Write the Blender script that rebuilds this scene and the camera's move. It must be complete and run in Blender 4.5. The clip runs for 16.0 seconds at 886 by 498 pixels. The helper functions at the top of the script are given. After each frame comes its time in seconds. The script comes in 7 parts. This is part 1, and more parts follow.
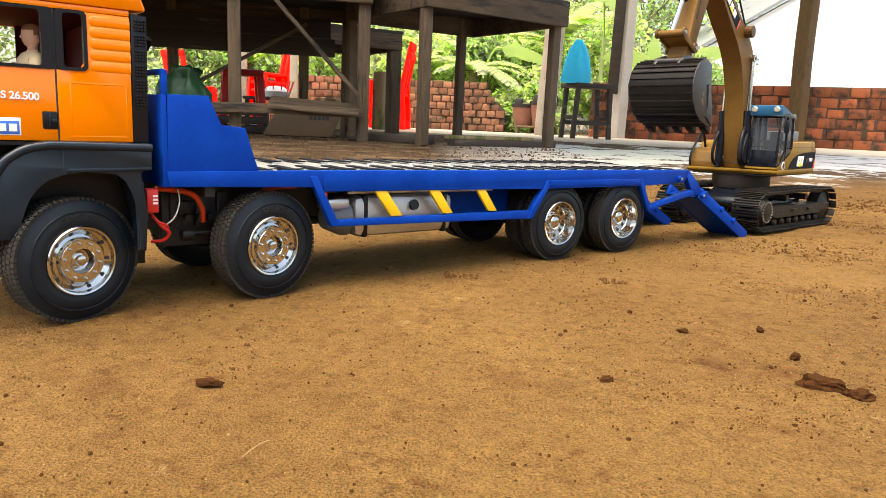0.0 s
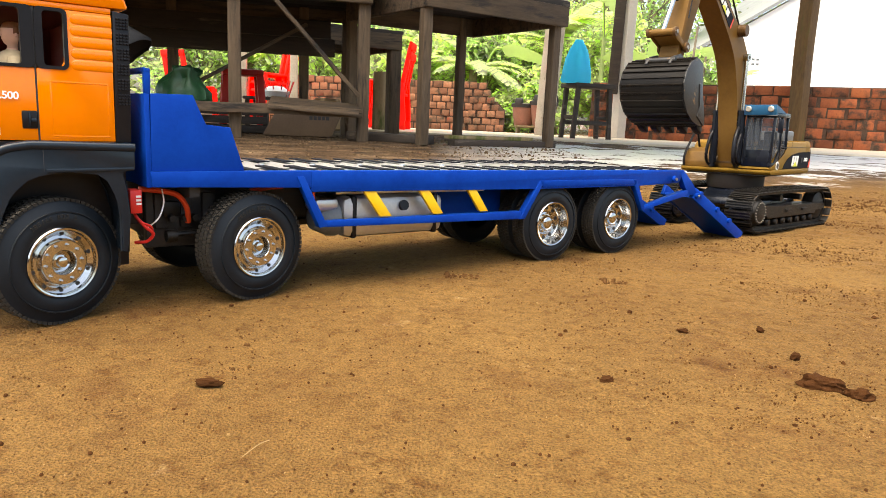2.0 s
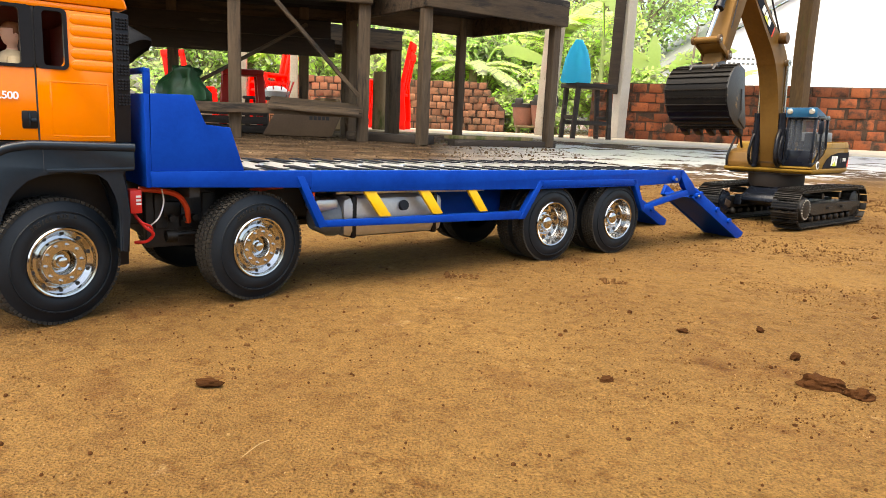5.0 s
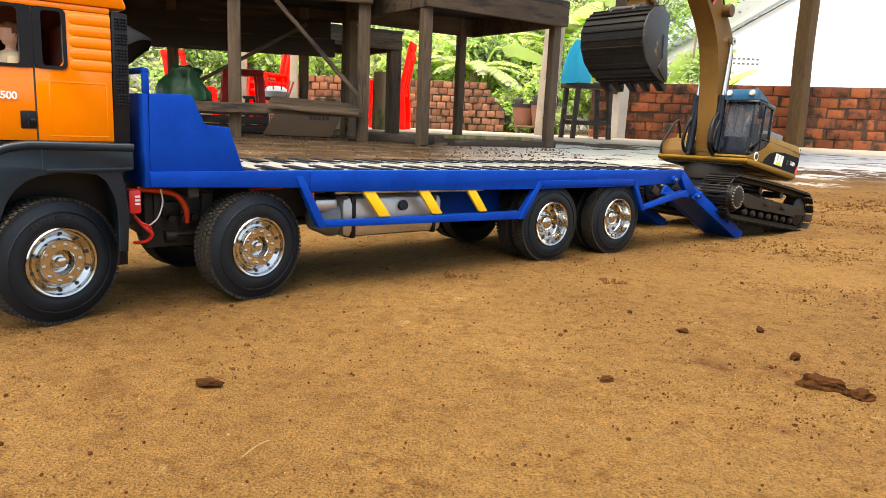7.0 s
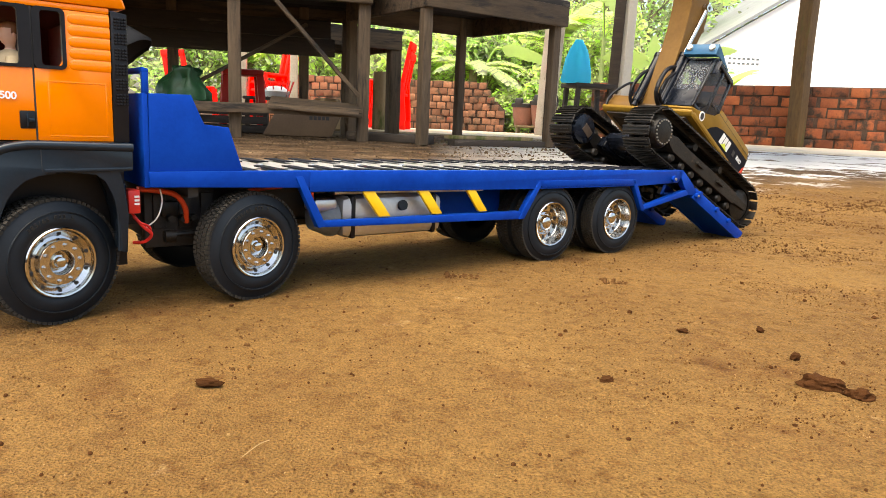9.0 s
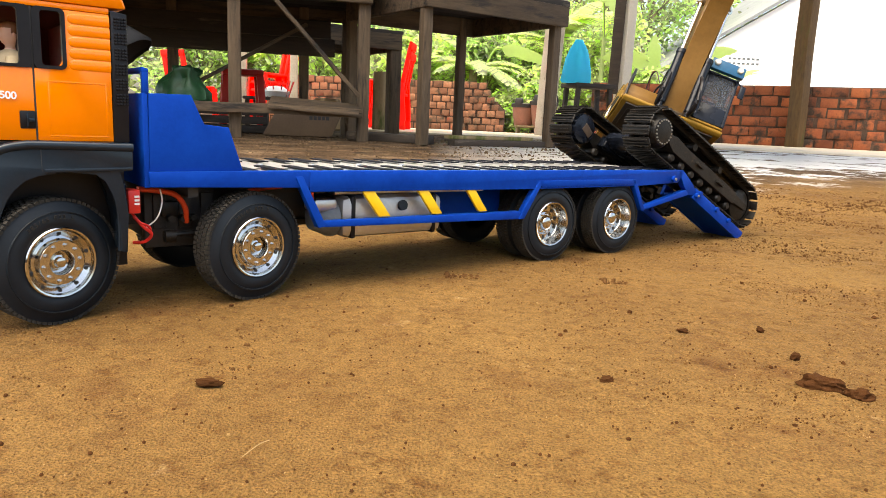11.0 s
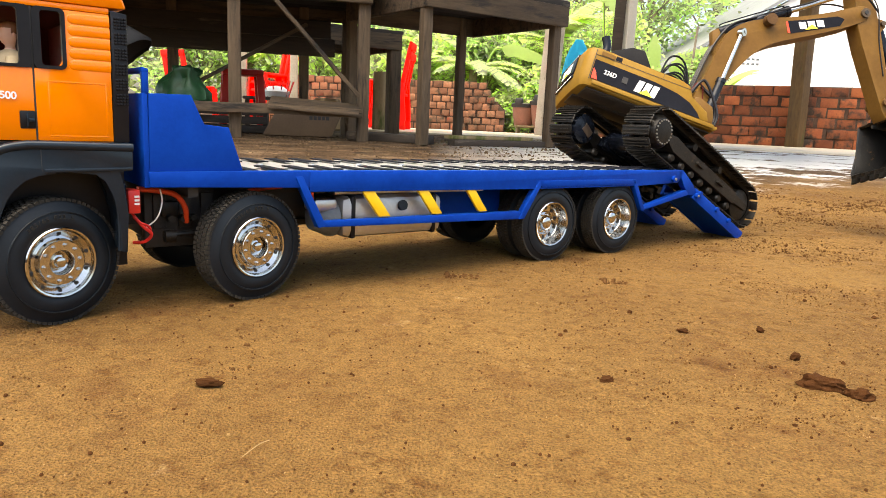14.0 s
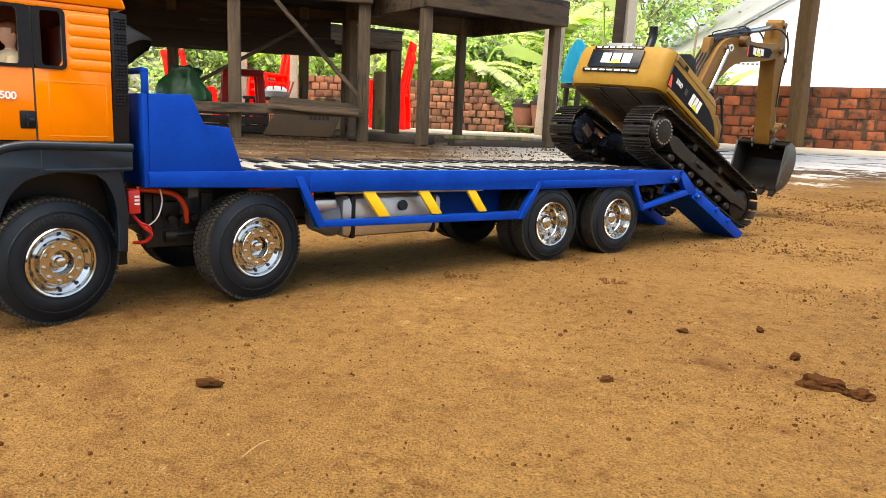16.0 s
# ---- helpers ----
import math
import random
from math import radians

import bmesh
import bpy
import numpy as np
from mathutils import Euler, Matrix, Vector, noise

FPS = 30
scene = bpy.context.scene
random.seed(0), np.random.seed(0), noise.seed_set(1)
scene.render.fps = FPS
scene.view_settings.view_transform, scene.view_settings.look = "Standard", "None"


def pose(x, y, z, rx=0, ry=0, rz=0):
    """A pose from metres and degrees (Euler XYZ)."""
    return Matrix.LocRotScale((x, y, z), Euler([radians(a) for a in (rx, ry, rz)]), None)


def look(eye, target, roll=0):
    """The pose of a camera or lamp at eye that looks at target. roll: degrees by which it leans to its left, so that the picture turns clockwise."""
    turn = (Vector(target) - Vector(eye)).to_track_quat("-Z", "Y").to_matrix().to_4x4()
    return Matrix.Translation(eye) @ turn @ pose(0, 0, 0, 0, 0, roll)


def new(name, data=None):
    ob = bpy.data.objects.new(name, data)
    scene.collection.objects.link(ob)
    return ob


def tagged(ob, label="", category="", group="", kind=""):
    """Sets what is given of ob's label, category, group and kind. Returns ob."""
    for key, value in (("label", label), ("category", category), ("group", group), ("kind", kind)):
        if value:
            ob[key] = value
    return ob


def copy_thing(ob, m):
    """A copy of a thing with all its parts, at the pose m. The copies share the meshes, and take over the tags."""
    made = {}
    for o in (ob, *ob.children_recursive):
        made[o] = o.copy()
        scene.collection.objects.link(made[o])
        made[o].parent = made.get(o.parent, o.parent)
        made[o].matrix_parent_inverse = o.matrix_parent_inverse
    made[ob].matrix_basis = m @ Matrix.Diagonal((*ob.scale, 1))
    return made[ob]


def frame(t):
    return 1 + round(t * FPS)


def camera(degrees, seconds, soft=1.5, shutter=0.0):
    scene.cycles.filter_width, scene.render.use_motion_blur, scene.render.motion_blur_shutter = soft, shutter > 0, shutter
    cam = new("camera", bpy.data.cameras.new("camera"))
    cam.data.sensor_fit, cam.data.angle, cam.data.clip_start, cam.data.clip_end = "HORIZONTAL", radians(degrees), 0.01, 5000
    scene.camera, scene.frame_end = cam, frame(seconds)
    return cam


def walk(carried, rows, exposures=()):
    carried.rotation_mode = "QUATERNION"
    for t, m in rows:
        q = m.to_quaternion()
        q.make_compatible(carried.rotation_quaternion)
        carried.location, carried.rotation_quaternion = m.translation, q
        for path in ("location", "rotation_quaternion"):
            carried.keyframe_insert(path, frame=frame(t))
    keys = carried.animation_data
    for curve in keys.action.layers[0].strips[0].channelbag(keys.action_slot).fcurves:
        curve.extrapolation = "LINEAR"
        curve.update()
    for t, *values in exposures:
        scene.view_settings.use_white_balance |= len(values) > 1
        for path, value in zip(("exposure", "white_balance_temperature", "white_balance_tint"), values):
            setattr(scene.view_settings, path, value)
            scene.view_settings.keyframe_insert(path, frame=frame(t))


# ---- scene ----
cam = camera(64.6, 16.0, soft=0.5)
EYE = (0.0, 0.0, 0.1525)
VIEW = look(EYE, (0.0, 1.0, 0.1525 - 0.18548), 2.5)
walk(cam, [(0.0, VIEW), (16.0, VIEW)], [(0.0, 1.73, 7600, 8), (16.0, 1.73, 7600, 8)])

# ---- daylight: a pale overcast sky, open sides of the shed ----
world = bpy.data.worlds.new("world")
scene.world = world
world.use_nodes = True
wn = world.node_tree
sky = wn.nodes.new("ShaderNodeTexSky")
sky.sky_type = "NISHITA"
sky.sun_disc = False
sky.sun_elevation, sky.sun_rotation = radians(68), radians(222)
sky.air_density, sky.dust_density, sky.ozone_density = 1.0, 4.0, 1.0
wn.nodes["Background"].inputs[1].default_value = 0.15
wn.links.new(sky.outputs[0], wn.nodes["Background"].inputs[0])
sun = new("sun", bpy.data.lights.new("sun", "SUN"))
sun.data.energy, sun.data.angle, sun.data.color = 2.0, radians(70), (1.0, 0.96, 0.9)
sun.matrix_world = look((0, 0, 0), (0.20, 0.26, -0.94))


# ---- materials ----
def ramp_node(nt, stops):
    r = nt.nodes.new("ShaderNodeValToRGB")
    e = r.color_ramp.elements
    while len(e) < len(stops):
        e.new(0.5)
    for k, (p, c) in zip(e, stops):
        k.position, k.color = p, (*c, 1)
    return r


def noise_node(nt, co, scale, detail=4.0, rough=0.55):
    n = nt.nodes.new("ShaderNodeTexNoise")
    n.inputs["Scale"].default_value, n.inputs["Detail"].default_value = scale, detail
    n.inputs["Roughness"].default_value = rough
    nt.links.new(co, n.inputs["Vector"])
    return n


def surface(name, a, b, rough=0.5, metal=0.0, big=8.0, fine=90.0, bump=0.15, depth=0.001, spread=0.15, dirt=None,
            dirt_at=0.62, coat=0.0, per_piece=0.0, spec=0.5, stretch=None):
    """Two colours mixed at a large and a fine scale, stains of a third, and fine relief."""
    m = bpy.data.materials.new(name)
    m.use_nodes = True
    nt = m.node_tree
    bs = nt.nodes["Principled BSDF"]
    co = nt.nodes.new("ShaderNodeTexCoord").outputs["Object"]
    if stretch:
        mp = nt.nodes.new("ShaderNodeMapping")
        mp.inputs["Scale"].default_value = stretch
        nt.links.new(co, mp.inputs["Vector"])
        co = mp.outputs[0]
    if per_piece:
        shift = nt.nodes.new("ShaderNodeVectorMath")
        shift.operation = "ADD"
        far = nt.nodes.new("ShaderNodeMath")
        far.operation = "MULTIPLY"
        far.inputs[1].default_value = 60.0
        nt.links.new(nt.nodes.new("ShaderNodeObjectInfo").outputs["Random"], far.inputs[0])
        nt.links.new(co, shift.inputs[0])
        nt.links.new(far.outputs[0], shift.inputs[1])
        co = shift.outputs[0]
    n1, n2 = noise_node(nt, co, big), noise_node(nt, co, fine, 6.0, 0.65)
    mix = nt.nodes.new("ShaderNodeMath")
    mix.operation = "MULTIPLY_ADD"
    mix.inputs[1].default_value = 0.6
    nt.links.new(n1.outputs["Fac"], mix.inputs[0])
    sc = nt.nodes.new("ShaderNodeMath")
    sc.operation = "MULTIPLY"
    sc.inputs[1].default_value = 0.4
    nt.links.new(n2.outputs["Fac"], sc.inputs[0])
    nt.links.new(sc.outputs[0], mix.inputs[2])
    r = ramp_node(nt, [(0.5 - spread, a), (0.5 + spread, b)])
    nt.links.new(mix.outputs[0], r.inputs[0])
    colour = r.outputs[0]
    if dirt:
        n3 = noise_node(nt, nt.nodes.new("ShaderNodeNewGeometry").outputs["Position"] if "brick" in name else co, 4.5 if "brick" in name else big * 2.3, 8.0, 0.7)
        k = ramp_node(nt, [(dirt_at, (0, 0, 0)), (dirt_at + 0.12, (1, 1, 1))])
        nt.links.new(n3.outputs["Fac"], k.inputs[0])
        mx = nt.nodes.new("ShaderNodeMix")
        mx.data_type = "RGBA"
        mx.inputs["B"].default_value = (*dirt, 1)
        nt.links.new(k.outputs[0], mx.inputs["Factor"])
        nt.links.new(colour, mx.inputs["A"])
        colour = mx.outputs["Result"]
    if per_piece:
        oi = nt.nodes.new("ShaderNodeObjectInfo")
        hs = nt.nodes.new("ShaderNodeHueSaturation")
        mr = nt.nodes.new("ShaderNodeMapRange")
        mr.inputs["To Min"].default_value, mr.inputs["To Max"].default_value = 1 - per_piece, 1 + per_piece
        nt.links.new(oi.outputs["Random"], mr.inputs["Value"])
        nt.links.new(mr.outputs[0], hs.inputs["Value"])
        nt.links.new(colour, hs.inputs["Color"])
        colour = hs.outputs[0]
    nt.links.new(colour, bs.inputs["Base Color"])
    rr = nt.nodes.new("ShaderNodeMapRange")
    rr.inputs["To Min"].default_value, rr.inputs["To Max"].default_value = max(rough - 0.12, 0.02), min(rough + 0.14, 1)
    nt.links.new(n1.outputs["Fac"], rr.inputs["Value"])
    nt.links.new(rr.outputs[0], bs.inputs["Roughness"])
    bs.inputs["Metallic"].default_value = metal
    bs.inputs["Coat Weight"].default_value = coat
    bs.inputs["Specular IOR Level"].default_value = spec
    if bump:
        bn = nt.nodes.new("ShaderNodeBump")
        bn.inputs["Strength"].default_value, bn.inputs["Distance"].default_value = bump, depth
        nt.links.new(n2.outputs["Fac"], bn.inputs["Height"])
        nt.links.new(bn.outputs[0], bs.inputs["Normal"])
    return m


def glass(name, tint, clear):
    m = bpy.data.materials.new(name)
    m.use_nodes = True
    bs = m.node_tree.nodes["Principled BSDF"]
    bs.inputs["Base Color"].default_value = (*tint, 1)
    bs.inputs["Roughness"].default_value = 0.06
    bs.inputs["Specular IOR Level"].default_value = 0.18
    bs.inputs["Alpha"].default_value = 1.0 - clear
    return m


ORANGE = surface("orange_paint", (0.82, 0.186, 0.001), (0.86, 0.208, 0.002), 0.18, big=9, fine=240, bump=0.012, coat=0.4, spec=0.3)
BLUE = surface("blue_paint", (0.0, 0.031, 0.255), (0.0, 0.046, 0.34), 0.40, big=22, fine=170, bump=0.22, depth=0.0008,
               dirt=(0.05, 0.14, 0.44), dirt_at=0.68, spec=0.06)
YELLOW = surface("stripe_paint", (0.80, 0.48, 0.01), (0.85, 0.54, 0.02), 0.4, big=30, fine=200, bump=0.05)
FENDER = surface("grey_plastic", (0.006, 0.0115, 0.018), (0.011, 0.018, 0.027), 0.20, big=20, fine=300, bump=0.03, spec=0.3, dirt=(0.035, 0.045, 0.055), dirt_at=0.68)
BLACK = surface("black_plastic", (0.004, 0.004, 0.006), (0.009, 0.009, 0.011), 0.34, big=20, fine=300, bump=0.06, spec=0.25)
DARK = surface("dark_chassis", (0.012, 0.012, 0.013), (0.03, 0.028, 0.026), 0.6, big=30, fine=300, bump=0.15)
RUBBER = surface("tyre_rubber", (0.003, 0.0055, 0.009), (0.007, 0.0105, 0.015), 0.48, big=30, fine=420, bump=0.12, spec=0.28)
TREADRUBBER = surface("dusty_tread", (0.010, 0.010, 0.009), (0.034, 0.028, 0.021), 0.75, big=30, fine=300, bump=0.2,
                      dirt=(0.10, 0.068, 0.038), dirt_at=0.62, spec=0.3)
CHROME = surface("chrome", (0.50, 0.488, 0.46), (0.62, 0.605, 0.575), 0.11, 1.0, big=40, fine=300, bump=0.02)
STEEL = surface("brushed_steel", (0.50, 0.50, 0.49), (0.62, 0.62, 0.60), 0.35, 1.0, big=40, fine=500, bump=0.08)
TANK = surface("aluminium_tank", (0.42, 0.415, 0.40), (0.54, 0.53, 0.51), 0.42, 0.85, big=25, fine=200, bump=0.06)
DECK = surface("deck_plate", (0.20, 0.198, 0.188), (0.27, 0.266, 0.255), 0.5, 0.0, big=30, fine=400, bump=0.2,
               dirt=(0.22, 0.17, 0.11), dirt_at=0.66)
RED = surface("red_plastic", (0.55, 0.015, 0.012), (0.68, 0.025, 0.018), 0.4, big=6, fine=120, bump=0.03)
CABLE = surface("orange_cable", (0.46, 0.03, 0.006), (0.55, 0.045, 0.008), 0.4, big=60, fine=300, bump=0.02)
REDIN = surface("red_interior", (0.09, 0.004, 0.003), (0.13, 0.006, 0.004), 0.7, big=20, fine=200, bump=0.05)
SKIN = surface("doll_plastic", (0.70, 0.40, 0.27), (0.76, 0.46, 0.32), 0.5, big=50, fine=300, bump=0.02)
SHIRT = surface("beige_cloth", (0.40, 0.31, 0.19), (0.48, 0.38, 0.24), 0.85, big=60, fine=900, bump=0.2)
HAIR = surface("doll_hair", (0.20, 0.075, 0.025), (0.28, 0.11, 0.04), 0.5, big=90, fine=600, bump=0.2)
CATY = surface("machine_yellow", (0.188, 0.103, 0.0125), (0.246, 0.138, 0.0195), 0.42, big=20, fine=200, bump=0.05, spec=0.15,
               dirt=(0.24, 0.15, 0.06), dirt_at=0.66)
BRONZE = surface("worn_boom_paint", (0.114, 0.056, 0.0110), (0.158, 0.083, 0.0185), 0.46, big=25, fine=180, bump=0.06, spec=0.18,
                 dirt=(0.13, 0.075, 0.03), dirt_at=0.64)
IRON = surface("track_iron", (0.005, 0.0045, 0.004), (0.017, 0.0145, 0.012), 0.40, 0.1, big=60, fine=500, bump=0.3,
               dirt=(0.060, 0.038, 0.021), dirt_at=0.59, per_piece=0.35, spec=0.25)
BUCKET = surface("worn_bucket_steel", (0.004, 0.0035, 0.003), (0.010, 0.008, 0.006), 0.42, 0.0, big=35, fine=300, bump=0.25,
                 dirt=(0.030, 0.018, 0.010), dirt_at=0.60, spec=0.15)
BUCKSIDE = surface("grey_bucket_side", (0.016, 0.017, 0.018), (0.038, 0.037, 0.035), 0.42, 0.1, big=35, fine=300, bump=0.2,
                   dirt=(0.26, 0.15, 0.06), dirt_at=0.60)
CABBLACK = surface("cab_black", (0.004, 0.006, 0.010), (0.008, 0.010, 0.016), 0.24, big=40, fine=300, bump=0.03, spec=0.25)
DECAL = surface("black_decal", (0.008, 0.009, 0.013), (0.012, 0.013, 0.018), 0.6, big=40, fine=300, bump=0.02, spec=0.06)
SHIELD = surface("blue_visor", (0.006, 0.075, 0.17), (0.010, 0.11, 0.22), 0.4, big=40, fine=250, bump=0.1,
                 dirt=(0.12, 0.15, 0.16), dirt_at=0.66)
GREYBOX = surface("grey_hood", (0.10, 0.115, 0.125), (0.15, 0.165, 0.175), 0.5, big=40, fine=300, bump=0.08)
WHITE = surface("white_print", (0.74, 0.74, 0.72), (0.80, 0.80, 0.78), 0.5, big=60, fine=400, bump=0.0)
LIME = surface("lime_print", (0.62, 0.66, 0.04), (0.68, 0.72, 0.06), 0.5, big=60, fine=400, bump=0.0)
REDPRINT = surface("red_print", (0.62, 0.05, 0.02), (0.7, 0.07, 0.03), 0.5, big=60, fine=400, bump=0.0)
BLUEPRINT = surface("blue_print", (0.02, 0.12, 0.55), (0.03, 0.16, 0.6), 0.4, big=60, fine=400, bump=0.0)
LAMP = surface("lamp_lens", (0.6, 0.58, 0.5), (0.75, 0.72, 0.62), 0.15, 0.6, big=80, fine=400, bump=0.0)
CABGLASS = glass("cab_glass", (0.07, 0.08, 0.095), 0.45)
PANELRED = surface("rusty_plate", (0.035, 0.022, 0.014), (0.075, 0.048, 0.03), 0.6, 0.3, big=60, fine=300, bump=0.2)
PINSTEEL = surface("pin_steel", (0.075, 0.048, 0.026), (0.15, 0.105, 0.065), 0.42, 0.6, big=60, fine=400, bump=0.1)
BOSS = surface("dark_boom_brown", (0.070, 0.034, 0.011), (0.115, 0.060, 0.020), 0.45, big=40, fine=300, bump=0.08, spec=0.2)
BOLT = surface("worn_bolt_steel", (0.26, 0.25, 0.23), (0.42, 0.40, 0.37), 0.4, 0.8, big=90, fine=500, bump=0.05)
WOOD = surface("old_wood", (0.042, 0.026, 0.014), (0.150, 0.100, 0.058), 0.8, big=9, fine=45, bump=0.7, depth=0.006,
               dirt=(0.020, 0.014, 0.010), dirt_at=0.52, stretch=(0.12, 1, 1))
WOODZ = surface("old_wood_leg", (0.052, 0.032, 0.017), (0.160, 0.107, 0.062), 0.8, big=7, fine=55, bump=0.7, depth=0.006,
                dirt=(0.020, 0.014, 0.010), dirt_at=0.52, stretch=(1, 1, 0.12))
DARKWOOD = surface("smoke_dark_wood", (0.018, 0.013, 0.010), (0.060, 0.042, 0.030), 0.75, big=5, fine=45, bump=0.5,
                   depth=0.006, dirt=(0.15, 0.12, 0.09), dirt_at=0.60, stretch=(0.14, 1, 1))
PALEWOOD = surface("pale_post_wood", (0.17, 0.115, 0.055), (0.30, 0.22, 0.115), 0.8, big=3, fine=40, bump=0.4, depth=0.006,
                   dirt=(0.085, 0.095, 0.018), dirt_at=0.50, stretch=(1, 1, 0.3))
CONCRETE = surface("concrete_post", (0.42, 0.39, 0.34), (0.56, 0.53, 0.47), 0.85, big=4, fine=60, bump=0.3, depth=0.004,
                   dirt=(0.22, 0.21, 0.18), dirt_at=0.64)
BRICK2 = surface("dusty_brick", (0.19, 0.080, 0.040), (0.31, 0.145, 0.078), 0.92, big=11, fine=90, bump=0.5, depth=0.004,
                 dirt=(0.070, 0.058, 0.036), dirt_at=0.52, per_piece=0.4)
BRICK = surface("clay_brick", (0.165, 0.040, 0.014), (0.30, 0.088, 0.030), 0.88, big=7, fine=90, bump=0.6, depth=0.005,
                dirt=(0.034, 0.022, 0.014), dirt_at=0.485, per_piece=0.5)
MORTAR = surface("old_mortar", (0.034, 0.020, 0.013), (0.110, 0.062, 0.040), 0.92, big=6, fine=70, bump=0.5, depth=0.005,
                 dirt=(0.05, 0.055, 0.03), dirt_at=0.56)
TANPOST = surface("tan_concrete", (0.38, 0.32, 0.245), (0.58, 0.51, 0.41), 0.85, big=4, fine=60, bump=0.3, depth=0.004,
                  dirt=(0.22, 0.155, 0.09), dirt_at=0.60)
MOSSPOST = surface("mossy_timber", (0.045, 0.024, 0.007), (0.130, 0.072, 0.022), 0.82, big=3, fine=45, bump=0.6, depth=0.006,
                   dirt=(0.060, 0.068, 0.010), dirt_at=0.56, stretch=(1, 1, 0.25))
CLAY = surface("clay_pot", (0.20, 0.085, 0.056), (0.29, 0.13, 0.088), 0.8, big=8, fine=70, bump=0.3, depth=0.003,
               dirt=(0.05, 0.045, 0.04), dirt_at=0.6)
GREENBAG = surface("green_bag", (0.008, 0.055, 0.018), (0.018, 0.10, 0.03), 0.45, big=8, fine=60, bump=0.3, depth=0.004)
CARTON = surface("carton", (0.085, 0.053, 0.030), (0.13, 0.085, 0.050), 0.85, big=6, fine=90, bump=0.1,
                 dirt=(0.10, 0.07, 0.045), dirt_at=0.62)
STRAW = surface("straw", (0.26, 0.17, 0.08), (0.36, 0.25, 0.13), 0.9, big=20, fine=200, bump=0.2)
WHITEWALL = surface("white_plaster", (0.84, 0.85, 0.86), (0.88, 0.88, 0.89), 0.9, big=1.0, fine=20, bump=0.1)
ROOFIRON = surface("roof_iron", (0.20, 0.21, 0.22), (0.32, 0.33, 0.34), 0.6, 0.4, big=2, fine=30, bump=0.1)
CLOTH = surface("dark_cloth", (0.02, 0.02, 0.022), (0.04, 0.04, 0.043), 0.9, big=10, fine=200, bump=0.3)
CLOD = surface("mud_clod", (0.040, 0.015, 0.005), (0.082, 0.034, 0.012), 0.95, big=90, fine=500, bump=0.6, depth=0.002, spec=0.05)
TRUNK = surface("tree_bark", (0.13, 0.10, 0.075), (0.25, 0.2, 0.15), 0.9, big=6, fine=50, bump=0.5, depth=0.008)


def leaf_material(name, a, b, vary=True):
    m = surface(name, a, b, 0.5, big=1.2, fine=25, bump=0.1)
    nt = m.node_tree
    bs = nt.nodes["Principled BSDF"]
    out = nt.nodes["Material Output"]
    tr = nt.nodes.new("ShaderNodeBsdfTranslucent")
    hs = nt.nodes.new("ShaderNodeHueSaturation")
    hs.inputs["Color"].default_value = (b[0] * 1.6, b[1] * 1.6, b[2], 1)
    hb = nt.nodes.new("ShaderNodeHueSaturation")
    nt.links.new(bs.inputs["Base Color"].links[0].from_socket, hb.inputs["Color"])
    if vary:
        rnd = nt.nodes.new("ShaderNodeNewGeometry").outputs["Random Per Island"]
        for k, lo, hi in (("Value", 0.35, 1.65), ("Saturation", 0.55, 1.1), ("Hue", 0.47, 0.515)):
            mr = nt.nodes.new("ShaderNodeMapRange")
            mr.inputs["To Min"].default_value, mr.inputs["To Max"].default_value = lo, hi
            nt.links.new(rnd, mr.inputs["Value"])
            nt.links.new(mr.outputs[0], hs.inputs[k])
            nt.links.new(mr.outputs[0], hb.inputs[k])
    nt.links.new(hb.outputs[0], bs.inputs["Base Color"])
    nt.links.new(hs.outputs[0], tr.inputs[0])
    ms = nt.nodes.new("ShaderNodeMixShader")
    ms.inputs[0].default_value = 0.45
    nt.links.new(bs.outputs[0], ms.inputs[1])
    nt.links.new(tr.outputs[0], ms.inputs[2])
    nt.links.new(ms.outputs[0], out.inputs[0])
    return m


BAG = leaf_material("blue_bag", (0.02, 0.50, 0.95), (0.03, 0.60, 1.0), False)
REDCHAIR = leaf_material("bright_red_plastic", (0.88, 0.022, 0.018), (0.95, 0.035, 0.024), False)
LEAF = leaf_material("leaf_green", (0.165, 0.285, 0.08), (0.34, 0.47, 0.20))
LEAF2 = leaf_material("leaf_yellow_green", (0.235, 0.35, 0.085), (0.43, 0.55, 0.22))
LEAF3 = leaf_material("leaf_dark", (0.09, 0.16, 0.04), (0.19, 0.28, 0.08))
BANANA = leaf_material("banana_leaf", (0.24, 0.37, 0.08), (0.38, 0.50, 0.16))


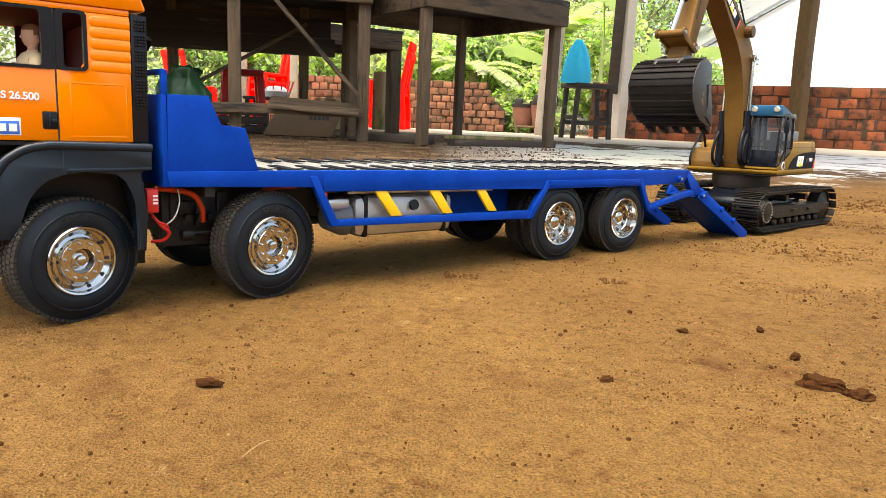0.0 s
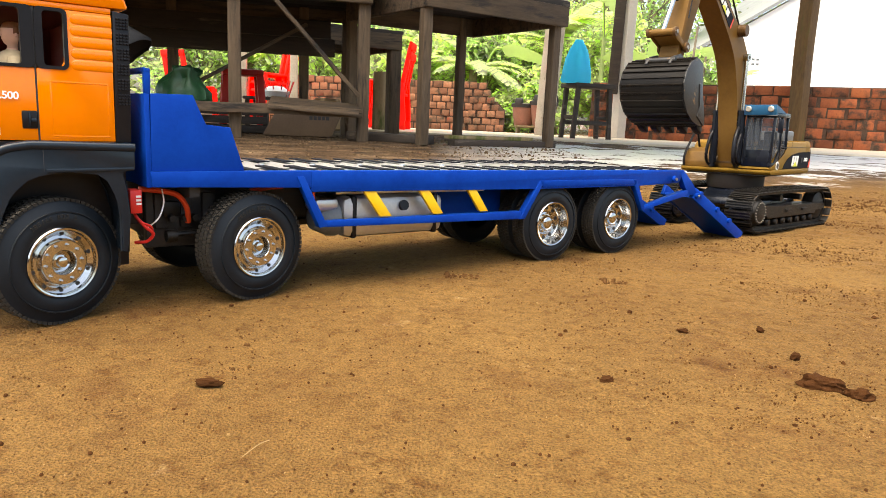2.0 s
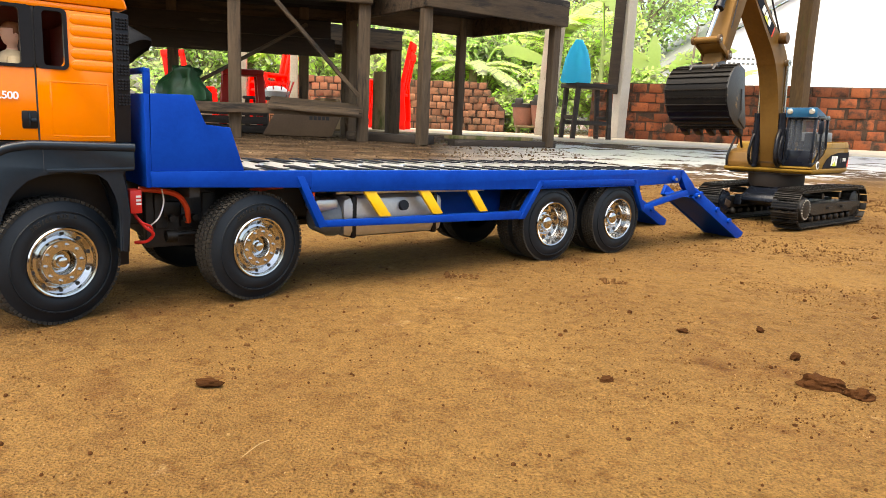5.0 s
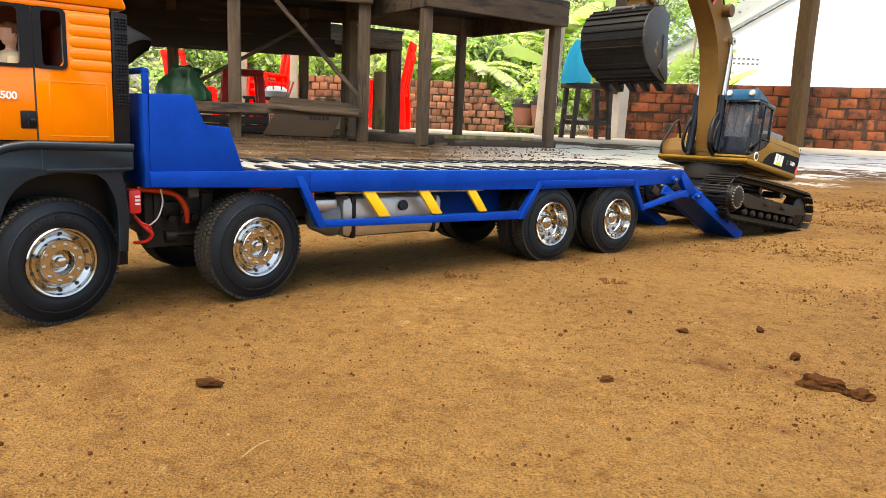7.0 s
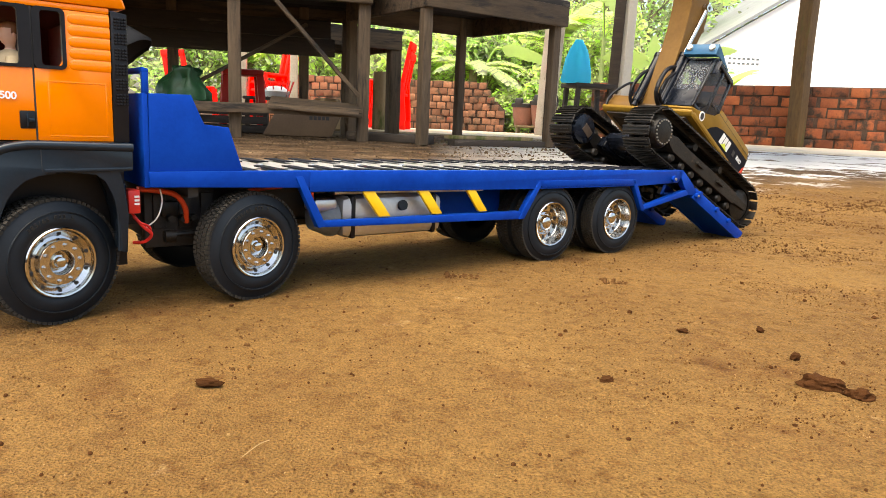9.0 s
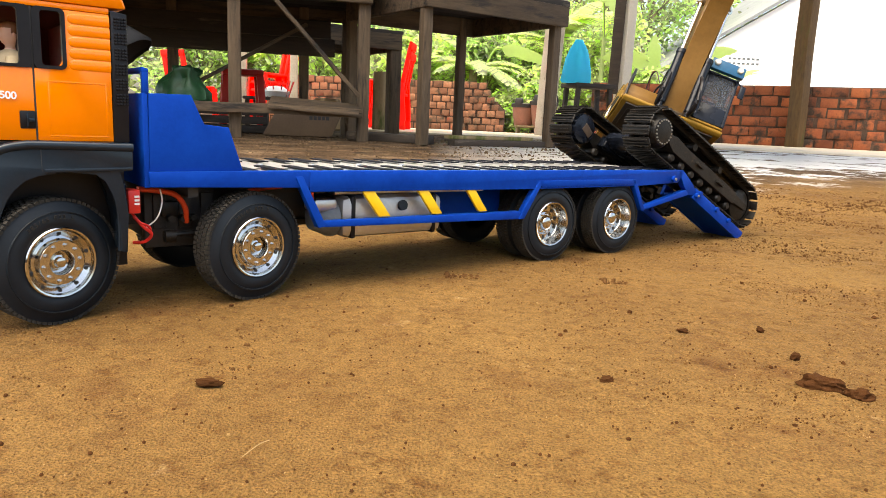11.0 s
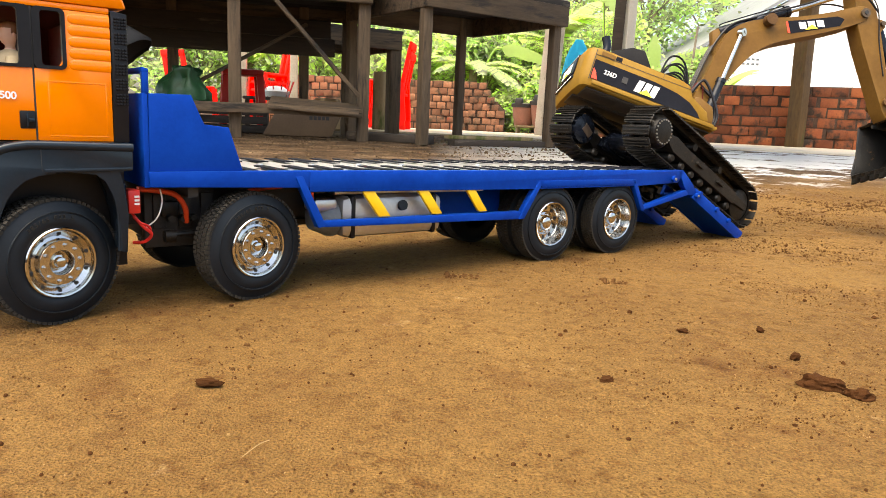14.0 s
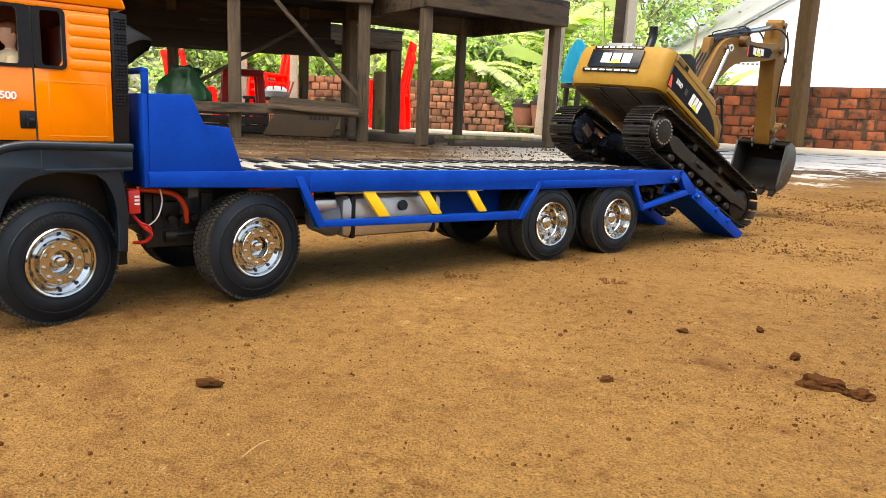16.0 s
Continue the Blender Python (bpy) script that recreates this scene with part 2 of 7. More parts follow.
def ground_material():
    m = surface("packed_dirt", (0.127, 0.067, 0.0185), (0.186, 0.107, 0.0330), 0.92, big=3.1, fine=210, bump=0.8, depth=0.0028,
                spread=0.11, dirt=(0.105, 0.044, 0.0105), dirt_at=0.63)
    nt = m.node_tree
    bs = nt.nodes["Principled BSDF"]
    colour = bs.inputs["Base Color"].links[0].from_socket
    rough = bs.inputs["Roughness"].links[0].from_socket
    co = nt.nodes.new("ShaderNodeTexCoord").outputs["Object"]
    # fine speckle of grit
    gr = noise_node(nt, co, 720, 2.0, 0.5)
    gk = ramp_node(nt, [(0.28, (0.56, 0.48, 0.42)), (0.45, (0.97, 0.97, 0.96)), (0.70, (1.38, 1.36, 1.33))])
    nt.links.new(gr.outputs["Fac"], gk.inputs[0])
    mg = nt.nodes.new("ShaderNodeMix")
    mg.data_type, mg.blend_type = "RGBA", "MULTIPLY"
    mg.inputs["Factor"].default_value = 1.0
    # pale scuffed patches of dry dust
    pale_n = noise_node(nt, co, 13.0, 7.0, 0.68)
    pale_k = ramp_node(nt, [(0.635, (0, 0, 0)), (0.70, (0.75, 0.75, 0.75))])
    nt.links.new(pale_n.outputs["Fac"], pale_k.inputs[0])
    dust = nt.nodes.new("ShaderNodeMix")
    dust.data_type = "RGBA"
    dust.inputs["B"].default_value = (0.29, 0.195, 0.095, 1)
    nt.links.new(pale_k.outputs[0], dust.inputs["Factor"])
    nt.links.new(colour, dust.inputs["A"])
    # reddish crumbly streaks
    red_n = noise_node(nt, co, 7.0, 9.0, 0.74)
    red_k = ramp_node(nt, [(0.535, (0, 0, 0)), (0.65, (0.70, 0.70, 0.70))])
    nt.links.new(red_n.outputs["Fac"], red_k.inputs[0])
    clay_mix = nt.nodes.new("ShaderNodeMix")
    clay_mix.data_type = "RGBA"
    clay_mix.inputs["B"].default_value = (0.085, 0.034, 0.0085, 1)
    nt.links.new(red_k.outputs[0], clay_mix.inputs["Factor"])
    nt.links.new(dust.outputs["Result"], clay_mix.inputs["A"])
    clump_n = noise_node(nt, co, 85.0, 6.0, 0.72)
    clump_k = ramp_node(nt, [(0.34, (0.70, 0.59, 0.49)), (0.47, (1.0, 1.0, 1.0)), (0.66, (1.14, 1.13, 1.12))])
    nt.links.new(clump_n.outputs["Fac"], clump_k.inputs[0])
    clumps = nt.nodes.new("ShaderNodeMix")
    clumps.data_type, clumps.blend_type = "RGBA", "MULTIPLY"
    clumps.inputs["Factor"].default_value = 1.0
    nt.links.new(clay_mix.outputs["Result"], clumps.inputs["A"])
    nt.links.new(clump_k.outputs[0], clumps.inputs["B"])
    nt.links.new(clumps.outputs["Result"], mg.inputs["A"])
    nt.links.new(gk.outputs[0], mg.inputs["B"])
    # farther off the floor is wet, greyer mud with standing water, paled for sky glare
    sep = nt.nodes.new("ShaderNodeSeparateXYZ")
    nt.links.new(co, sep.inputs[0])
    lin = nt.nodes.new("ShaderNodeMath")
    lin.operation = "MULTIPLY_ADD"
    lin.inputs[1].default_value, lin.inputs[2].default_value = -0.25, 0.0
    nt.links.new(sep.outputs["X"], lin.inputs[0])
    add = nt.nodes.new("ShaderNodeMath")
    add.operation = "ADD"
    nt.links.new(sep.outputs["Y"], add.inputs[0])
    nt.links.new(lin.outputs[0], add.inputs[1])
    wob = noise_node(nt, co, 1.7, 5.0, 0.6)
    wa = nt.nodes.new("ShaderNodeMath")
    wa.operation = "MULTIPLY_ADD"
    wa.inputs[1].default_value = 1.0
    nt.links.new(wob.outputs["Fac"], wa.inputs[0])
    nt.links.new(add.outputs[0], wa.inputs[2])
    zone = nt.nodes.new("ShaderNodeMapRange")
    zone.inputs["From Min"].default_value, zone.inputs["From Max"].default_value = 2.15, 2.8
    nt.links.new(wa.outputs[0], zone.inputs["Value"])
    mud = ramp_node(nt, [(0.35, (0.036, 0.021, 0.011)), (0.5, (0.095, 0.057, 0.030)), (0.68, (0.20, 0.135, 0.080))])
    n9 = noise_node(nt, co, 5.0, 8.0, 0.65)
    nt.links.new(n9.outputs["Fac"], mud.inputs[0])
    crumb_n = noise_node(nt, co, 55.0, 7.0, 0.78)
    crumb_k = ramp_node(nt, [(0.36, (0.40, 0.38, 0.36)), (0.50, (0.95, 0.95, 0.95)), (0.64, (1.9, 1.85, 1.75))])
    nt.links.new(crumb_n.outputs["Fac"], crumb_k.inputs[0])
    crumbly = nt.nodes.new("ShaderNodeMix")
    crumbly.data_type, crumbly.blend_type = "RGBA", "MULTIPLY"
    crumbly.inputs["Factor"].default_value = 1.0
    nt.links.new(mud.outputs[0], crumbly.inputs["A"])
    nt.links.new(crumb_k.outputs[0], crumbly.inputs["B"])
    mm = nt.nodes.new("ShaderNodeMix")
    mm.data_type = "RGBA"
    nt.links.new(zone.outputs[0], mm.inputs["Factor"])
    nt.links.new(mg.outputs["Result"], mm.inputs["A"])
    nt.links.new(crumbly.outputs["Result"], mm.inputs["B"])
    nt.links.new(mm.outputs["Result"], bs.inputs["Base Color"])
    # puddle mask, favoured in a band where the white sky glare is painted
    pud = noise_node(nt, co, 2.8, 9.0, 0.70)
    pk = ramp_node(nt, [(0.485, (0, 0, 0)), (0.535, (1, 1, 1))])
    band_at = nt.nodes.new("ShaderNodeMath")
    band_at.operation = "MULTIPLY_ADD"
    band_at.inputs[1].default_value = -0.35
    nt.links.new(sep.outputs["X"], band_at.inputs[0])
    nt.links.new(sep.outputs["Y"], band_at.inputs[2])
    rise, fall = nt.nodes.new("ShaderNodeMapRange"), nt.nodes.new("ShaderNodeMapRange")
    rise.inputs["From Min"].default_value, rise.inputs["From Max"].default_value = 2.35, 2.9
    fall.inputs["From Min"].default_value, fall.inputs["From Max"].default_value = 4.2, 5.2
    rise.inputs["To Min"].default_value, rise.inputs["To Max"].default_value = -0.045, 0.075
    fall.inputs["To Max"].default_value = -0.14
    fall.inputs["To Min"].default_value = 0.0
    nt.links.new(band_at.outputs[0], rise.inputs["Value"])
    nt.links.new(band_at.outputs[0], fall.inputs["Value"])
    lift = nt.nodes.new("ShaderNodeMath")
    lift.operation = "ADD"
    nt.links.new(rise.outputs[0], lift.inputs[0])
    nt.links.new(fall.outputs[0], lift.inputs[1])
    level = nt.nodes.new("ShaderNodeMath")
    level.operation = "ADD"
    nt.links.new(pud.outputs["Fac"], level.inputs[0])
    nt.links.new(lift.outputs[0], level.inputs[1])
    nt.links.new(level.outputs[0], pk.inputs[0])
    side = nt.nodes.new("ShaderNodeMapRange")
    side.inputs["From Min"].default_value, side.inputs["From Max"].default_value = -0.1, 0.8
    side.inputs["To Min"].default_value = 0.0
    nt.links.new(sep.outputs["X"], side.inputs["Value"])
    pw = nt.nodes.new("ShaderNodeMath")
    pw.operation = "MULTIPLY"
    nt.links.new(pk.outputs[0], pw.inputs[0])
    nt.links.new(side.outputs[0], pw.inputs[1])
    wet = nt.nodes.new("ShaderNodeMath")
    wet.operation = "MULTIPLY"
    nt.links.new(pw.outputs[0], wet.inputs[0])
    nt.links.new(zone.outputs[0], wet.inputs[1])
    # grit gives relief where the floor is dry; standing water lies flat
    old = bs.inputs["Normal"].links[0].from_node
    inv = nt.nodes.new("ShaderNodeMapRange")
    inv.inputs["To Min"].default_value, inv.inputs["To Max"].default_value = 1.0, 0.16
    nt.links.new(wet.outputs[0], inv.inputs["Value"])
    nt.links.new(inv.outputs[0], old.inputs["Strength"])
    b2 = nt.nodes.new("ShaderNodeBump")
    b2.inputs["Distance"].default_value = 0.0026
    nt.links.new(inv.outputs[0], b2.inputs["Strength"])
    nt.links.new(gr.outputs["Fac"], b2.inputs["Height"])
    nt.links.new(old.outputs[0], b2.inputs["Normal"])
    nt.links.new(b2.outputs[0], bs.inputs["Normal"])
    mr = nt.nodes.new("ShaderNodeMix")
    mr.inputs["B"].default_value = 0.32
    nt.links.new(wet.outputs[0], mr.inputs["Factor"])
    nt.links.new(rough, mr.inputs["A"])
    nt.links.new(mr.outputs["Result"], bs.inputs["Roughness"])
    # near-white base colour in the puddles stands in for the reflected sky
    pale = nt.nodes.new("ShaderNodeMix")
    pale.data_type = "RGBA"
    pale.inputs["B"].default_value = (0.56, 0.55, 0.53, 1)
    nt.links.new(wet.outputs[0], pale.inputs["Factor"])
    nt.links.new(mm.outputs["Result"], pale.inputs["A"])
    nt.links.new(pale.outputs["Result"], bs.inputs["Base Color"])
    ws = nt.nodes.new("ShaderNodeMapRange")
    ws.inputs["To Min"].default_value, ws.inputs["To Max"].default_value = 0.15, 1.0
    nt.links.new(wet.outputs[0], ws.inputs["Value"])
    nt.links.new(ws.outputs[0], bs.inputs["Specular IOR Level"])
    return m


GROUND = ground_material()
LOOSE = surface("loose_soil", (0.060, 0.027, 0.010), (0.120, 0.059, 0.022), 0.95, big=40, fine=400, bump=0.4, spec=0.05)
DRIED = surface("dry_litter", (0.045, 0.026, 0.013), (0.15, 0.10, 0.058), 0.9, big=30, fine=200, bump=0.3, spec=0.1)
PALEGRIT = surface("pale_sand", (0.20, 0.12, 0.045), (0.32, 0.21, 0.10), 0.95, big=40, fine=500, bump=0.3, spec=0.05)
GRIT = surface("dirt_grit", (0.085, 0.040, 0.0125), (0.155, 0.082, 0.026), 0.95, big=40, fine=500, bump=0.3, spec=0.05)
BELLY = surface("brown_belly_plate", (0.012, 0.007, 0.004), (0.026, 0.016, 0.009), 0.6, big=25, fine=200, bump=0.15)
HOOD = surface("matt_black_hood", (0.012, 0.012, 0.013), (0.02, 0.02, 0.021), 0.62, big=40, fine=300, bump=0.06, spec=0.1)
SLAB = surface("pale_concrete_floor", (0.50, 0.41, 0.29), (0.66, 0.57, 0.43), 0.5, big=1.5, fine=40, bump=0.2, depth=0.003,
               dirt=(0.20, 0.16, 0.12), dirt_at=0.6)


# ---- shape helpers ----
def box(bm, x0, x1, y0, y1, z0, z1, bev=0.0, m=None):
    vs = [bm.verts.new((x, y, z)) for x in (x0, x1) for y in (y0, y1) for z in (z0, z1)]
    fs = [bm.faces.new([vs[i] for i in f]) for f in
          ((0, 1, 3, 2), (4, 6, 7, 5), (0, 4, 5, 1), (2, 3, 7, 6), (0, 2, 6, 4), (1, 5, 7, 3))]
    if m:
        bmesh.ops.transform(bm, matrix=m, verts=vs)
    if bev:
        es = list({e for f in fs for e in f.edges})
        bmesh.ops.bevel(bm, geom=es, offset=bev, segments=2, affect="EDGES", profile=0.5)


def prism(bm, poly, y0, y1, bev=0.0, m=None):
    """A polygon of (x, z) pushed from y0 to y1."""
    a = [bm.verts.new((x, y0, z)) for x, z in poly]
    b = [bm.verts.new((x, y1, z)) for x, z in poly]
    n = len(poly)
    fs = [bm.faces.new(a), bm.faces.new(b[::-1])]
    fs += [bm.faces.new((a[i], b[i], b[(i + 1) % n], a[(i + 1) % n])) for i in range(n)]
    if m:
        bmesh.ops.transform(bm, matrix=m, verts=a + b)
    if bev:
        es = list({e for f in fs for e in f.edges})
        bmesh.ops.bevel(bm, geom=es, offset=bev, segments=2, affect="EDGES", profile=0.5)


def rod(bm, p0, p1, r, seg=12, r2=None):
    p0, p1 = Vector(p0), Vector(p1)
    q = (p1 - p0).to_track_quat("Z", "Y").to_matrix()
    r2 = r if r2 is None else r2
    a = [bm.verts.new(p0 + q @ Vector((r * math.cos(t), r * math.sin(t), 0))) for t in np.linspace(0, math.tau, seg, False)]
    b = [bm.verts.new(p1 + q @ Vector((r2 * math.cos(t), r2 * math.sin(t), 0))) for t in np.linspace(0, math.tau, seg, False)]
    bm.faces.new(a[::-1]), bm.faces.new(b)
    for i in range(seg):
        bm.faces.new((a[i], a[(i + 1) % seg], b[(i + 1) % seg], b[i]))


def lathe(bm, prof, seg=32, m=None, close=False):
    """A profile of (radius, height) turned about the y axis."""
    rings = []
    for r, h in prof:
        if r < 1e-6:
            rings.append([bm.verts.new((0, h, 0))])
        else:
            rings.append([bm.verts.new((r * math.cos(t), h, r * math.sin(t))) for t in np.linspace(0, math.tau, seg, False)])
    pairs = list(zip(rings, rings[1:])) + ([(rings[-1], rings[0])] if close else [])
    for a, b in pairs:
        for i in range(seg):
            j = (i + 1) % seg
            if len(a) == 1:
                bm.faces.new((a[0], b[j], b[i]))
            elif len(b) == 1:
                bm.faces.new((a[i], a[j], b[0]))
            else:
                bm.faces.new((a[i], a[j], b[j], b[i]))
    if m:
        bmesh.ops.transform(bm, matrix=m, verts=[v for r in rings for v in r])


def tube(bm, pts, r, seg=6):
    """A bent tube through the points, smoothed between them."""
    pts = [Vector(p) for p in pts]
    if len(pts) > 2:
        fine = []
        ext = [2 * pts[0] - pts[1]] + pts + [2 * pts[-1] - pts[-2]]
        for i in range(1, len(ext) - 2):
            a, b, c, d = ext[i - 1:i + 3]
            for k in range(5):
                t = k / 5
                fine.append(0.5 * (2 * b + (c - a) * t + (2 * a - 5 * b + 4 * c - d) * t * t + (3 * b - a - 3 * c + d) * t ** 3))
        pts = fine + [pts[-1]]
    rings = []
    for i, p in enumerate(pts):
        d = (pts[min(i + 1, len(pts) - 1)] - pts[max(i - 1, 0)]).normalized()
        side = d.cross(Vector((0.3, 0.2, 1))).normalized()
        up = side.cross(d)
        rings.append([bm.verts.new(p + r * (math.cos(t) * side + math.sin(t) * up)) for t in np.linspace(0, math.tau, seg, False)])
    for a, b in zip(rings, rings[1:]):
        for i in range(seg):
            bm.faces.new((a[i], a[(i + 1) % seg], b[(i + 1) % seg], b[i]))
    bm.faces.new(rings[0][::-1]), bm.faces.new(rings[-1])


def finish(bm, name, material, smooth=35):
    bmesh.ops.recalc_face_normals(bm, faces=bm.faces)
    me = bpy.data.meshes.new(name)
    bm.to_mesh(me)
    bm.free()
    me.materials.append(material)
    if smooth:
        me.shade_smooth()
        me.set_sharp_from_angle(angle=radians(smooth))
    return me


def part(name, bm, material, parent, label="", smooth=35):
    ob = new(name, finish(bm, name, material, smooth))
    ob.parent = parent
    if label:
        tagged(ob, label)
    return ob


def shape(fn, *a, **k):
    bm = bmesh.new()
    fn(bm, *a, **k)
    return bm


def lettering(name, text, size, m, material, parent, label="", depth=0.0003, space=1.0):
    """Letters of the built-in font as a thin raised mesh."""
    cu = bpy.data.curves.new(name, "FONT")
    cu.body, cu.size, cu.extrude, cu.space_character, cu.offset = text, size, depth, space, size * 0.022
    cu.align_x, cu.align_y = "CENTER", "CENTER"
    tmp = bpy.data.objects.new(name, cu)
    scene.collection.objects.link(tmp)
    me = bpy.data.meshes.new_from_object(tmp.evaluated_get(bpy.context.evaluated_depsgraph_get()))
    bpy.data.objects.remove(tmp)
    bpy.data.curves.remove(cu)
    me.materials.clear()
    me.materials.append(material)
    ob = new(name, me)
    ob.parent = parent
    ob.matrix_basis = m
    if label:
        tagged(ob, label)
    return ob


# ---- ground: one sheet, fine near the toys, on to the horizon ----
def ground():
    def spaced(lo, hi, step, far):
        inner = list(np.arange(lo, hi, step))
        out, d, x = [], step, hi
        while x < far:
            out.append(x)
            d *= 1.09
            x += d
        back, d, x = [], step, lo
        while x > -far:
            d *= 1.09
            x -= d
            back.append(x)
        return back[::-1] + inner + out + [far]
    xs, ys = spaced(-0.75, 1.15, 0.0060, 3000), spaced(0.15, 1.65, 0.0060, 3000)
    co = []
    for y in ys:
        for x in xs:
            z = 0.0
            if abs(x) < 12 and -3 < y < 12:
                p = Vector((x, y, 0))
                rough = max(0.0, min(1.0, (x - 0.25 * y - 0.05) / 0.25)) * max(0.0, min(1.0, (y - 0.45) / 0.3))
                fade = (1 if y < 1.6 else 2.2) + 1.6 * rough
                z = fade * (0.0016 * noise.noise(p * 7) + 0.0009 * noise.noise(p * 23) + 0.0010 * noise.noise(p * 61) + 0.0008 * max(0.0, noise.noise(p * 5 + Vector((3, 1, 0)))) * noise.noise(p * 110))
                z -= 0.0012 + 0.0022 * max(0.0, min(1.0, (0.15 - x) / 0.35)) * max(0.0, min(1.0, (1.6 - y) / 0.6))
            co.append((x, y, z))
    n = len(xs)
    faces = [(j * n + i, j * n + i + 1, (j + 1) * n + i + 1, (j + 1) * n + i)
             for j in range(len(ys) - 1) for i in range(n - 1)]
    me = bpy.data.meshes.new("ground")
    me.from_pydata(co, [], faces)
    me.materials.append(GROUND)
    me.shade_smooth()
    return tagged(new("ground", me), "sandy orange-brown packed dirt floor, wet and muddy farther off", "ground", kind="structure")


ground()

# ---- the blue-decked toy truck ----
TURN = 37.685
FRONT = Vector((-0.27298, 0.47594, 0.0))
WIDE = 0.180
RAD = 0.0422
AXLES = (0.0057, 0.1508, 0.4960, 0.6095)


def tyre_mesh(width, r):
    """A truck tyre about the y axis, its outer side wall at y = 0, with tread blocks."""
    bm = bmesh.new()
    lathe(bm, [(0.0245, 0.0012), (0.0262, -0.0002), (0.030, -0.0006), (0.0335, 0.0), (0.0368, 0.0012), (0.0395, 0.0026),
               (r - 0.0009, 0.0042), (r - 0.0007, width * 0.5), (r - 0.0009, width - 0.0042), (0.0395, width - 0.0026),
               (0.0335, width), (0.0245, width - 0.0012)], 56)
    # raised ring on the side wall
    lathe(bm, [(0.0352, 0.0008), (0.0355, -0.0004), (0.0361, -0.0004), (0.0364, 0.0010)], 48)
    return finish(bm, "tyre", RUBBER, 40)


def tread_mesh(width, r):
    """Tread blocks in four rows round the tyre."""
    bm = bmesh.new()
    k = 74
    for i in range(k):
        a = math.tau * i / k
        for y0, y1, sh in ((0.0030, 0.0074, 0), (0.0084, width * 0.5 - 0.0004, 0.5), (width * 0.5 + 0.0004, width - 0.0084, 0),
                           (width - 0.0074, width - 0.0030, 0.5)):
            m = Matrix.Rotation(a + sh * math.tau / k, 4, "Y")
            box(bm, -0.0014, 0.0014, y0, y1, r - 0.0020, r, 0.0, m)
    return finish(bm, "tread", TREADRUBBER, 0)


def front_rim():
    bm = bmesh.new()
    lathe(bm, [(0.0250, 0.006), (0.0252, -0.0006), (0.0244, -0.0014), (0.0232, -0.0010), (0.0224, 0.0020), (0.0190, 0.0042), (0.0170, 0.0034),
               (0.0163, 0.0004), (0.0155, -0.0008), (0.0090, -0.0008), (0.0084, 0.0002), (0.0078, 0.0058), (0.0056, 0.0068), (0.0050, 0.0040), (0.0037, 0.0036),
               (0.0035, 0.0004), (0.0022, -0.0002), (0.0, -0.0002)], 44)
    for i in range(10):
        a = math.tau * (i + 0.25) / 10
        c, s = math.cos(a), math.sin(a)
        rod(bm, (0.0128 * c, 0.0006, 0.0128 * s), (0.0128 * c, -0.0022, 0.0128 * s), 0.0013, 6)
        rod(bm, (0.0128 * c, -0.0020, 0.0128 * s), (0.0128 * c, -0.0032, 0.0128 * s), 0.0008, 6, 0.0005)
    return finish(bm, "rim", CHROME, 40)


def rear_rim():
    """A deep dished rim: rolled lip, stepped barrel, a ring for the hand holes and a domed hub with nuts."""
    bm = bmesh.new()
    lathe(bm, [(0.0245, 0.010), (0.0252, -0.0006), (0.0244, -0.0015), (0.0232, -0.0008), (0.0226, 0.0030), (0.0218, 0.0050), (0.0213, 0.0098),
               (0.0200, 0.0116), (0.0138, 0.0120), (0.0126, 0.0108), (0.0086, 0.0104), (0.0078, 0.0074), (0.0064, 0.0060),
               (0.0040, 0.0052), (0.0, 0.0050)], 44)
    for i in range(10):
        a = math.tau * (i + 0.5) / 10
        c, s = math.cos(a), math.sin(a)
        rod(bm, (0.0106 * c, 0.0108, 0.0106 * s), (0.0106 * c, 0.0084, 0.0106 * s), 0.0010, 6)
    return finish(bm, "rim", CHROME, 40)


def hand_hole(size):
    bm = shape(lathe, [(0, -0.0004), (size * 0.8, -0.0004), (size, 0.0002), (size, 0.001)], 10)
    return finish(bm, "hand_hole", DARK)


def hub_mesh():
    bm = bmesh.new()
    lathe(bm, [(0, 0.0145), (0.0235, 0.0145), (0.0235, 0.022), (0.014, 0.024), (0, 0.024)], 28)
    return finish(bm, "wheel", DARK)


TYRE_F, TYRE_R = tyre_mesh(0.027, 0.0452), tyre_mesh(0.023, RAD + 0.0010)
TREAD_F, TREAD_R = tread_mesh(0.027, 0.0452), tread_mesh(0.023, RAD + 0.0010)
RIM_F, RIM_R, HUB = front_rim(), rear_rim(), hub_mesh()


def sidewall_letters(text, r):
    """Raised letters bent round the side wall."""
    cu = bpy.data.curves.new("letters", "FONT")
    cu.size, cu.extrude, cu.align_x = 0.0047, 0.0003, "CENTER"
    bm = bmesh.new()
    for i, ch in enumerate(text):
        cu.body = ch
        tmp = bpy.data.objects.new("letters", cu)
        scene.collection.objects.link(tmp)
        me = bpy.data.meshes.new_from_object(tmp.evaluated_get(bpy.context.evaluated_depsgraph_get()))
        a = radians(-5.1 * (i - len(text) / 2))
        me.transform(Matrix.Rotation(-a, 4, "Y") @ Matrix.Translation((0, -0.0008, r)) @ Matrix.Rotation(radians(90), 4, "X"))
        bm.from_mesh(me)
        bpy.data.objects.remove(tmp)
        bpy.data.meshes.remove(me)
    bpy.data.curves.remove(cu)
    return finish(bm, "sidewall_lettering", TREADRUBBER, 0)


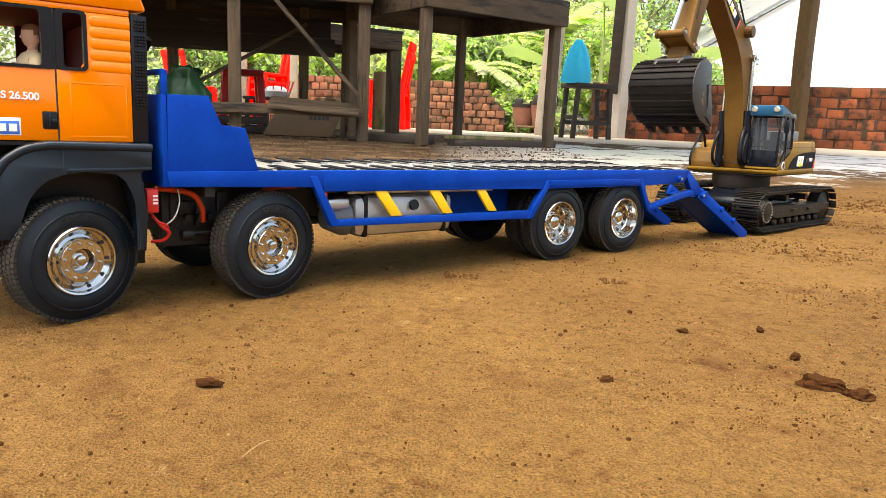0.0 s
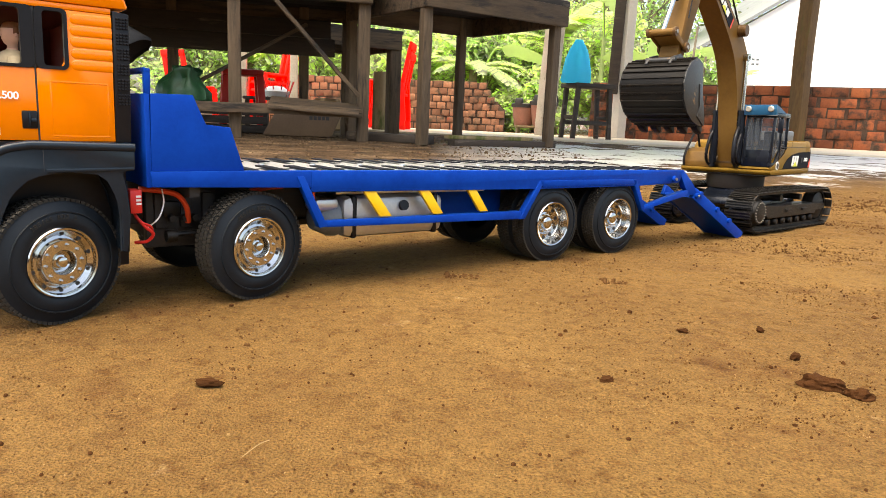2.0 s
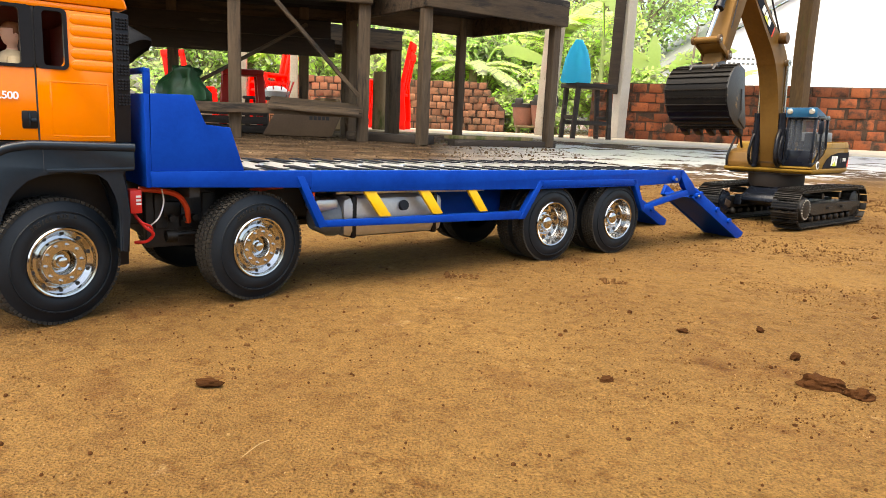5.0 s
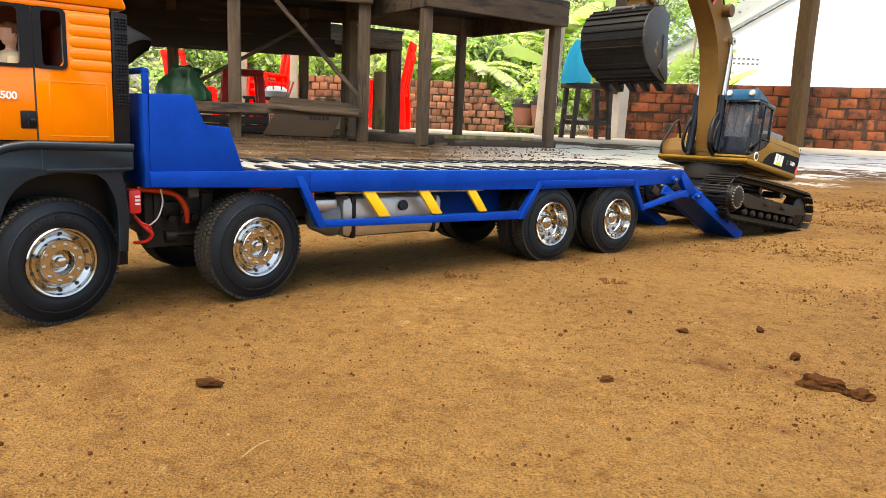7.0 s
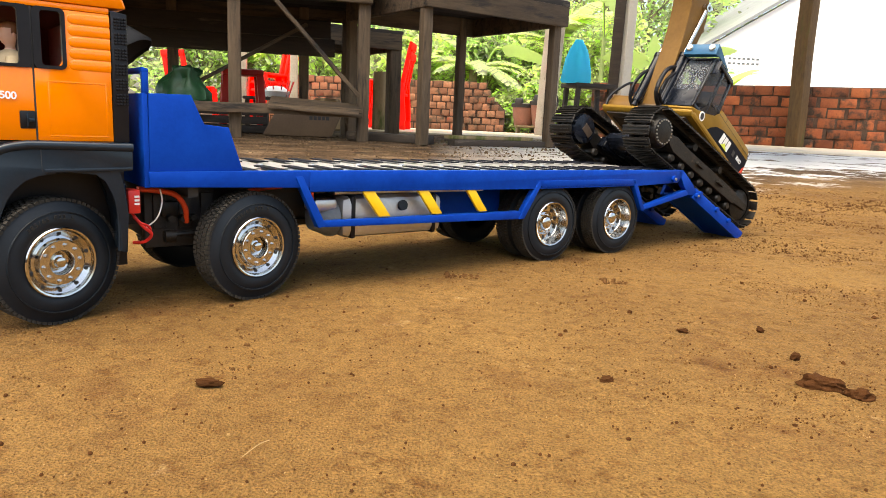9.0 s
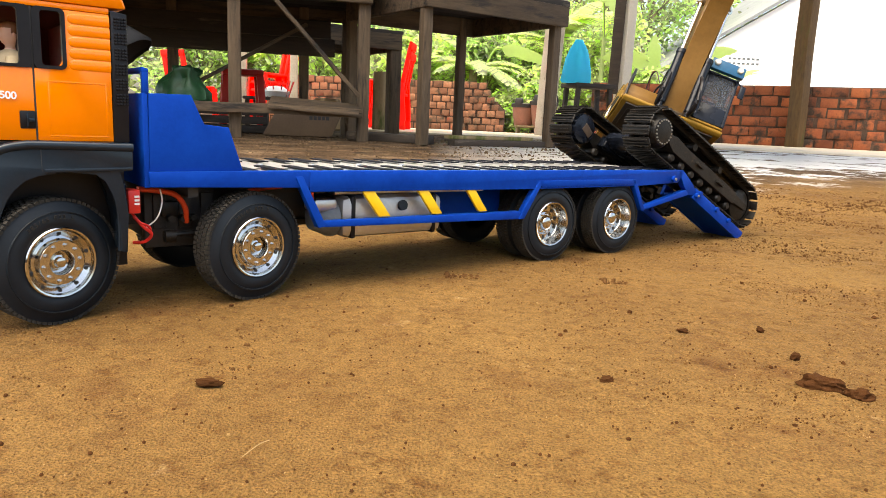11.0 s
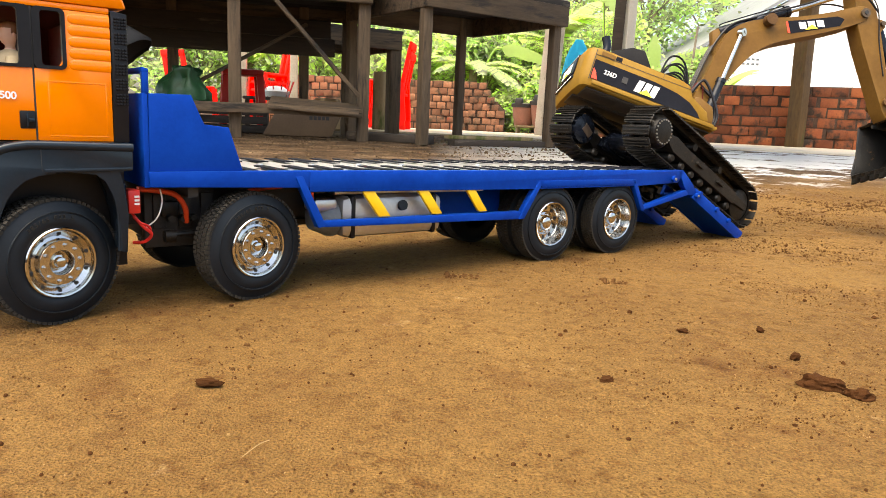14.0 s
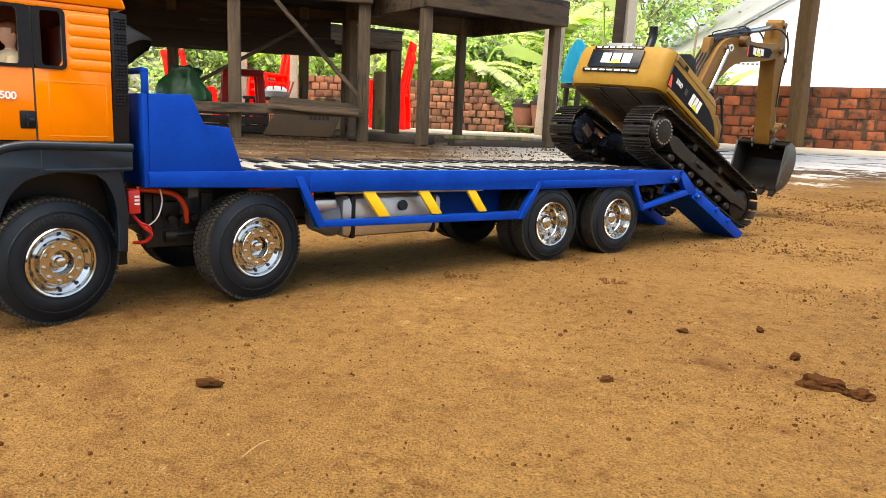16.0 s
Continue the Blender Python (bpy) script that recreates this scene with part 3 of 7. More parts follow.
LETTERS = sidewall_letters("385/65 R22.5", 0.0308)
HOLE_F, HOLE_R = hand_hole(0.0017), hand_hole(0.0024)
truck = tagged(new("toy_truck"), "model flatbed truck, orange cab, blue low-loader deck, chrome wheels", "toy truck")
truck.matrix_basis = Matrix.Translation(FRONT) @ pose(0, 0, 0, 0, 0, TURN)
WHEELS = []


def under(name, me, parent, m=None, label=""):
    ob = new(name, me)
    ob.parent = parent
    if m is not None:
        ob.matrix_basis = m
    if label:
        tagged(ob, label)
    return ob


def wheel(u, v, far, rear, steer=0.0):
    m = Matrix.Translation((u, v, RAD - 0.0004)) @ pose(0, 0, 0, 0, 0, (180 if far else 0) + steer)
    w = under("wheel", HUB, truck, m, "chrome wheel with ribbed black tyre")
    under("tyre", TYRE_R if rear else TYRE_F, w)
    tagged(under("tread", TREAD_R if rear else TREAD_F, w), kind="stuff")
    under("rim", RIM_R if rear else RIM_F, w)
    ring, deep = (0.0168, 0.0116) if rear else (0.0206, 0.0030)
    for i in range(10):
        a = math.tau * (i + 0.5) / 10
        under("hand_hole", HOLE_R if rear else HOLE_F, w, Matrix.Translation((ring * math.cos(a), deep, ring * math.sin(a))))
    if not rear and not far:
        under("sidewall_lettering", LETTERS, w, Matrix.Rotation(radians(-12), 4, "Y"))
    if rear:
        under("inner_tyre", TYRE_R, w, Matrix.Translation((0, 0.0255, 0)))
        tagged(under("tread", TREAD_R, w, Matrix.Translation((0, 0.0255, 0))), kind="stuff")
    WHEELS.append((w, m, -1 if far else 1))


for i, u in enumerate(AXLES):
    rear = i > 1
    st = (19.0, 12.0, 0, 0)[i]
    wheel(u, 0.0, False, rear, st)
    wheel(u - (0.014 if i == 1 else 0.0), WIDE - (0.008 if i == 1 else 0.0), True, rear, st)


def deck_line(u):
    """Height of the deck's upper edge along the truck."""
    return 0.1052 - 0.0070 * (u - 0.066)


def cab():
    y0, y1 = 0.004, WIDE - 0.004
    # roof with a lip that leans in
    bm = shape(prism, [(-0.135, 0.2180), (0.0545, 0.2180), (0.0550, 0.2200), (0.0505, 0.2320), (0.040, 0.2480), (-0.09, 0.2560),
                       (-0.135, 0.236)], y0 - 0.0012, y1 + 0.0012, 0.0015)
    body = part("cab", bm, ORANGE, truck, "glossy orange cab with louvred rear side")
    # near and far side walls round the two window openings
    for a, b in ((y0, y0 + 0.004), (y1 - 0.004, y1)):
        part("door_panel", shape(box, -0.135, -0.0044, a, b, 0.1262, 0.1745, 0.0008), ORANGE, body)
        part("side_panel", shape(prism, [(-0.0034, 0.1262), (0.0440, 0.1262), (0.0440, 0.2136), (0.0150, 0.2136), (0.0142, 0.1790), (0.0125, 0.1762), (0.0105, 0.1750), (-0.0034, 0.1745)],
                                 a, b, 0.0006), ORANGE, body)
        part("top_rail", shape(box, -0.135, 0.0440, a, b, 0.2138, 0.2178, 0.0006), ORANGE, body)
    part("back_panel", shape(box, 0.0400, 0.0440, y0 + 0.004, y1 - 0.004, 0.1262, 0.2172), ORANGE, body)
    part("front_panel", shape(box, -0.135, -0.131, y0 + 0.004, y1 - 0.004, 0.1262, 0.168), ORANGE, body)
    for i in range(5):
        z = 0.1778 + 0.0076 * i
        bm = bmesh.new()
        lathe(bm, [(0, -0.0038), (0.0018, -0.0032), (0.0031, -0.0019), (0.0036, 0.0), (0.0037, 0.0228), (0, 0.0228)], 22,
              Matrix.Translation((0.0212, y0 + 0.0002, z)) @ Matrix.Diagonal((1, 0.22, 1, 1)) @ pose(0, 0, 0, 0, 0, -90))
        part("louvre", bm, ORANGE, body)
    bm = bmesh.new()
    for a, b, c, d in ((0.0040, 0.0405, 0.1655, 0.1666), (0.0040, 0.0405, 0.1292, 0.1300), (0.0040, 0.0048, 0.1300, 0.1655),
                       (0.0398, 0.0405, 0.1300, 0.1655)):
        box(bm, a, b, y0 - 0.00015, y0 + 0.001, c, d, 0.0001)
    part("panel_seam", bm, ORANGE, body)
    bm = bmesh.new()
    box(bm, -0.0046, -0.0032, y0 + 0.0006, y0 + 0.003, 0.1262, 0.2180)
    part("door_gap", bm, DARK, body)
    def round_frame(x0, x1, z0, z1, left, right, up, r):
        """A flat frame with round outer and inner corners."""
        def loop(a, b, c, d, q):
            pts = []
            for cx, cz, t0 in ((b - q, d - q, 0), (a + q, d - q, 90), (a + q, c + q, 180), (b - q, c + q, 270)):
                pts += [(cx + q * math.cos(radians(t0 + k * 22.5)), cz + q * math.sin(radians(t0 + k * 22.5))) for k in range(5)]
            return pts
        o, n = loop(x0, x1, z0, z1, r), loop(x0 + left, x1 - right, z0 + up, z1 - up, r * 0.75)
        bm = bmesh.new()
        rings = [[bm.verts.new((x, y, z)) for x, z in p] for p, y in ((o, y0 + 0.004), (o, y0 - 0.0008), (n, y0 - 0.0008), (n, y0 + 0.004))]
        for a, b in zip(rings, rings[1:] + rings[:1]):
            for k in range(len(o)):
                m = (k + 1) % len(o)
                bm.faces.new((a[k], a[m], b[m], b[k]))
        return bm
    part("window_frame", round_frame(-0.098, -0.0046, 0.1742, 0.2142, 0.0032, 0.0072, 0.0021, 0.0030), BLACK, body)
    part("window_frame", round_frame(-0.0034, 0.0162, 0.1742, 0.2142, 0.0047, 0.0024, 0.0022, 0.0034), BLACK, body)
    bm = bmesh.new()
    box(bm, -0.0138, -0.0044, y0 - 0.0006, y0 + 0.001, 0.1340, 0.1462, 0.0012)
    h = part("door_handle", bm, BLACK, body, "recessed black door handle")
    bm = bmesh.new()
    box(bm, -0.0098, -0.0086, y0 - 0.0018, y0, 0.1352, 0.1452, 0.0004)
    box(bm, -0.0085, -0.0050, y0 - 0.0022, y0, 0.1385, 0.1412, 0.0005)
    part("handle_grip", bm, FENDER, h)
    lettering("model_lettering", "GS 26.500", 0.0068, pose(-0.0282, y0 - 0.0004, 0.1556, 90, 1.0, 0), WHITE, body, space=0.95)
    bm = bmesh.new()
    box(bm, -0.056, -0.0264, y0 - 0.0003, y0 + 0.001, 0.1296, 0.1412, 0.0003)
    st = part("sticker", bm, WHITE, body, "white-edged blue sticker")
    bm = bmesh.new()
    box(bm, -0.055, -0.0274, y0 - 0.0006, y0 + 0.001, 0.1304, 0.1390, 0.0002)
    fd = part("sticker_field", bm, BLUEPRINT, st)
    for k in range(4):
        x = -0.052 + 0.0062 * k
        part("writing_bar", shape(box, x, x + 0.0046, y0 - 0.0009, y0, 0.1322, 0.1372), WHITE, st)
    # ribbed black air-intake strip behind the cab
    bm = bmesh.new()
    prism(bm, [(0.0442, 0.1258), (0.0545, 0.1258), (0.0556, 0.2150), (0.0448, 0.2165)], y0 - 0.0005, y0 + 0.020, 0.0008)
    for i in range(30):
        z = 0.1520 + i * 0.0021
        for k in range(4):
            if i % 5 != 4:
                u = 0.0468 + 0.0022 * k
                box(bm, u - 0.0002, u + 0.0015, y0 - 0.0018, y0, z, z + 0.0015, 0.0003)
    part("air_intake", bm, BLACK, truck, "ribbed black air intake strip")
    # red interior, seat and back
    bm = bmesh.new()
    box(bm, 0.030, 0.038, y0 + 0.006, y1 - 0.006, 0.130, 0.213)
    box(bm, -0.125, 0.030, y0 + 0.006, y1 - 0.006, 0.130, 0.140)
    box(bm, -0.125, 0.030, y1 - 0.008, y1 - 0.006, 0.140, 0.176)
    box(bm, -0.130, 0.038, y0 + 0.006, y1 - 0.006, 0.2138, 0.2160)
    box(bm, -0.008, 0.030, y1 - 0.012, y1 - 0.010, 0.140, 0.2138)
    part("interior", bm, REDIN, truck, "dark red cab lining")
    bm = bmesh.new()
    box(bm, -0.0330, -0.016, 0.020, 0.060, 0.140, 0.168, 0.003)
    box(bm, -0.0110, -0.002, 0.020, 0.060, 0.140, 0.200, 0.003)
    part("seat", bm, BLACK, truck, "black driver's seat")


cab()


def fenders():
    for s, (a, b) in enumerate(((-0.003, 0.030), (WIDE - 0.030, WIDE + 0.003))):
        bm = bmesh.new()
        # skirt with an arch cut over the front wheel
        arch = [(-0.0312, 0.0600), (-0.0304, 0.0732), (-0.0290, 0.0808), (-0.0259, 0.0883), (-0.0213, 0.0947), (-0.0142, 0.1011), (-0.0058, 0.1044), (0.0105, 0.1054),
                (0.0303, 0.1048), (0.0370, 0.0994), (0.0420, 0.0882), (0.0442, 0.0734), (0.0441, 0.0470)]
        poly = [(-0.0560, 0.0600), (-0.0540, 0.0820), (-0.0485, 0.0965), (-0.0397, 0.1122), (-0.0330, 0.1185), (-0.0246, 0.1231), (-0.0146, 0.1252), (-0.0026, 0.1257), (0.0550, 0.1245)]
        tail = [(0.0550, 0.1067), (0.0440, 0.1055), (0.0490, 0.0963), (0.0505, 0.0732), (0.0490, 0.0455)]
        prism(bm, poly + tail + arch[::-1], a, b, 0.0014)
        yy = a + 0.0018 if s == 0 else b - 0.0018
        tube(bm, [(x, yy, z - 0.0022) for x, z in poly[1:]], 0.0034, 12)
        fd = part("fender", bm, FENDER, truck, "dark grey plastic wheel-arch fender")
        bm = shape(tube, [(x, yy + (0.0004 if s == 0 else -0.0004), z + 0.0004) for x, z in arch[1:]], 0.0014, 8)
        part("arch_lip", bm, FENDER, fd, "rolled lip round the wheel arch")
        bm = shape(prism, [(-0.0020, 0.1050), (0.0540, 0.1062), (0.0540, 0.1086), (-0.0020, 0.1078)], a - 0.0014, b - 0.002, 0.0006) if s == 0 else shape(prism, [(-0.0020, 0.1050), (0.0540, 0.1062), (0.0540, 0.1086), (-0.0020, 0.1078)], a + 0.002, b + 0.0014, 0.0006)
        part("fender_step", bm, FENDER, fd)
        if s == 0:
            bm = bmesh.new()
            box(bm, -0.0036, -0.0032, a - 0.0001, a + 0.0005, 0.1060, 0.1245)
            part("fender_seam", bm, DARK, truck)


fenders()


def flatbed():
    t = 0.0035
    for s, (a, b) in enumerate(((0.0, t), (WIDE - t, WIDE))):
        # stepped side plate of the headboard
        bm = shape(prism, [(0.0668, 0.1050), (0.0674, 0.1617), (0.0984, 0.1621), (0.1073, 0.1399), (0.1270, 0.1387), (0.1381, 0.1047)],
                   a, b, 0.0006)
        part("headboard_side", bm, BLUE, truck, "stepped blue headboard plate")
        # side rail: upper beam, drop, lower rail, wheel arch, tail
        bm = bmesh.new()
        y = (a - 0.002, a + 0.006) if s == 0 else (b - 0.006, b + 0.002)
        dz = 0.0 if s == 0 else -0.0075
        prism(bm, [(0.0655, 0.1050 + dz), (0.1960, deck_line(0.19) + dz), (0.1960, 0.0900), (0.0667, 0.0933)], *y, 0.0006)
        prism(bm, [(0.1960, deck_line(0.19) + dz), (0.7330, 0.1000 + dz), (0.7360, 0.0985 + dz), (0.7250, 0.0835), (0.640, 0.0815),
                   (0.4640, 0.0822), (0.1960, 0.0862)], *y, 0.0006)
        part("side_beam", bm, BLUE, truck, "long blue side beam")
        bm = bmesh.new()
        y2 = (y[0] - 0.001, y[1] - 0.001) if s == 0 else (y[0] + 0.001, y[1] + 0.001)
        prism(bm, [(0.1825, 0.0995), (0.1890, 0.1000), (0.2095, 0.0600), (0.2110, 0.0556), (0.2040, 0.0550)], *y2, 0.0005)
        prism(bm, [(0.2095, 0.0605), (0.4440, 0.0588), (0.4460, 0.0502), (0.2110, 0.0550)], *y, 0.0005)
        prism(bm, [(0.4420, 0.0500), (0.4500, 0.0505), (0.4760, 0.0905), (0.4690, 0.0910)], *y2, 0.0005)
        prism(bm, [(0.4690, 0.0910), (0.6350, 0.0900), (0.6382, 0.0835), (0.4735, 0.0840)], *y2, 0.0005)
        prism(bm, [(0.6290, 0.0900), (0.6360, 0.0900), (0.6590, 0.0505), (0.6520, 0.0500)], *y2, 0.0005)
        part("lower_rail", bm, BLUE, truck, "blue lower rail with angled drops")
        bm = bmesh.new()
        prism(bm, [(0.6560, 0.0505), (0.6600, 0.0560), (0.7480, 0.0745), (0.7515, 0.0670)], *y, 0.0005)
        prism(bm, [(0.7240, 0.0990), (0.7345, 0.0998), (0.7580, 0.0815), (0.7720, 0.0670), (0.7515, 0.0665), (0.7400, 0.0780)], *y, 0.0006)
        part("tail_brace", bm, BLUE, truck, "blue triangular tail brace")
        for u, w in ((0.2497, 0.0125), (0.3107, 0.0120), (0.3700, 0.0110)):
            z1, z0 = 0.0855 - 0.006 * (u - 0.25), 0.0615 - 0.006 * (u - 0.25)
            bm = shape(prism, [(u - 0.001, z1), (u + w - 0.001, z1), (u + w + 0.0172, z0), (u + 0.0172, z0)], y[0] + 0.001, y[1] - 0.003, 0.0003)
            part("warning_stripe", bm, YELLOW, truck, "slanted yellow bar")
        for u, z, r in ((0.713, 0.089, 0.0042), (0.768, 0.0655, 0.0034)):
            bm = shape(rod, (u, y[0] - 0.004, z), (u, y[1], z), r, 14)
            part("hinge_bolt", bm, BLUE, truck)
            bm = shape(rod, (u, y[0] - 0.0052, z), (u, y[0], z), r * 0.5, 6)
            part("bolt_head", bm, BOLT, truck)
    # headboard wall and the loop above it
    bm = bmesh.new()
    box(bm, 0.0630, 0.0668, 0.0, WIDE, 0.0930, 0.1614, 0.0004)
    part("headboard", bm, BLUE, truck, "blue headboard wall")
    bm = bmesh.new()
    for a in (0.0, WIDE - 0.005):
        box(bm, 0.0635, 0.0680, a, a + 0.005, 0.1612, 0.1775, 0.0008)
    prism(bm, [(0.0635, 0.1758), (0.0680, 0.1758), (0.0680, 0.1790), (0.0635, 0.1800)], 0.0, WIDE, 0.0006)
    part("headboard_loop", bm, BLUE, truck, "blue tube loop over the headboard")
    # silver plate and black anti-slip slats
    bm = shape(prism, [(0.0672, 0.0965), (0.7300, 0.0935), (0.7300, 0.0978), (0.0672, 0.1025)], t + 0.006, WIDE - t - 0.006)
    part("deck_plate", bm, DECK, truck, "silver deck plate")
    bm = bmesh.new()
    box(bm, -0.0050, 0.0050, -0.025, 0.025, 0.0022, 0.0034, 0.0)
    slat = finish(bm, "deck_slat", DECAL)
    for i in range(22):
        u = 0.150 + 0.0268 * i
        for v in (0.036, WIDE - 0.042):
            under("deck_slat", slat, truck, pose(u, v, deck_line(u) - 0.0033, 0, 0.4, 0))
    for i in range(9):
        u = 0.150 + 0.0134 + 0.0268 * (2 * i + 1)
        for v in (0.022, WIDE * 0.5):
            part("deck_screw", shape(rod, (u, v, deck_line(u) - 0.004), (u, v, deck_line(u) - 0.0006), 0.0034, 12, 0.0026), STEEL, truck)
    part("inner_panel", shape(box, 0.360, 0.462, 0.052, 0.0535, 0.050, 0.090, 0.0004), BLUE, truck, "blue inner frame panel behind the tank")
    # chassis rails, cross members and axles below the deck
    for v in (0.058, WIDE - 0.058):
        part("chassis_rail", shape(box, -0.06, 0.72, v - 0.004, v + 0.004, 0.058, 0.092, 0.0006), DARK, truck, "dark steel chassis rail")
    for u in (0.10, 0.21, 0.30, 0.40, 0.47, 0.55, 0.65, 0.715):
        part("cross_member", shape(box, u - 0.004, u + 0.004, 0.006, WIDE - 0.006, 0.084, 0.095), DARK, truck)
    for u in AXLES:
        bm = bmesh.new()
        rod(bm, (u, 0.016, RAD), (u, WIDE - 0.016, RAD), 0.0042, 12)
        lathe(bm, [(0, -0.013), (0.009, -0.011), (0.013, 0), (0.009, 0.011), (0, 0.013)], 16, Matrix.Translation((u, WIDE / 2, RAD)))
        part("axle", bm, DARK, truck, "dark axle with differential")
    part("gearbox", shape(box, 0.075, 0.115, 0.062, WIDE - 0.062, 0.045, 0.085, 0.003), DARK, truck)
    part("drive_shaft", shape(rod, (0.12, WIDE / 2, 0.055), (0.48, WIDE / 2, 0.048), 0.004, 10), DARK, truck)
    bm = shape(prism, [(0.20, 0.044), (0.72, 0.044), (0.72, 0.050), (0.20, 0.050)], WIDE * 0.5 - 0.008, WIDE * 0.5 + 0.008, 0.001)
    part("drive_tunnel", bm, DARK, truck)
    # silver tank with straps and end cap
    bm = bmesh.new()
    box(bm, 0.2350, 0.3495, 0.0115, 0.0485, 0.0410, 0.0790, 0.0070)
    tank = part("fuel_tank", bm, TANK, truck, "dull silver tank under the deck")
    for x in (0.2440, 0.3360):
        bm = bmesh.new()
        box(bm, x, x + 0.0056, 0.0107, 0.0493, 0.0402, 0.0798, 0.0024)
        part("strap", bm, BLACK, tank, "black tank strap")
    bm = bmesh.new()
    lathe(bm, [(0, 0), (0.010, 0), (0.0170, 0.016), (0.0175, 0.0225), (0, 0.0225)], 24, Matrix.Translation((0.2120, 0.030, 0.0585)) @ pose(0, 0, 0, 0, 0, -90))
    part("end_cap", bm, GREYBOX, tank)
    bm = shape(rod, (0.300, 0.0125, 0.0690), (0.300, 0.0085, 0.0700), 0.0050, 16)
    part("filler_cap", bm, BLACK, tank)
    bm = bmesh.new()
    box(bm, 0.2100, 0.2330, 0.016, 0.040, 0.0660, 0.0775, 0.003)
    prism(bm, [(0.232, 0.0840), (0.410, 0.0822), (0.410, 0.0790), (0.232, 0.0805)], 0.02, 0.034, 0.001)
    part("air_bottle", bm, STEEL, truck, "shiny steel bottles")
    # cables behind the front wheel
    for k, (pts, r, mt) in enumerate((
            ([(0.062, 0.020, 0.0900), (0.075, 0.018, 0.0890), (0.090, 0.018, 0.0850), (0.098, 0.020, 0.0740), (0.100, 0.024, 0.062)], 0.0022, CABLE),
            ([(0.058, 0.014, 0.0700), (0.064, 0.012, 0.0620), (0.070, 0.013, 0.0560), (0.066, 0.016, 0.0500), (0.058, 0.02, 0.0490)], 0.0013, RED),
            ([(0.056, 0.016, 0.0740), (0.061, 0.012, 0.0660), (0.068, 0.012, 0.0620), (0.070, 0.015, 0.056)], 0.0010, RED),
            ([(0.078, 0.016, 0.0900), (0.079, 0.015, 0.0800), (0.075, 0.015, 0.0680), (0.068, 0.02, 0.060)], 0.0006, WHITE),
            ([(0.150, 0.02, 0.0860), (0.165, 0.02, 0.0885), (0.180, 0.02, 0.0895)], 0.0022, CABLE),
            ([(0.206, 0.012, 0.0880), (0.2045, 0.010, 0.0770), (0.2080, 0.010, 0.066)], 0.0014, CABLE))):
        part("cable", shape(tube, pts, r, 8), mt, truck, "bare coloured cable")
    bm = shape(box, 0.0530, 0.0615, 0.008, 0.022, 0.0730, 0.0905, 0.0008)
    bx = part("receiver_box", bm, RED, truck, "small red box with a white mark")
    bm = bmesh.new()
    for z in (0.0795, 0.0822, 0.0850):
        box(bm, 0.0572, 0.0607, 0.0072, 0.0082, z, z + 0.0015)
    part("mark", bm, WHITE, bx)
    bm = bmesh.new()
    box(bm, 0.083, 0.096, 0.030, 0.05, 0.066, 0.078, 0.001)
    rod(bm, (0.082, 0.026, 0.052), (0.118, 0.026, 0.053), 0.0022, 10)
    rod(bm, (0.082, 0.022, 0.052), (0.090, 0.022, 0.052), 0.0050, 14)
    for x in (0.088, 0.098, 0.106):
        rod(bm, (x, 0.028, 0.0655), (x, 0.022, 0.0655), 0.0028, 12)
    part("linkage", bm, IRON, truck, "dark steel steering linkage")
    bm = bmesh.new()
    for v in (0.031, WIDE - 0.033):
        box(bm, -0.090, 0.056, v, v + 0.002, 0.030, 0.124)
    box(bm, -0.090, 0.050, 0.0, WIDE, 0.1235, 0.1255)
    part("wheel_well", bm, BLACK, truck, "black inner wheel-well panel")
    bm = bmesh.new()
    box(bm, 0.072, 0.128, 0.040, 0.050, 0.040, 0.092, 0.001)
    for x in (0.078, 0.098, 0.116):
        box(bm, x, x + 0.010, 0.036, 0.041, 0.056, 0.084, 0.001)
    part("gearbox_plate", bm, DARK, truck, "dark metal gearbox plate")


flatbed()


def loading_ramp(v0, v1, foot):
    bm = bmesh.new()
    L = 0.1480
    w = v1 - v0
    box(bm, 0, L, 0, 0.005, -0.0075, 0.0075, 0.0006)
    box(bm, 0, L, w - 0.005, w, -0.0075, 0.0075, 0.0006)
    box(bm, 0.002, L - 0.002, 0.005, w - 0.005, -0.0065, -0.0030)
    for i in range(6):
        x = 0.012 + i * 0.024
        box(bm, x, x + 0.004, 0.005, w - 0.005, -0.0030, 0.0035, 0.0004)
    ob = part("loading_ramp", bm, BLUE, truck, "lowered blue loading ramp")
    ob.matrix_basis = pose(0.7640, v0, 0.0690, 0, 27.6, 0)
    for x in (0.012, 0.062, 0.100):
        part("ramp_bolt", shape(rod, (x, -0.003, 0.0045), (x, 0.003, 0.0045), 0.0036, 12), BLUE, ob)


loading_ramp(-0.002, 0.050, 0)
loading_ramp(WIDE - 0.050, WIDE + 0.002, 0)


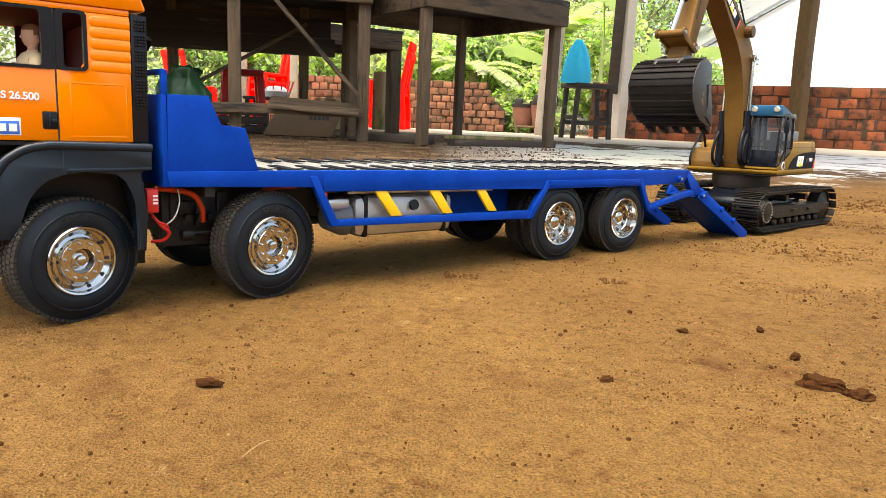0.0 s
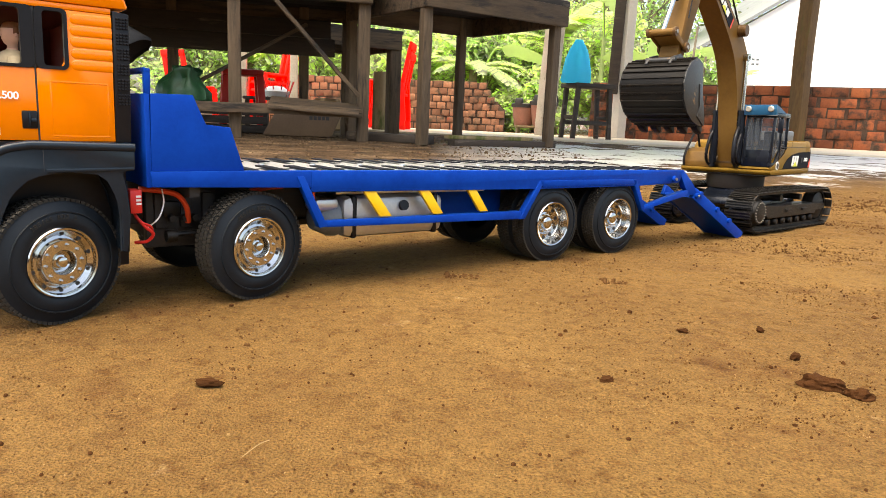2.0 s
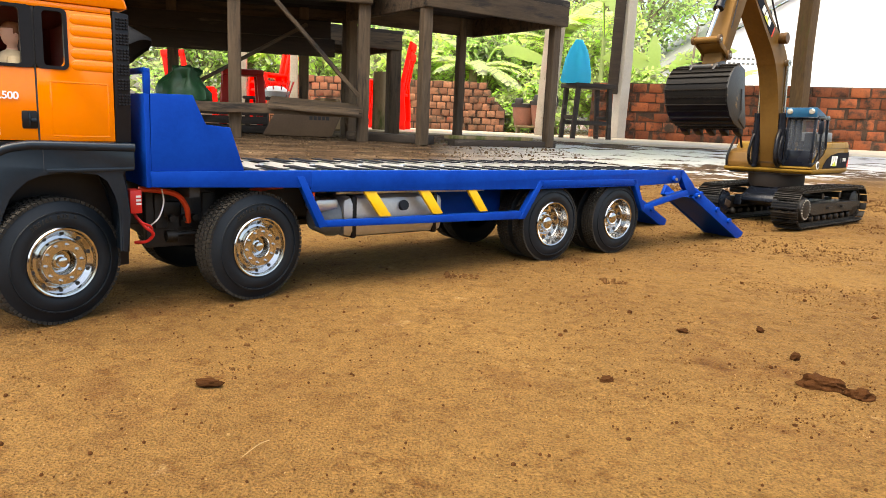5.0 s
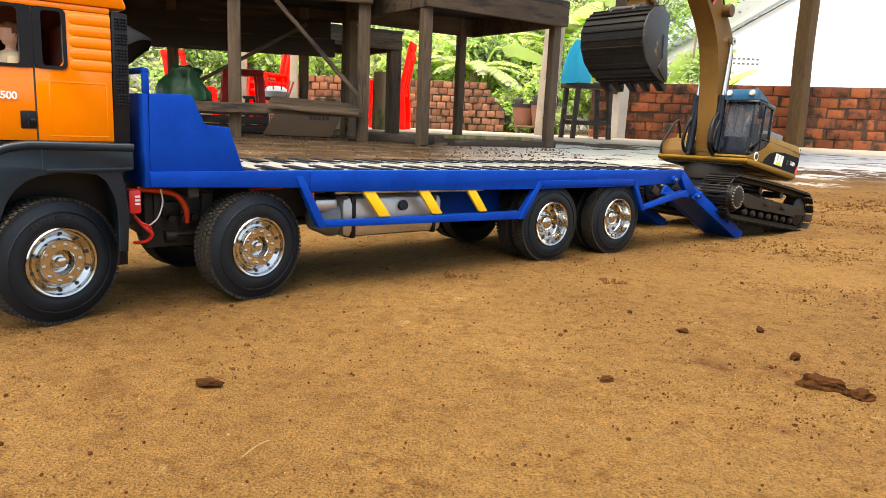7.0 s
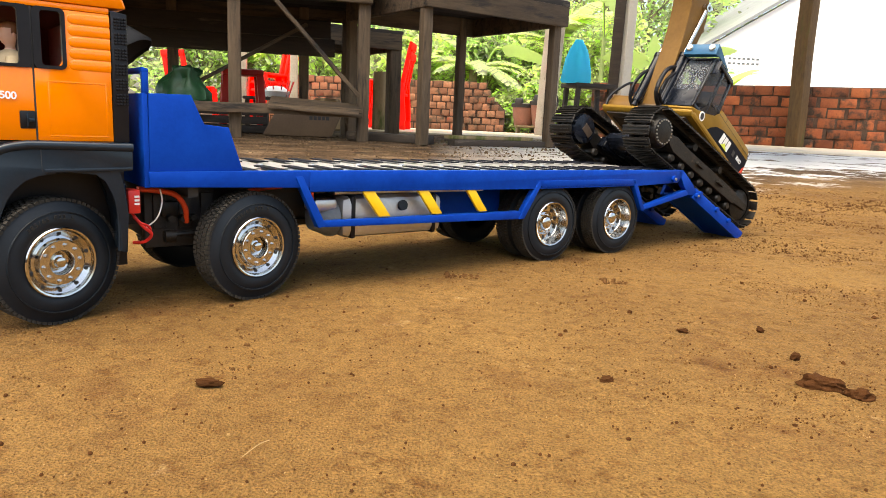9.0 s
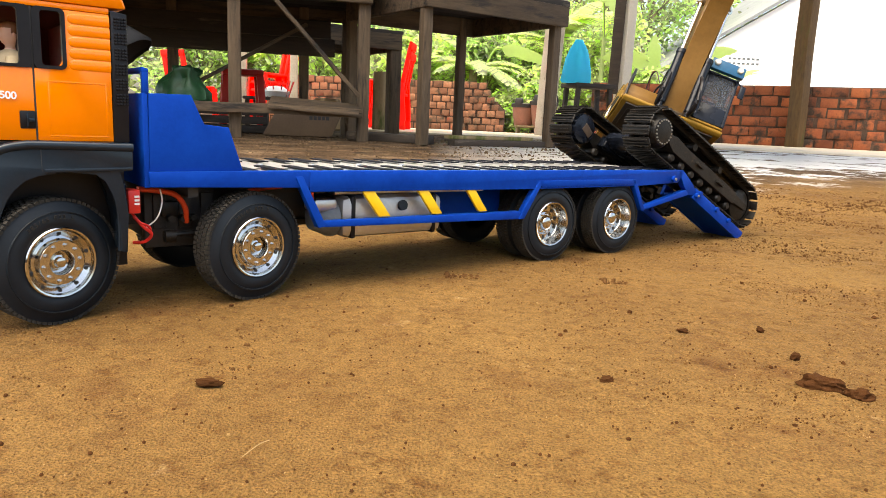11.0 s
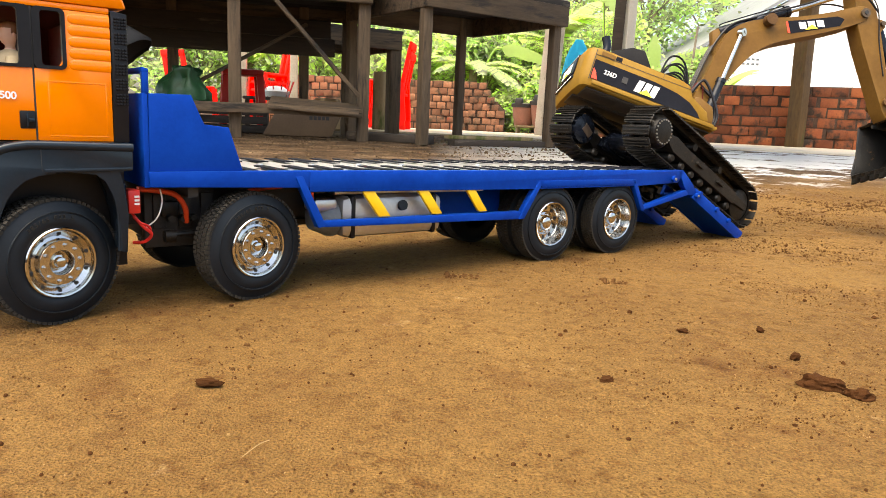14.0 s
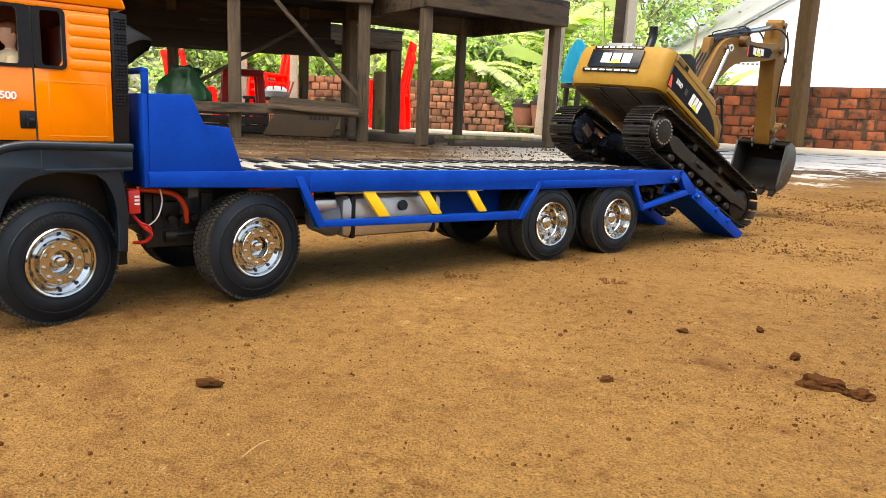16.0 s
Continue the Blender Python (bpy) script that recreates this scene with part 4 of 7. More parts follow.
def driver_doll():
    """A beige-shirted doll as one plain mesh."""
    bm = bmesh.new()
    up = Matrix.Rotation(radians(90), 4, "X")
    c = Matrix.Translation((-0.0150, 0.030, 0.0008))
    lathe(bm, [(0, 0.140), (0.0100, 0.141), (0.0118, 0.160), (0.0122, 0.174), (0.0112, 0.1800), (0.0080, 0.1836), (0.0044, 0.1852), (0.0036, 0.1862)], 22, c @ Matrix.Diagonal((0.85, 1.15, 1, 1)) @ up)
    lathe(bm, [(0.0036, 0.1850), (0.0034, 0.1880), (0.0050, 0.1893), (0.0064, 0.1920), (0.0068, 0.1955), (0.0066, 0.1990), (0.0052, 0.2022), (0.0026, 0.2038), (0, 0.2042)], 24,
          c @ Matrix.Translation((0.0004, 0, 0)) @ Matrix.Diagonal((1.0, 0.86, 1, 1)) @ up)
    bmesh.ops.create_uvsphere(bm, u_segments=8, v_segments=6, radius=0.0011, matrix=Matrix.Translation((-0.0213, 0.0290, 0.1954)))
    bmesh.ops.create_uvsphere(bm, u_segments=8, v_segments=6, radius=0.0016, matrix=Matrix.Translation((-0.0130, 0.0244, 0.1955)) @ Matrix.Diagonal((0.6, 0.5, 1, 1)))
    tube(bm, [(-0.0150, 0.0175, 0.1800), (-0.0165, 0.0150, 0.1700), (-0.0250, 0.0170, 0.1620)], 0.0046, 10)
    ob = new("driver_doll", finish(bm, "driver_doll", SHIRT, 60))
    me = ob.data
    me.materials.append(SKIN)
    me.materials.append(HAIR)
    for f in me.polygons:
        z, x = f.center.z, f.center.x
        if z > 0.1856:
            f.material_index = 1
            if z > 0.2000 or (z > 0.1978 and x > -0.0152) or (z > 0.1930 and x > -0.0107):
                f.material_index = 2
    ob.parent = truck
    ob.matrix_basis = pose(0.001, -0.0035, 0)
    tagged(ob, "toy figure with brown hair and beige shirt")


driver_doll()

# ---- the yellow toy excavator ----
digger = tagged(new("toy_excavator"), "model tracked excavator, yellow body, black cab, muddy steel tracks", "toy excavator")
AX, GAUGE, SHOE, HUBZ = 0.1150, 0.0665, 0.042, 0.0318
SWING_AT = Vector((0.010, -0.012, 0.0))
LOOP_R = 0.0265
SHOES = 46
PIVOT = (0.0347, 0.1039)
BOOM, STICK = 0.3386, 0.1621


def loop_point(s):
    """Place and slope on a track's path round both ends, s from 0 to 1; the chain hangs over the top."""
    run = 2 * AX
    arc = math.pi * LOOP_R
    total = 2 * run + 2 * arc
    d = (s % 1.0) * total
    if d < run:
        return AX - d, HUBZ - LOOP_R, math.pi
    d -= run
    if d < arc:
        a = d / LOOP_R
        return -AX - LOOP_R * math.sin(a), HUBZ - LOOP_R * math.cos(a), math.pi - a
    d -= arc
    if d < run:
        x = -AX + d
        return x, HUBZ + LOOP_R + 0.0015 * math.sin(math.pi * d / run), 0.0
    d -= run
    a = d / LOOP_R
    return AX + LOOP_R * math.sin(a), HUBZ + LOOP_R * math.cos(a), -a


def shoe_pose(s, side):
    x, z, a = loop_point(s)
    return Matrix.Translation((x, side * GAUGE, z)) @ Matrix.Rotation(-a, 4, "Y")


def shoe_mesh():
    bm = bmesh.new()
    w = SHOE / 2
    box(bm, -0.0063, 0.0063, -w, w, 0.0022, 0.0038, 0.0004)
    for x in (-0.0048, -0.0006, 0.0036):
        box(bm, x, x + 0.0012, -w + 0.001, w - 0.001, 0.0038, 0.0062)
    box(bm, -0.0066, 0.0066, -0.010, -0.005, -0.0030, 0.0022)
    box(bm, -0.0066, 0.0066, 0.005, 0.010, -0.0030, 0.0022)
    return finish(bm, "track_shoe", IRON)


SHOE_ME = shoe_mesh()
TRACKS = []
for side in (1, -1):
    bm = bmesh.new()
    y0, y1 = side * GAUGE - 0.012, side * GAUGE + 0.012
    out = side * (GAUGE + 0.0215)
    a, b = sorted((side * GAUGE - side * 0.012, out - side * 0.003))
    prism(bm, [(-0.086, 0.0215), (0.080, 0.0205), (0.094, 0.0260), (0.098, 0.0370), (0.082, 0.0410), (0.050, 0.0385), (-0.086, 0.0385)], a, b, 0.0008)
    prism(bm, [(-0.124, 0.0270), (-0.086, 0.0245), (-0.086, 0.0385), (-0.124, 0.0365)], side * GAUGE - 0.012, side * GAUGE + 0.0165, 0.0010)
    for x in (-0.045, 0.012):
        box(bm, x, x + 0.016, out - 0.0032 if side > 0 else out - 0.001, out + 0.001 if side > 0 else out + 0.0032, 0.0290, 0.0330, 0.0004)
    tf = part("track_frame", bm, IRON, digger, "dark muddy steel track frame", 20)
    shoes = [under("track_shoe", SHOE_ME, tf) for i in range(SHOES)]
    TRACKS.append((side, shoes))
    bm = bmesh.new()
    sgn = side
    lathe(bm, [(0, -0.0215), (0.0120, -0.0215), (0.0175, -0.0205), (0.0215, -0.014), (0.0225, 0.012), (0, 0.012)][::1], 26,
          Matrix.Translation((AX, side * GAUGE, HUBZ)) @ (pose(0, 0, 0) if side < 0 else pose(0, 0, 0, 0, 0, 180)))
    sp = part("sprocket", bm, IRON, digger, "bolted drive sprocket hub")
    bm = bmesh.new()
    for i in range(20):
        t = math.tau * i / 20
        p = Vector((AX + 0.0150 * math.cos(t), side * (GAUGE + 0.0203), HUBZ + 0.0150 * math.sin(t)))
        rod(bm, p, p + Vector((0, side * 0.0020, 0)), 0.0011, 6)
    tagged(part("sprocket_bolt", bm, BOLT, sp, "ring of small bright bolts"), kind="stuff")
    bm = shape(lathe, [(0, 0.0), (0.0150, 0.0), (0.0205, 0.003), (0.0215, 0.012), (0, 0.012)], 26, Matrix.Translation((AX, side * (GAUGE - 0.0215), HUBZ)) @ (pose(0, 0, 0) if side > 0 else pose(0, 0, 0, 0, 0, 180)))
    tm = part("travel_motor", bm, CABBLACK, digger, "black round travel motor cover")
    a2, b2 = sorted((side * (GAUGE - 0.0222), side * (GAUGE - 0.0205)))
    part("rusty_plate", shape(box, AX - 0.013, AX + 0.006, a2, b2, HUBZ - 0.006, HUBZ + 0.006, 0.0006, Matrix.Translation((AX, 0, HUBZ)) @ Matrix.Rotation(radians(-20), 4, "Y") @ Matrix.Translation((-AX, 0, -HUBZ))), PANELRED, tm)
    bm = bmesh.new()
    lathe(bm, [(0, -0.012), (0.015, -0.012), (0.0225, -0.009), (0.0225, 0.009), (0.015, 0.012), (0, 0.012)], 26, Matrix.Translation((-AX, side * GAUGE, HUBZ)))
    part("idler", bm, IRON, digger)
    for i in range(7):
        x = -0.078 + 0.0255 * i
        bm = shape(lathe, [(0, -0.017), (0.0040, -0.017), (0.0062, -0.014), (0.0062, 0.014), (0.0040, 0.017), (0, 0.017)], 14, Matrix.Translation((x, side * GAUGE, 0.0145)))
        part("track_roller", bm, IRON, digger)
    for x in (-0.035, 0.035):
        bm = shape(lathe, [(0, -0.014), (0.0050, -0.014), (0.0050, 0.014), (0, 0.014)], 12, Matrix.Translation((x, side * GAUGE, 0.0500)))
        part("carrier_roller", bm, IRON, digger)
bm = bmesh.new()
prism(bm, [(-0.064, 0.026), (0.064, 0.026), (0.082, 0.036), (0.078, 0.046), (0.046, 0.062), (-0.046, 0.062), (-0.078, 0.046), (-0.082, 0.036)], -0.040, 0.040, 0.005)
for s in (1, -1):
    prism(bm, [(-0.075, 0.026), (0.075, 0.026), (0.070, 0.044), (-0.070, 0.044)], min(s * 0.04, s * 0.055), max(s * 0.04, s * 0.055), 0.002)
part("car_body", bm, CABBLACK, digger, "black centre frame between the tracks")
bm = shape(lathe, [(0, 0.060), (0.044, 0.060), (0.046, 0.066), (0.046, 0.084), (0.040, 0.086), (0, 0.086)], 36, Matrix.Translation(SWING_AT) @ Matrix.Rotation(radians(90), 4, "X"))
part("swing_ring", bm, BELLY, digger, "brown swing bearing ring")

# upper body, x forward, y to the cab side
upper = part("upper_frame", shape(prism, [(-0.130, 0.0855), (0.050, 0.0855), (0.055, 0.0890), (0.055, 0.0930), (-0.130, 0.0930)], -0.072, 0.0745, 0.0012),
             CATY, digger, "yellow slewing upper frame")


def side_panel_decal(s):
    """Black swoosh with a plain white and lime mark, on one flank."""
    y = s * 0.0740
    a, b = sorted((y, y + s * 0.0005))
    lo, hi = 0.0945, 0.1220
    poly = ([(-0.138, lo), (0.026 if s < 0 else 0.000, lo)] +
            [((0.026 if s < 0 else 0.0) - d, lo + h) for d, h in ((0.006, 0.007), (0.020, 0.0165), (0.040, 0.0225), (0.075, 0.0265))] +
            [(-0.138, hi)])
    d = part("side_decal", shape(prism, poly, a, b), DECAL, upper, "black flank panel with white print")
    a, b = sorted((y + s * 0.0005, y + s * 0.0009))
    lettering("model_number", "336D", 0.0084, pose(-0.1125, b if s > 0 else a, 0.1085, 90, 0, 180 if s > 0 else 0), WHITE, d, depth=0.0002)
    bm = bmesh.new()
    for x in (-0.073, -0.0620, -0.0510):
        k = 0.0020 if s < 0 else -0.0020
        prism(bm, [(x - k, 0.0985), (x + 0.0088 - k, 0.0985), (x + 0.0088 + k, 0.1155), (x + k, 0.1155)], a, b)
    part("white_mark", bm, WHITE, d)
    a, b = sorted((y + s * 0.0009, y + s * 0.0013))
    bm = shape(prism, [(-0.0680, 0.0980), (-0.0470, 0.0980), (-0.0575, 0.1060)], a, b)
    part("lime_mark", bm, LIME, d)
    bm = shape(prism, [(-0.137, 0.0950), (-0.128, 0.0950), (-0.133, 0.1060), (-0.137, 0.1100)], *sorted((y + s * 0.0005, y + s * 0.0009)))
    part("red_mark", bm, REDPRINT, d)
    bm = shape(box, -0.0945, -0.0865, a, b, 0.1035, 0.1120)
    part("hatch_outline", bm, DARK, d)


def upper_body():
    # counterweight with rounded rear, engine housing both sides
    bm = bmesh.new()
    ring = [(-0.112, 0.0735)]
    for t in np.linspace(0, 1, 9):
        ring.append((-0.1345 - 0.0175 * math.sin(t * math.pi / 2), 0.0735 - 0.0175 * (1 - math.cos(t * math.pi / 2))))
    ring += [(-0.1535, 0.030)]
    pts = ring + [(x, -y) for x, y in ring[::-1]]
    lay = []
    for z, k in ((0.0855, 0.955), (0.0885, 0.99), (0.100, 1.0), (0.128, 0.995), (0.136, 0.975), (0.1400, 0.93)):
        lay.append([bm.verts.new((-0.112 + (x + 0.112) * k - (0.0 if z > 0.09 else -0.003), y * (1 - (1 - k) * 0.5), z)) for x, y in pts])
    n = len(pts)
    for a, b in zip(lay, lay[1:]):
        for i in range(n):
            bm.faces.new((a[i], a[(i + 1) % n], b[(i + 1) % n], b[i]))
    bm.faces.new(lay[0]), bm.faces.new(lay[-1][::-1])
    cw = part("counterweight", bm, CATY, upper, "rounded yellow counterweight")
    for y in (-0.044, 0.0, 0.044):
        part("belly_plate", shape(box, -0.1440 + abs(y) * 0.15, 0.048, y - 0.0212, y + 0.0212, 0.0828, 0.0853, 0.0008), BELLY, upper, "dull brown belly plate")
    # rear badge panels: plain bars stand for the writing
    bm = shape(box, -0.1560, -0.1535, -0.036, 0.044, 0.1070, 0.1320, 0.0003)
    bd = part("rear_panel", bm, CABBLACK, upper, "black rear panel with a white mark")
    bm = bmesh.new()
    for y in (-0.014, 0.002, 0.018):
        box(bm, -0.1564, -0.1558, y - 0.0065, y + 0.0065, 0.1130, 0.1270)
    part("white_mark", bm, WHITE, bd)
    bm = shape(prism, [(-0.008, 0.1125), (0.012, 0.1125), (0.002, 0.1190)], 0.1564, 0.1568, 0, pose(0, 0, 0, 0, 0, 90))
    part("lime_mark", bm, LIME, bd)
    for z0, z1, w, tilt in ((0.1005, 0.1050, 0.050, 0), (0.1345, 0.1388, 0.044, 0)):
        bm = shape(box, -0.1556 if z0 < 0.13 else -0.1535, -0.150 if z0 > 0.13 else -0.1525, -w * 0.72, w, z0, z1, 0.0003)
        st = part("sticker_strip", bm, CABBLACK, upper, "black sticker strip with white writing bars")
        bm = bmesh.new()
        x = -0.1560 if z0 < 0.13 else -0.1539
        for k in range(7):
            y = -w * 0.66 + k * w * 0.235
            box(bm, x, x + 0.001, y, y + w * 0.17, z0 + 0.0013, z1 - 0.0013)
        part("writing_bar", bm, WHITE, st)
    # right-hand housing (boom side)
    bm = bmesh.new()
    prism(bm, [(-0.114, 0.0930), (0.030, 0.0930), (0.040, 0.0950), (0.034, 0.1080), (0.018, 0.1150), (0.006, 0.1180), (0.002, 0.1340), (-0.012, 0.1380), (-0.114, 0.1392)],
          -0.0735, -0.022, 0.0022)
    part("right_housing", bm, CATY, upper, "yellow right-hand housing")
    # tool box takes the darker boom colour: its shade is put into the paint
    bm = shape(prism, [(0.012, 0.0930), (0.046, 0.0930), (0.046, 0.1020), (0.040, 0.1180), (0.018, 0.1250), (0.012, 0.1220)], -0.0725, -0.024, 0.0015)
    part("tool_box", bm, BRONZE, upper, "yellow front tool box, coloured bronze to stand in for its shade")
    # left-hand housing behind the cab
    bm = shape(prism, [(-0.114, 0.0930), (0.050, 0.0930), (0.056, 0.0945), (0.054, 0.0985), (0.020, 0.1060), (-0.006, 0.1180), (-0.018, 0.1375), (-0.114, 0.1392)],
               0.018, 0.0737, 0.0022)
    part("left_housing", bm, CATY, upper, "yellow left-hand housing")
    bm = bmesh.new()
    prism(bm, [(-0.112, 0.100), (0.006, 0.100), (0.004, 0.128), (-0.112, 0.1330)], -0.022, 0.018)
    part("engine_deck", bm, DARK, upper)
    for sd in (1, -1):
        a, b = sorted((sd * 0.0733, sd * 0.07385))
        for x0, x1, z0, z1 in ((-0.1398, -0.1390, 0.0935, 0.1370), (-0.1385, 0.010, 0.1290, 0.1296), (-0.0400, -0.0394, 0.1310, 0.1380)):
            part("panel_seam", shape(box, x0, x1, a, b, z0, z1), DARK, upper, "dark gap between body panels")
    # raised ribs pressed into the belly
    for y in (-0.044, 0.0, 0.044):
        for x0, x1 in ((-0.128, -0.086), (-0.078, -0.030), (-0.022, 0.036)):
            bm = bmesh.new()
            rod(bm, (x0, y - 0.015, 0.0826), (x1, y - 0.015, 0.0826), 0.0007, 6)
            rod(bm, (x1, y - 0.015, 0.0826), (x1, y + 0.015, 0.0826), 0.0007, 6)
            part("belly_rib", bm, BELLY, upper)
    # hoods, filter box and louvres on top
    bm = shape(prism, [(-0.132, 0.1380), (-0.090, 0.1630), (-0.072, 0.1640), (-0.052, 0.1380)], -0.062, 0.002, 0.002)
    part("engine_hood", bm, HOOD, upper, "raised black engine hood")
    bm = shape(prism, [(-0.132, 0.1385), (-0.078, 0.1385), (-0.078, 0.1560), (-0.130, 0.1570)], 0.004, 0.046, 0.0025)
    part("filter_box", bm, GREYBOX, upper, "grey filter box")
    bm = bmesh.new()
    for i in range(7):
        y = 0.050 + 0.0028 * i
        box(bm, -0.140, -0.090, y, y + 0.0014, 0.1388, 0.1402, 0.0003)
    part("louvre", bm, CATY, upper)
    bm = bmesh.new()
    tube(bm, [(-0.114, -0.012, 0.137), (-0.114, -0.012, 0.160), (-0.115, -0.012, 0.174), (-0.121, -0.012, 0.1860)], 0.0060, 12)
    part("exhaust", bm, CABBLACK, upper, "black curved exhaust pipe")
    part("warning_label", shape(box, -0.1320, -0.1120, -0.0740, -0.0730, 0.1305, 0.1362), BRONZE, upper, "dull orange warning label")
    part("warning_label", shape(box, -0.1110, -0.1020, -0.0740, -0.0730, 0.1305, 0.1362), DECAL, upper, "black warning label")
    for sd in (1, -1):
        a, b = sorted((sd * 0.0733, sd * 0.0752))
        part("body_ledge", shape(box, -0.1340, 0.048, a, b, 0.0875, 0.0935, 0.0008), CATY, upper, "pressed yellow ledge along the flank")
    bm = shape(lathe, [(0, -0.0748), (0.0068, -0.0748), (0.0070, -0.0740), (0, -0.0738)], 20, Matrix.Translation((0.026, 0, 0.1000)) @ pose(0, 0, 0, 0, 0, 180))
    ds = part("round_badge", bm, WHITE, upper, "round white badge")
    bm = shape(lathe, [(0, -0.0751), (0.0046, -0.0751), (0.0048, -0.0746), (0, -0.0746)], 18, Matrix.Translation((0.026, 0, 0.1000)) @ pose(0, 0, 0, 0, 0, 180))
    part("badge_centre", bm, DARK, ds)
    for s in (1, -1):
        side_panel_decal(s)
    # handrails by the tool box
    bm = bmesh.new()
    tube(bm, [(0.050, -0.070, 0.094), (0.050, -0.070, 0.110), (0.038, -0.068, 0.132), (0.024, -0.066, 0.150), (0.016, -0.065, 0.150), (0.006, -0.064, 0.126)], 0.0020, 8)
    part("handrail", bm, BLACK, upper, "black bent handrail")
    # hoses over the boom foot
    for k in range(7):
        y = -0.022 + 0.006 * k
        h = 0.158 + 0.010 * ((k * 7) % 4)
        bm = shape(tube, [(-0.030, y, 0.128), (-0.026 + 0.003 * k, y, h), (0.002 + 0.002 * k, y * 0.7, h + 0.004), (0.028, y * 0.5, 0.140 + 0.002 * k), (0.040, y * 0.5, 0.118)], 0.0015, 7)
        part("hose", bm, BLACK, upper, "black hydraulic hose")
    # thick corrugated hoses between boom and cab
    for k, (pts, r) in enumerate((([(0.030, 0.018, 0.100), (0.060, 0.021, 0.098), (0.076, 0.022, 0.112), (0.070, 0.021, 0.145), (0.040, 0.018, 0.170)], 0.0030),
                                  ([(0.028, -0.018, 0.100), (0.052, -0.026, 0.098), (0.066, -0.026, 0.116), (0.058, -0.023, 0.148), (0.036, -0.018, 0.165)], 0.0026),
                                  ([(0.020, 0.020, 0.100), (0.064, 0.024, 0.104), (0.066, 0.024, 0.130), (0.044, 0.022, 0.160), (0.030, 0.019, 0.150)], 0.0022))):
        bm = shape(tube, pts, r, 10)
        for v in bm.verts:
            v.co += Vector((0, 0, 0.0004 * math.sin(v.co.z * 2600 + v.co.x * 2600)))
        part("corrugated_hose", bm, BLACK, upper, "thick black corrugated hose")
    for k, mt in enumerate((BLACK, REDIN)):
        bm = shape(tube, [(0.010, -0.040 + 0.004 * k, 0.120), (0.018, -0.042, 0.150 + 0.004 * k), (0.030, -0.038, 0.156), (0.040, -0.030, 0.136)], 0.0009, 6)
        part("wire", bm, mt, upper, "thin loose wire")


upper_body()


def cab_box():
    x0, x1, y0, y1, z0, z1 = -0.016, 0.0560, 0.0275, 0.0735, 0.0985, 0.1815
    bm = bmesh.new()
    p = 0.0040
    # corner posts, sills and roof, windows left open
    def post(x, y, top=0.0):
        prism(bm, [(x, z0), (x + p, z0), (x + p + top, z1 - 0.004), (x + top, z1 - 0.004)], y, y + p, 0.0006)
    for y in (y0, y1 - p):
        post(x1 - p, y, -0.006)
        post(x0, y, 0.004)
        post(0.014, y, 0.0)
        box(bm, x0, x1, y, y + p, z0, z0 + (0.010 if y == y0 else 0.006), 0.0006)
    prism(bm, [(x0, z0), (x0 + 0.003, z0), (x0 + 0.007, 0.140), (x0 + 0.004, 0.140)], y0 + p, y1 - p)
    box(bm, x1 - 0.005, x1 - 0.001, y0 + p, y1 - p, z0, z0 + 0.026, 0.0006)
    box(bm, x1 - 0.0062, x1 - 0.0042, y0 + p, y1 - p, z0 + 0.030, z0 + 0.032)
    prism(bm, [(x0 - 0.002, z1 - 0.006), (x1 - 0.007, z1 - 0.006), (x1 - 0.012, z1 + 0.001), (x0 + 0.004, z1 + 0.0015)], y0 - 0.001, y1 + 0.001, 0.0015)
    prism(bm, [(-0.012, z0 + 0.006), (x1 - 0.02, z0 + 0.006), (0.018, z0 + 0.026), (-0.012, z0 + 0.030)], y1 - 0.0032, y1 - 0.0008)
    cb = part("operator_cab", bm, CABBLACK, upper, "black operator cab with tinted windows")
    bm = bmesh.new()
    bm.faces.new([bm.verts.new(v) for v in ((x1 - 0.0035, y0 + p, z0 + 0.026), (x1 - 0.0035, y1 - p, z0 + 0.026), (x1 - 0.0091, y1 - p, z1 - 0.006), (x1 - 0.0091, y0 + p, z1 - 0.006))])
    g = part("windscreen", bm, CABGLASS, cb, "tinted windscreen")
    g.visible_shadow = False
    bm = bmesh.new()
    for y in (y0 + 0.0015, y1 - 0.0021):
        for q in (((x0 + p + 0.003, z0 + 0.030), (0.014, z0 + 0.030), (0.014, z1 - 0.007), (x0 + p + 0.003, z1 - 0.007)),
                  ((0.018, z0 + 0.026), (x1 - p - 0.001, z0 + 0.008), (x1 - p - 0.008, z1 - 0.007), (0.018, z1 - 0.007))):
            bm.faces.new([bm.verts.new((x, y, z)) for x, z in q])
    g = part("side_window", bm, CABGLASS, cb, "tinted side windows")
    g.visible_shadow = False
    bm = bmesh.new()
    box(bm, 0.0, 0.018, y0 + 0.012, y1 - 0.012, z0 + 0.006, z0 + 0.022, 0.003)
    box(bm, -0.004, 0.004, y0 + 0.013, y1 - 0.013, z0 + 0.020, z0 + 0.056, 0.003)
    rod(bm, (0.030, y0 + 0.014, z0 + 0.004), (0.032, y0 + 0.014, z0 + 0.034), 0.0016)
    part("seat", bm, BLACK, cb, "black operator seat")
    # blue visor with two lamps
    bm = bmesh.new()
    prism(bm, [(0.0480, 0.1800), (0.0580, 0.1785), (0.0595, 0.1940), (0.0570, 0.1945)], y0 - 0.0010, y1 + 0.0020, 0.0006)
    prism(bm, [(0.0120, 0.1825), (0.0550, 0.1815), (0.0570, 0.1930), (0.0540, 0.1935)], y1 + 0.0008, y1 + 0.0020)
    vs = part("visor", bm, SHIELD, upper, "blue metal visor over the cab")
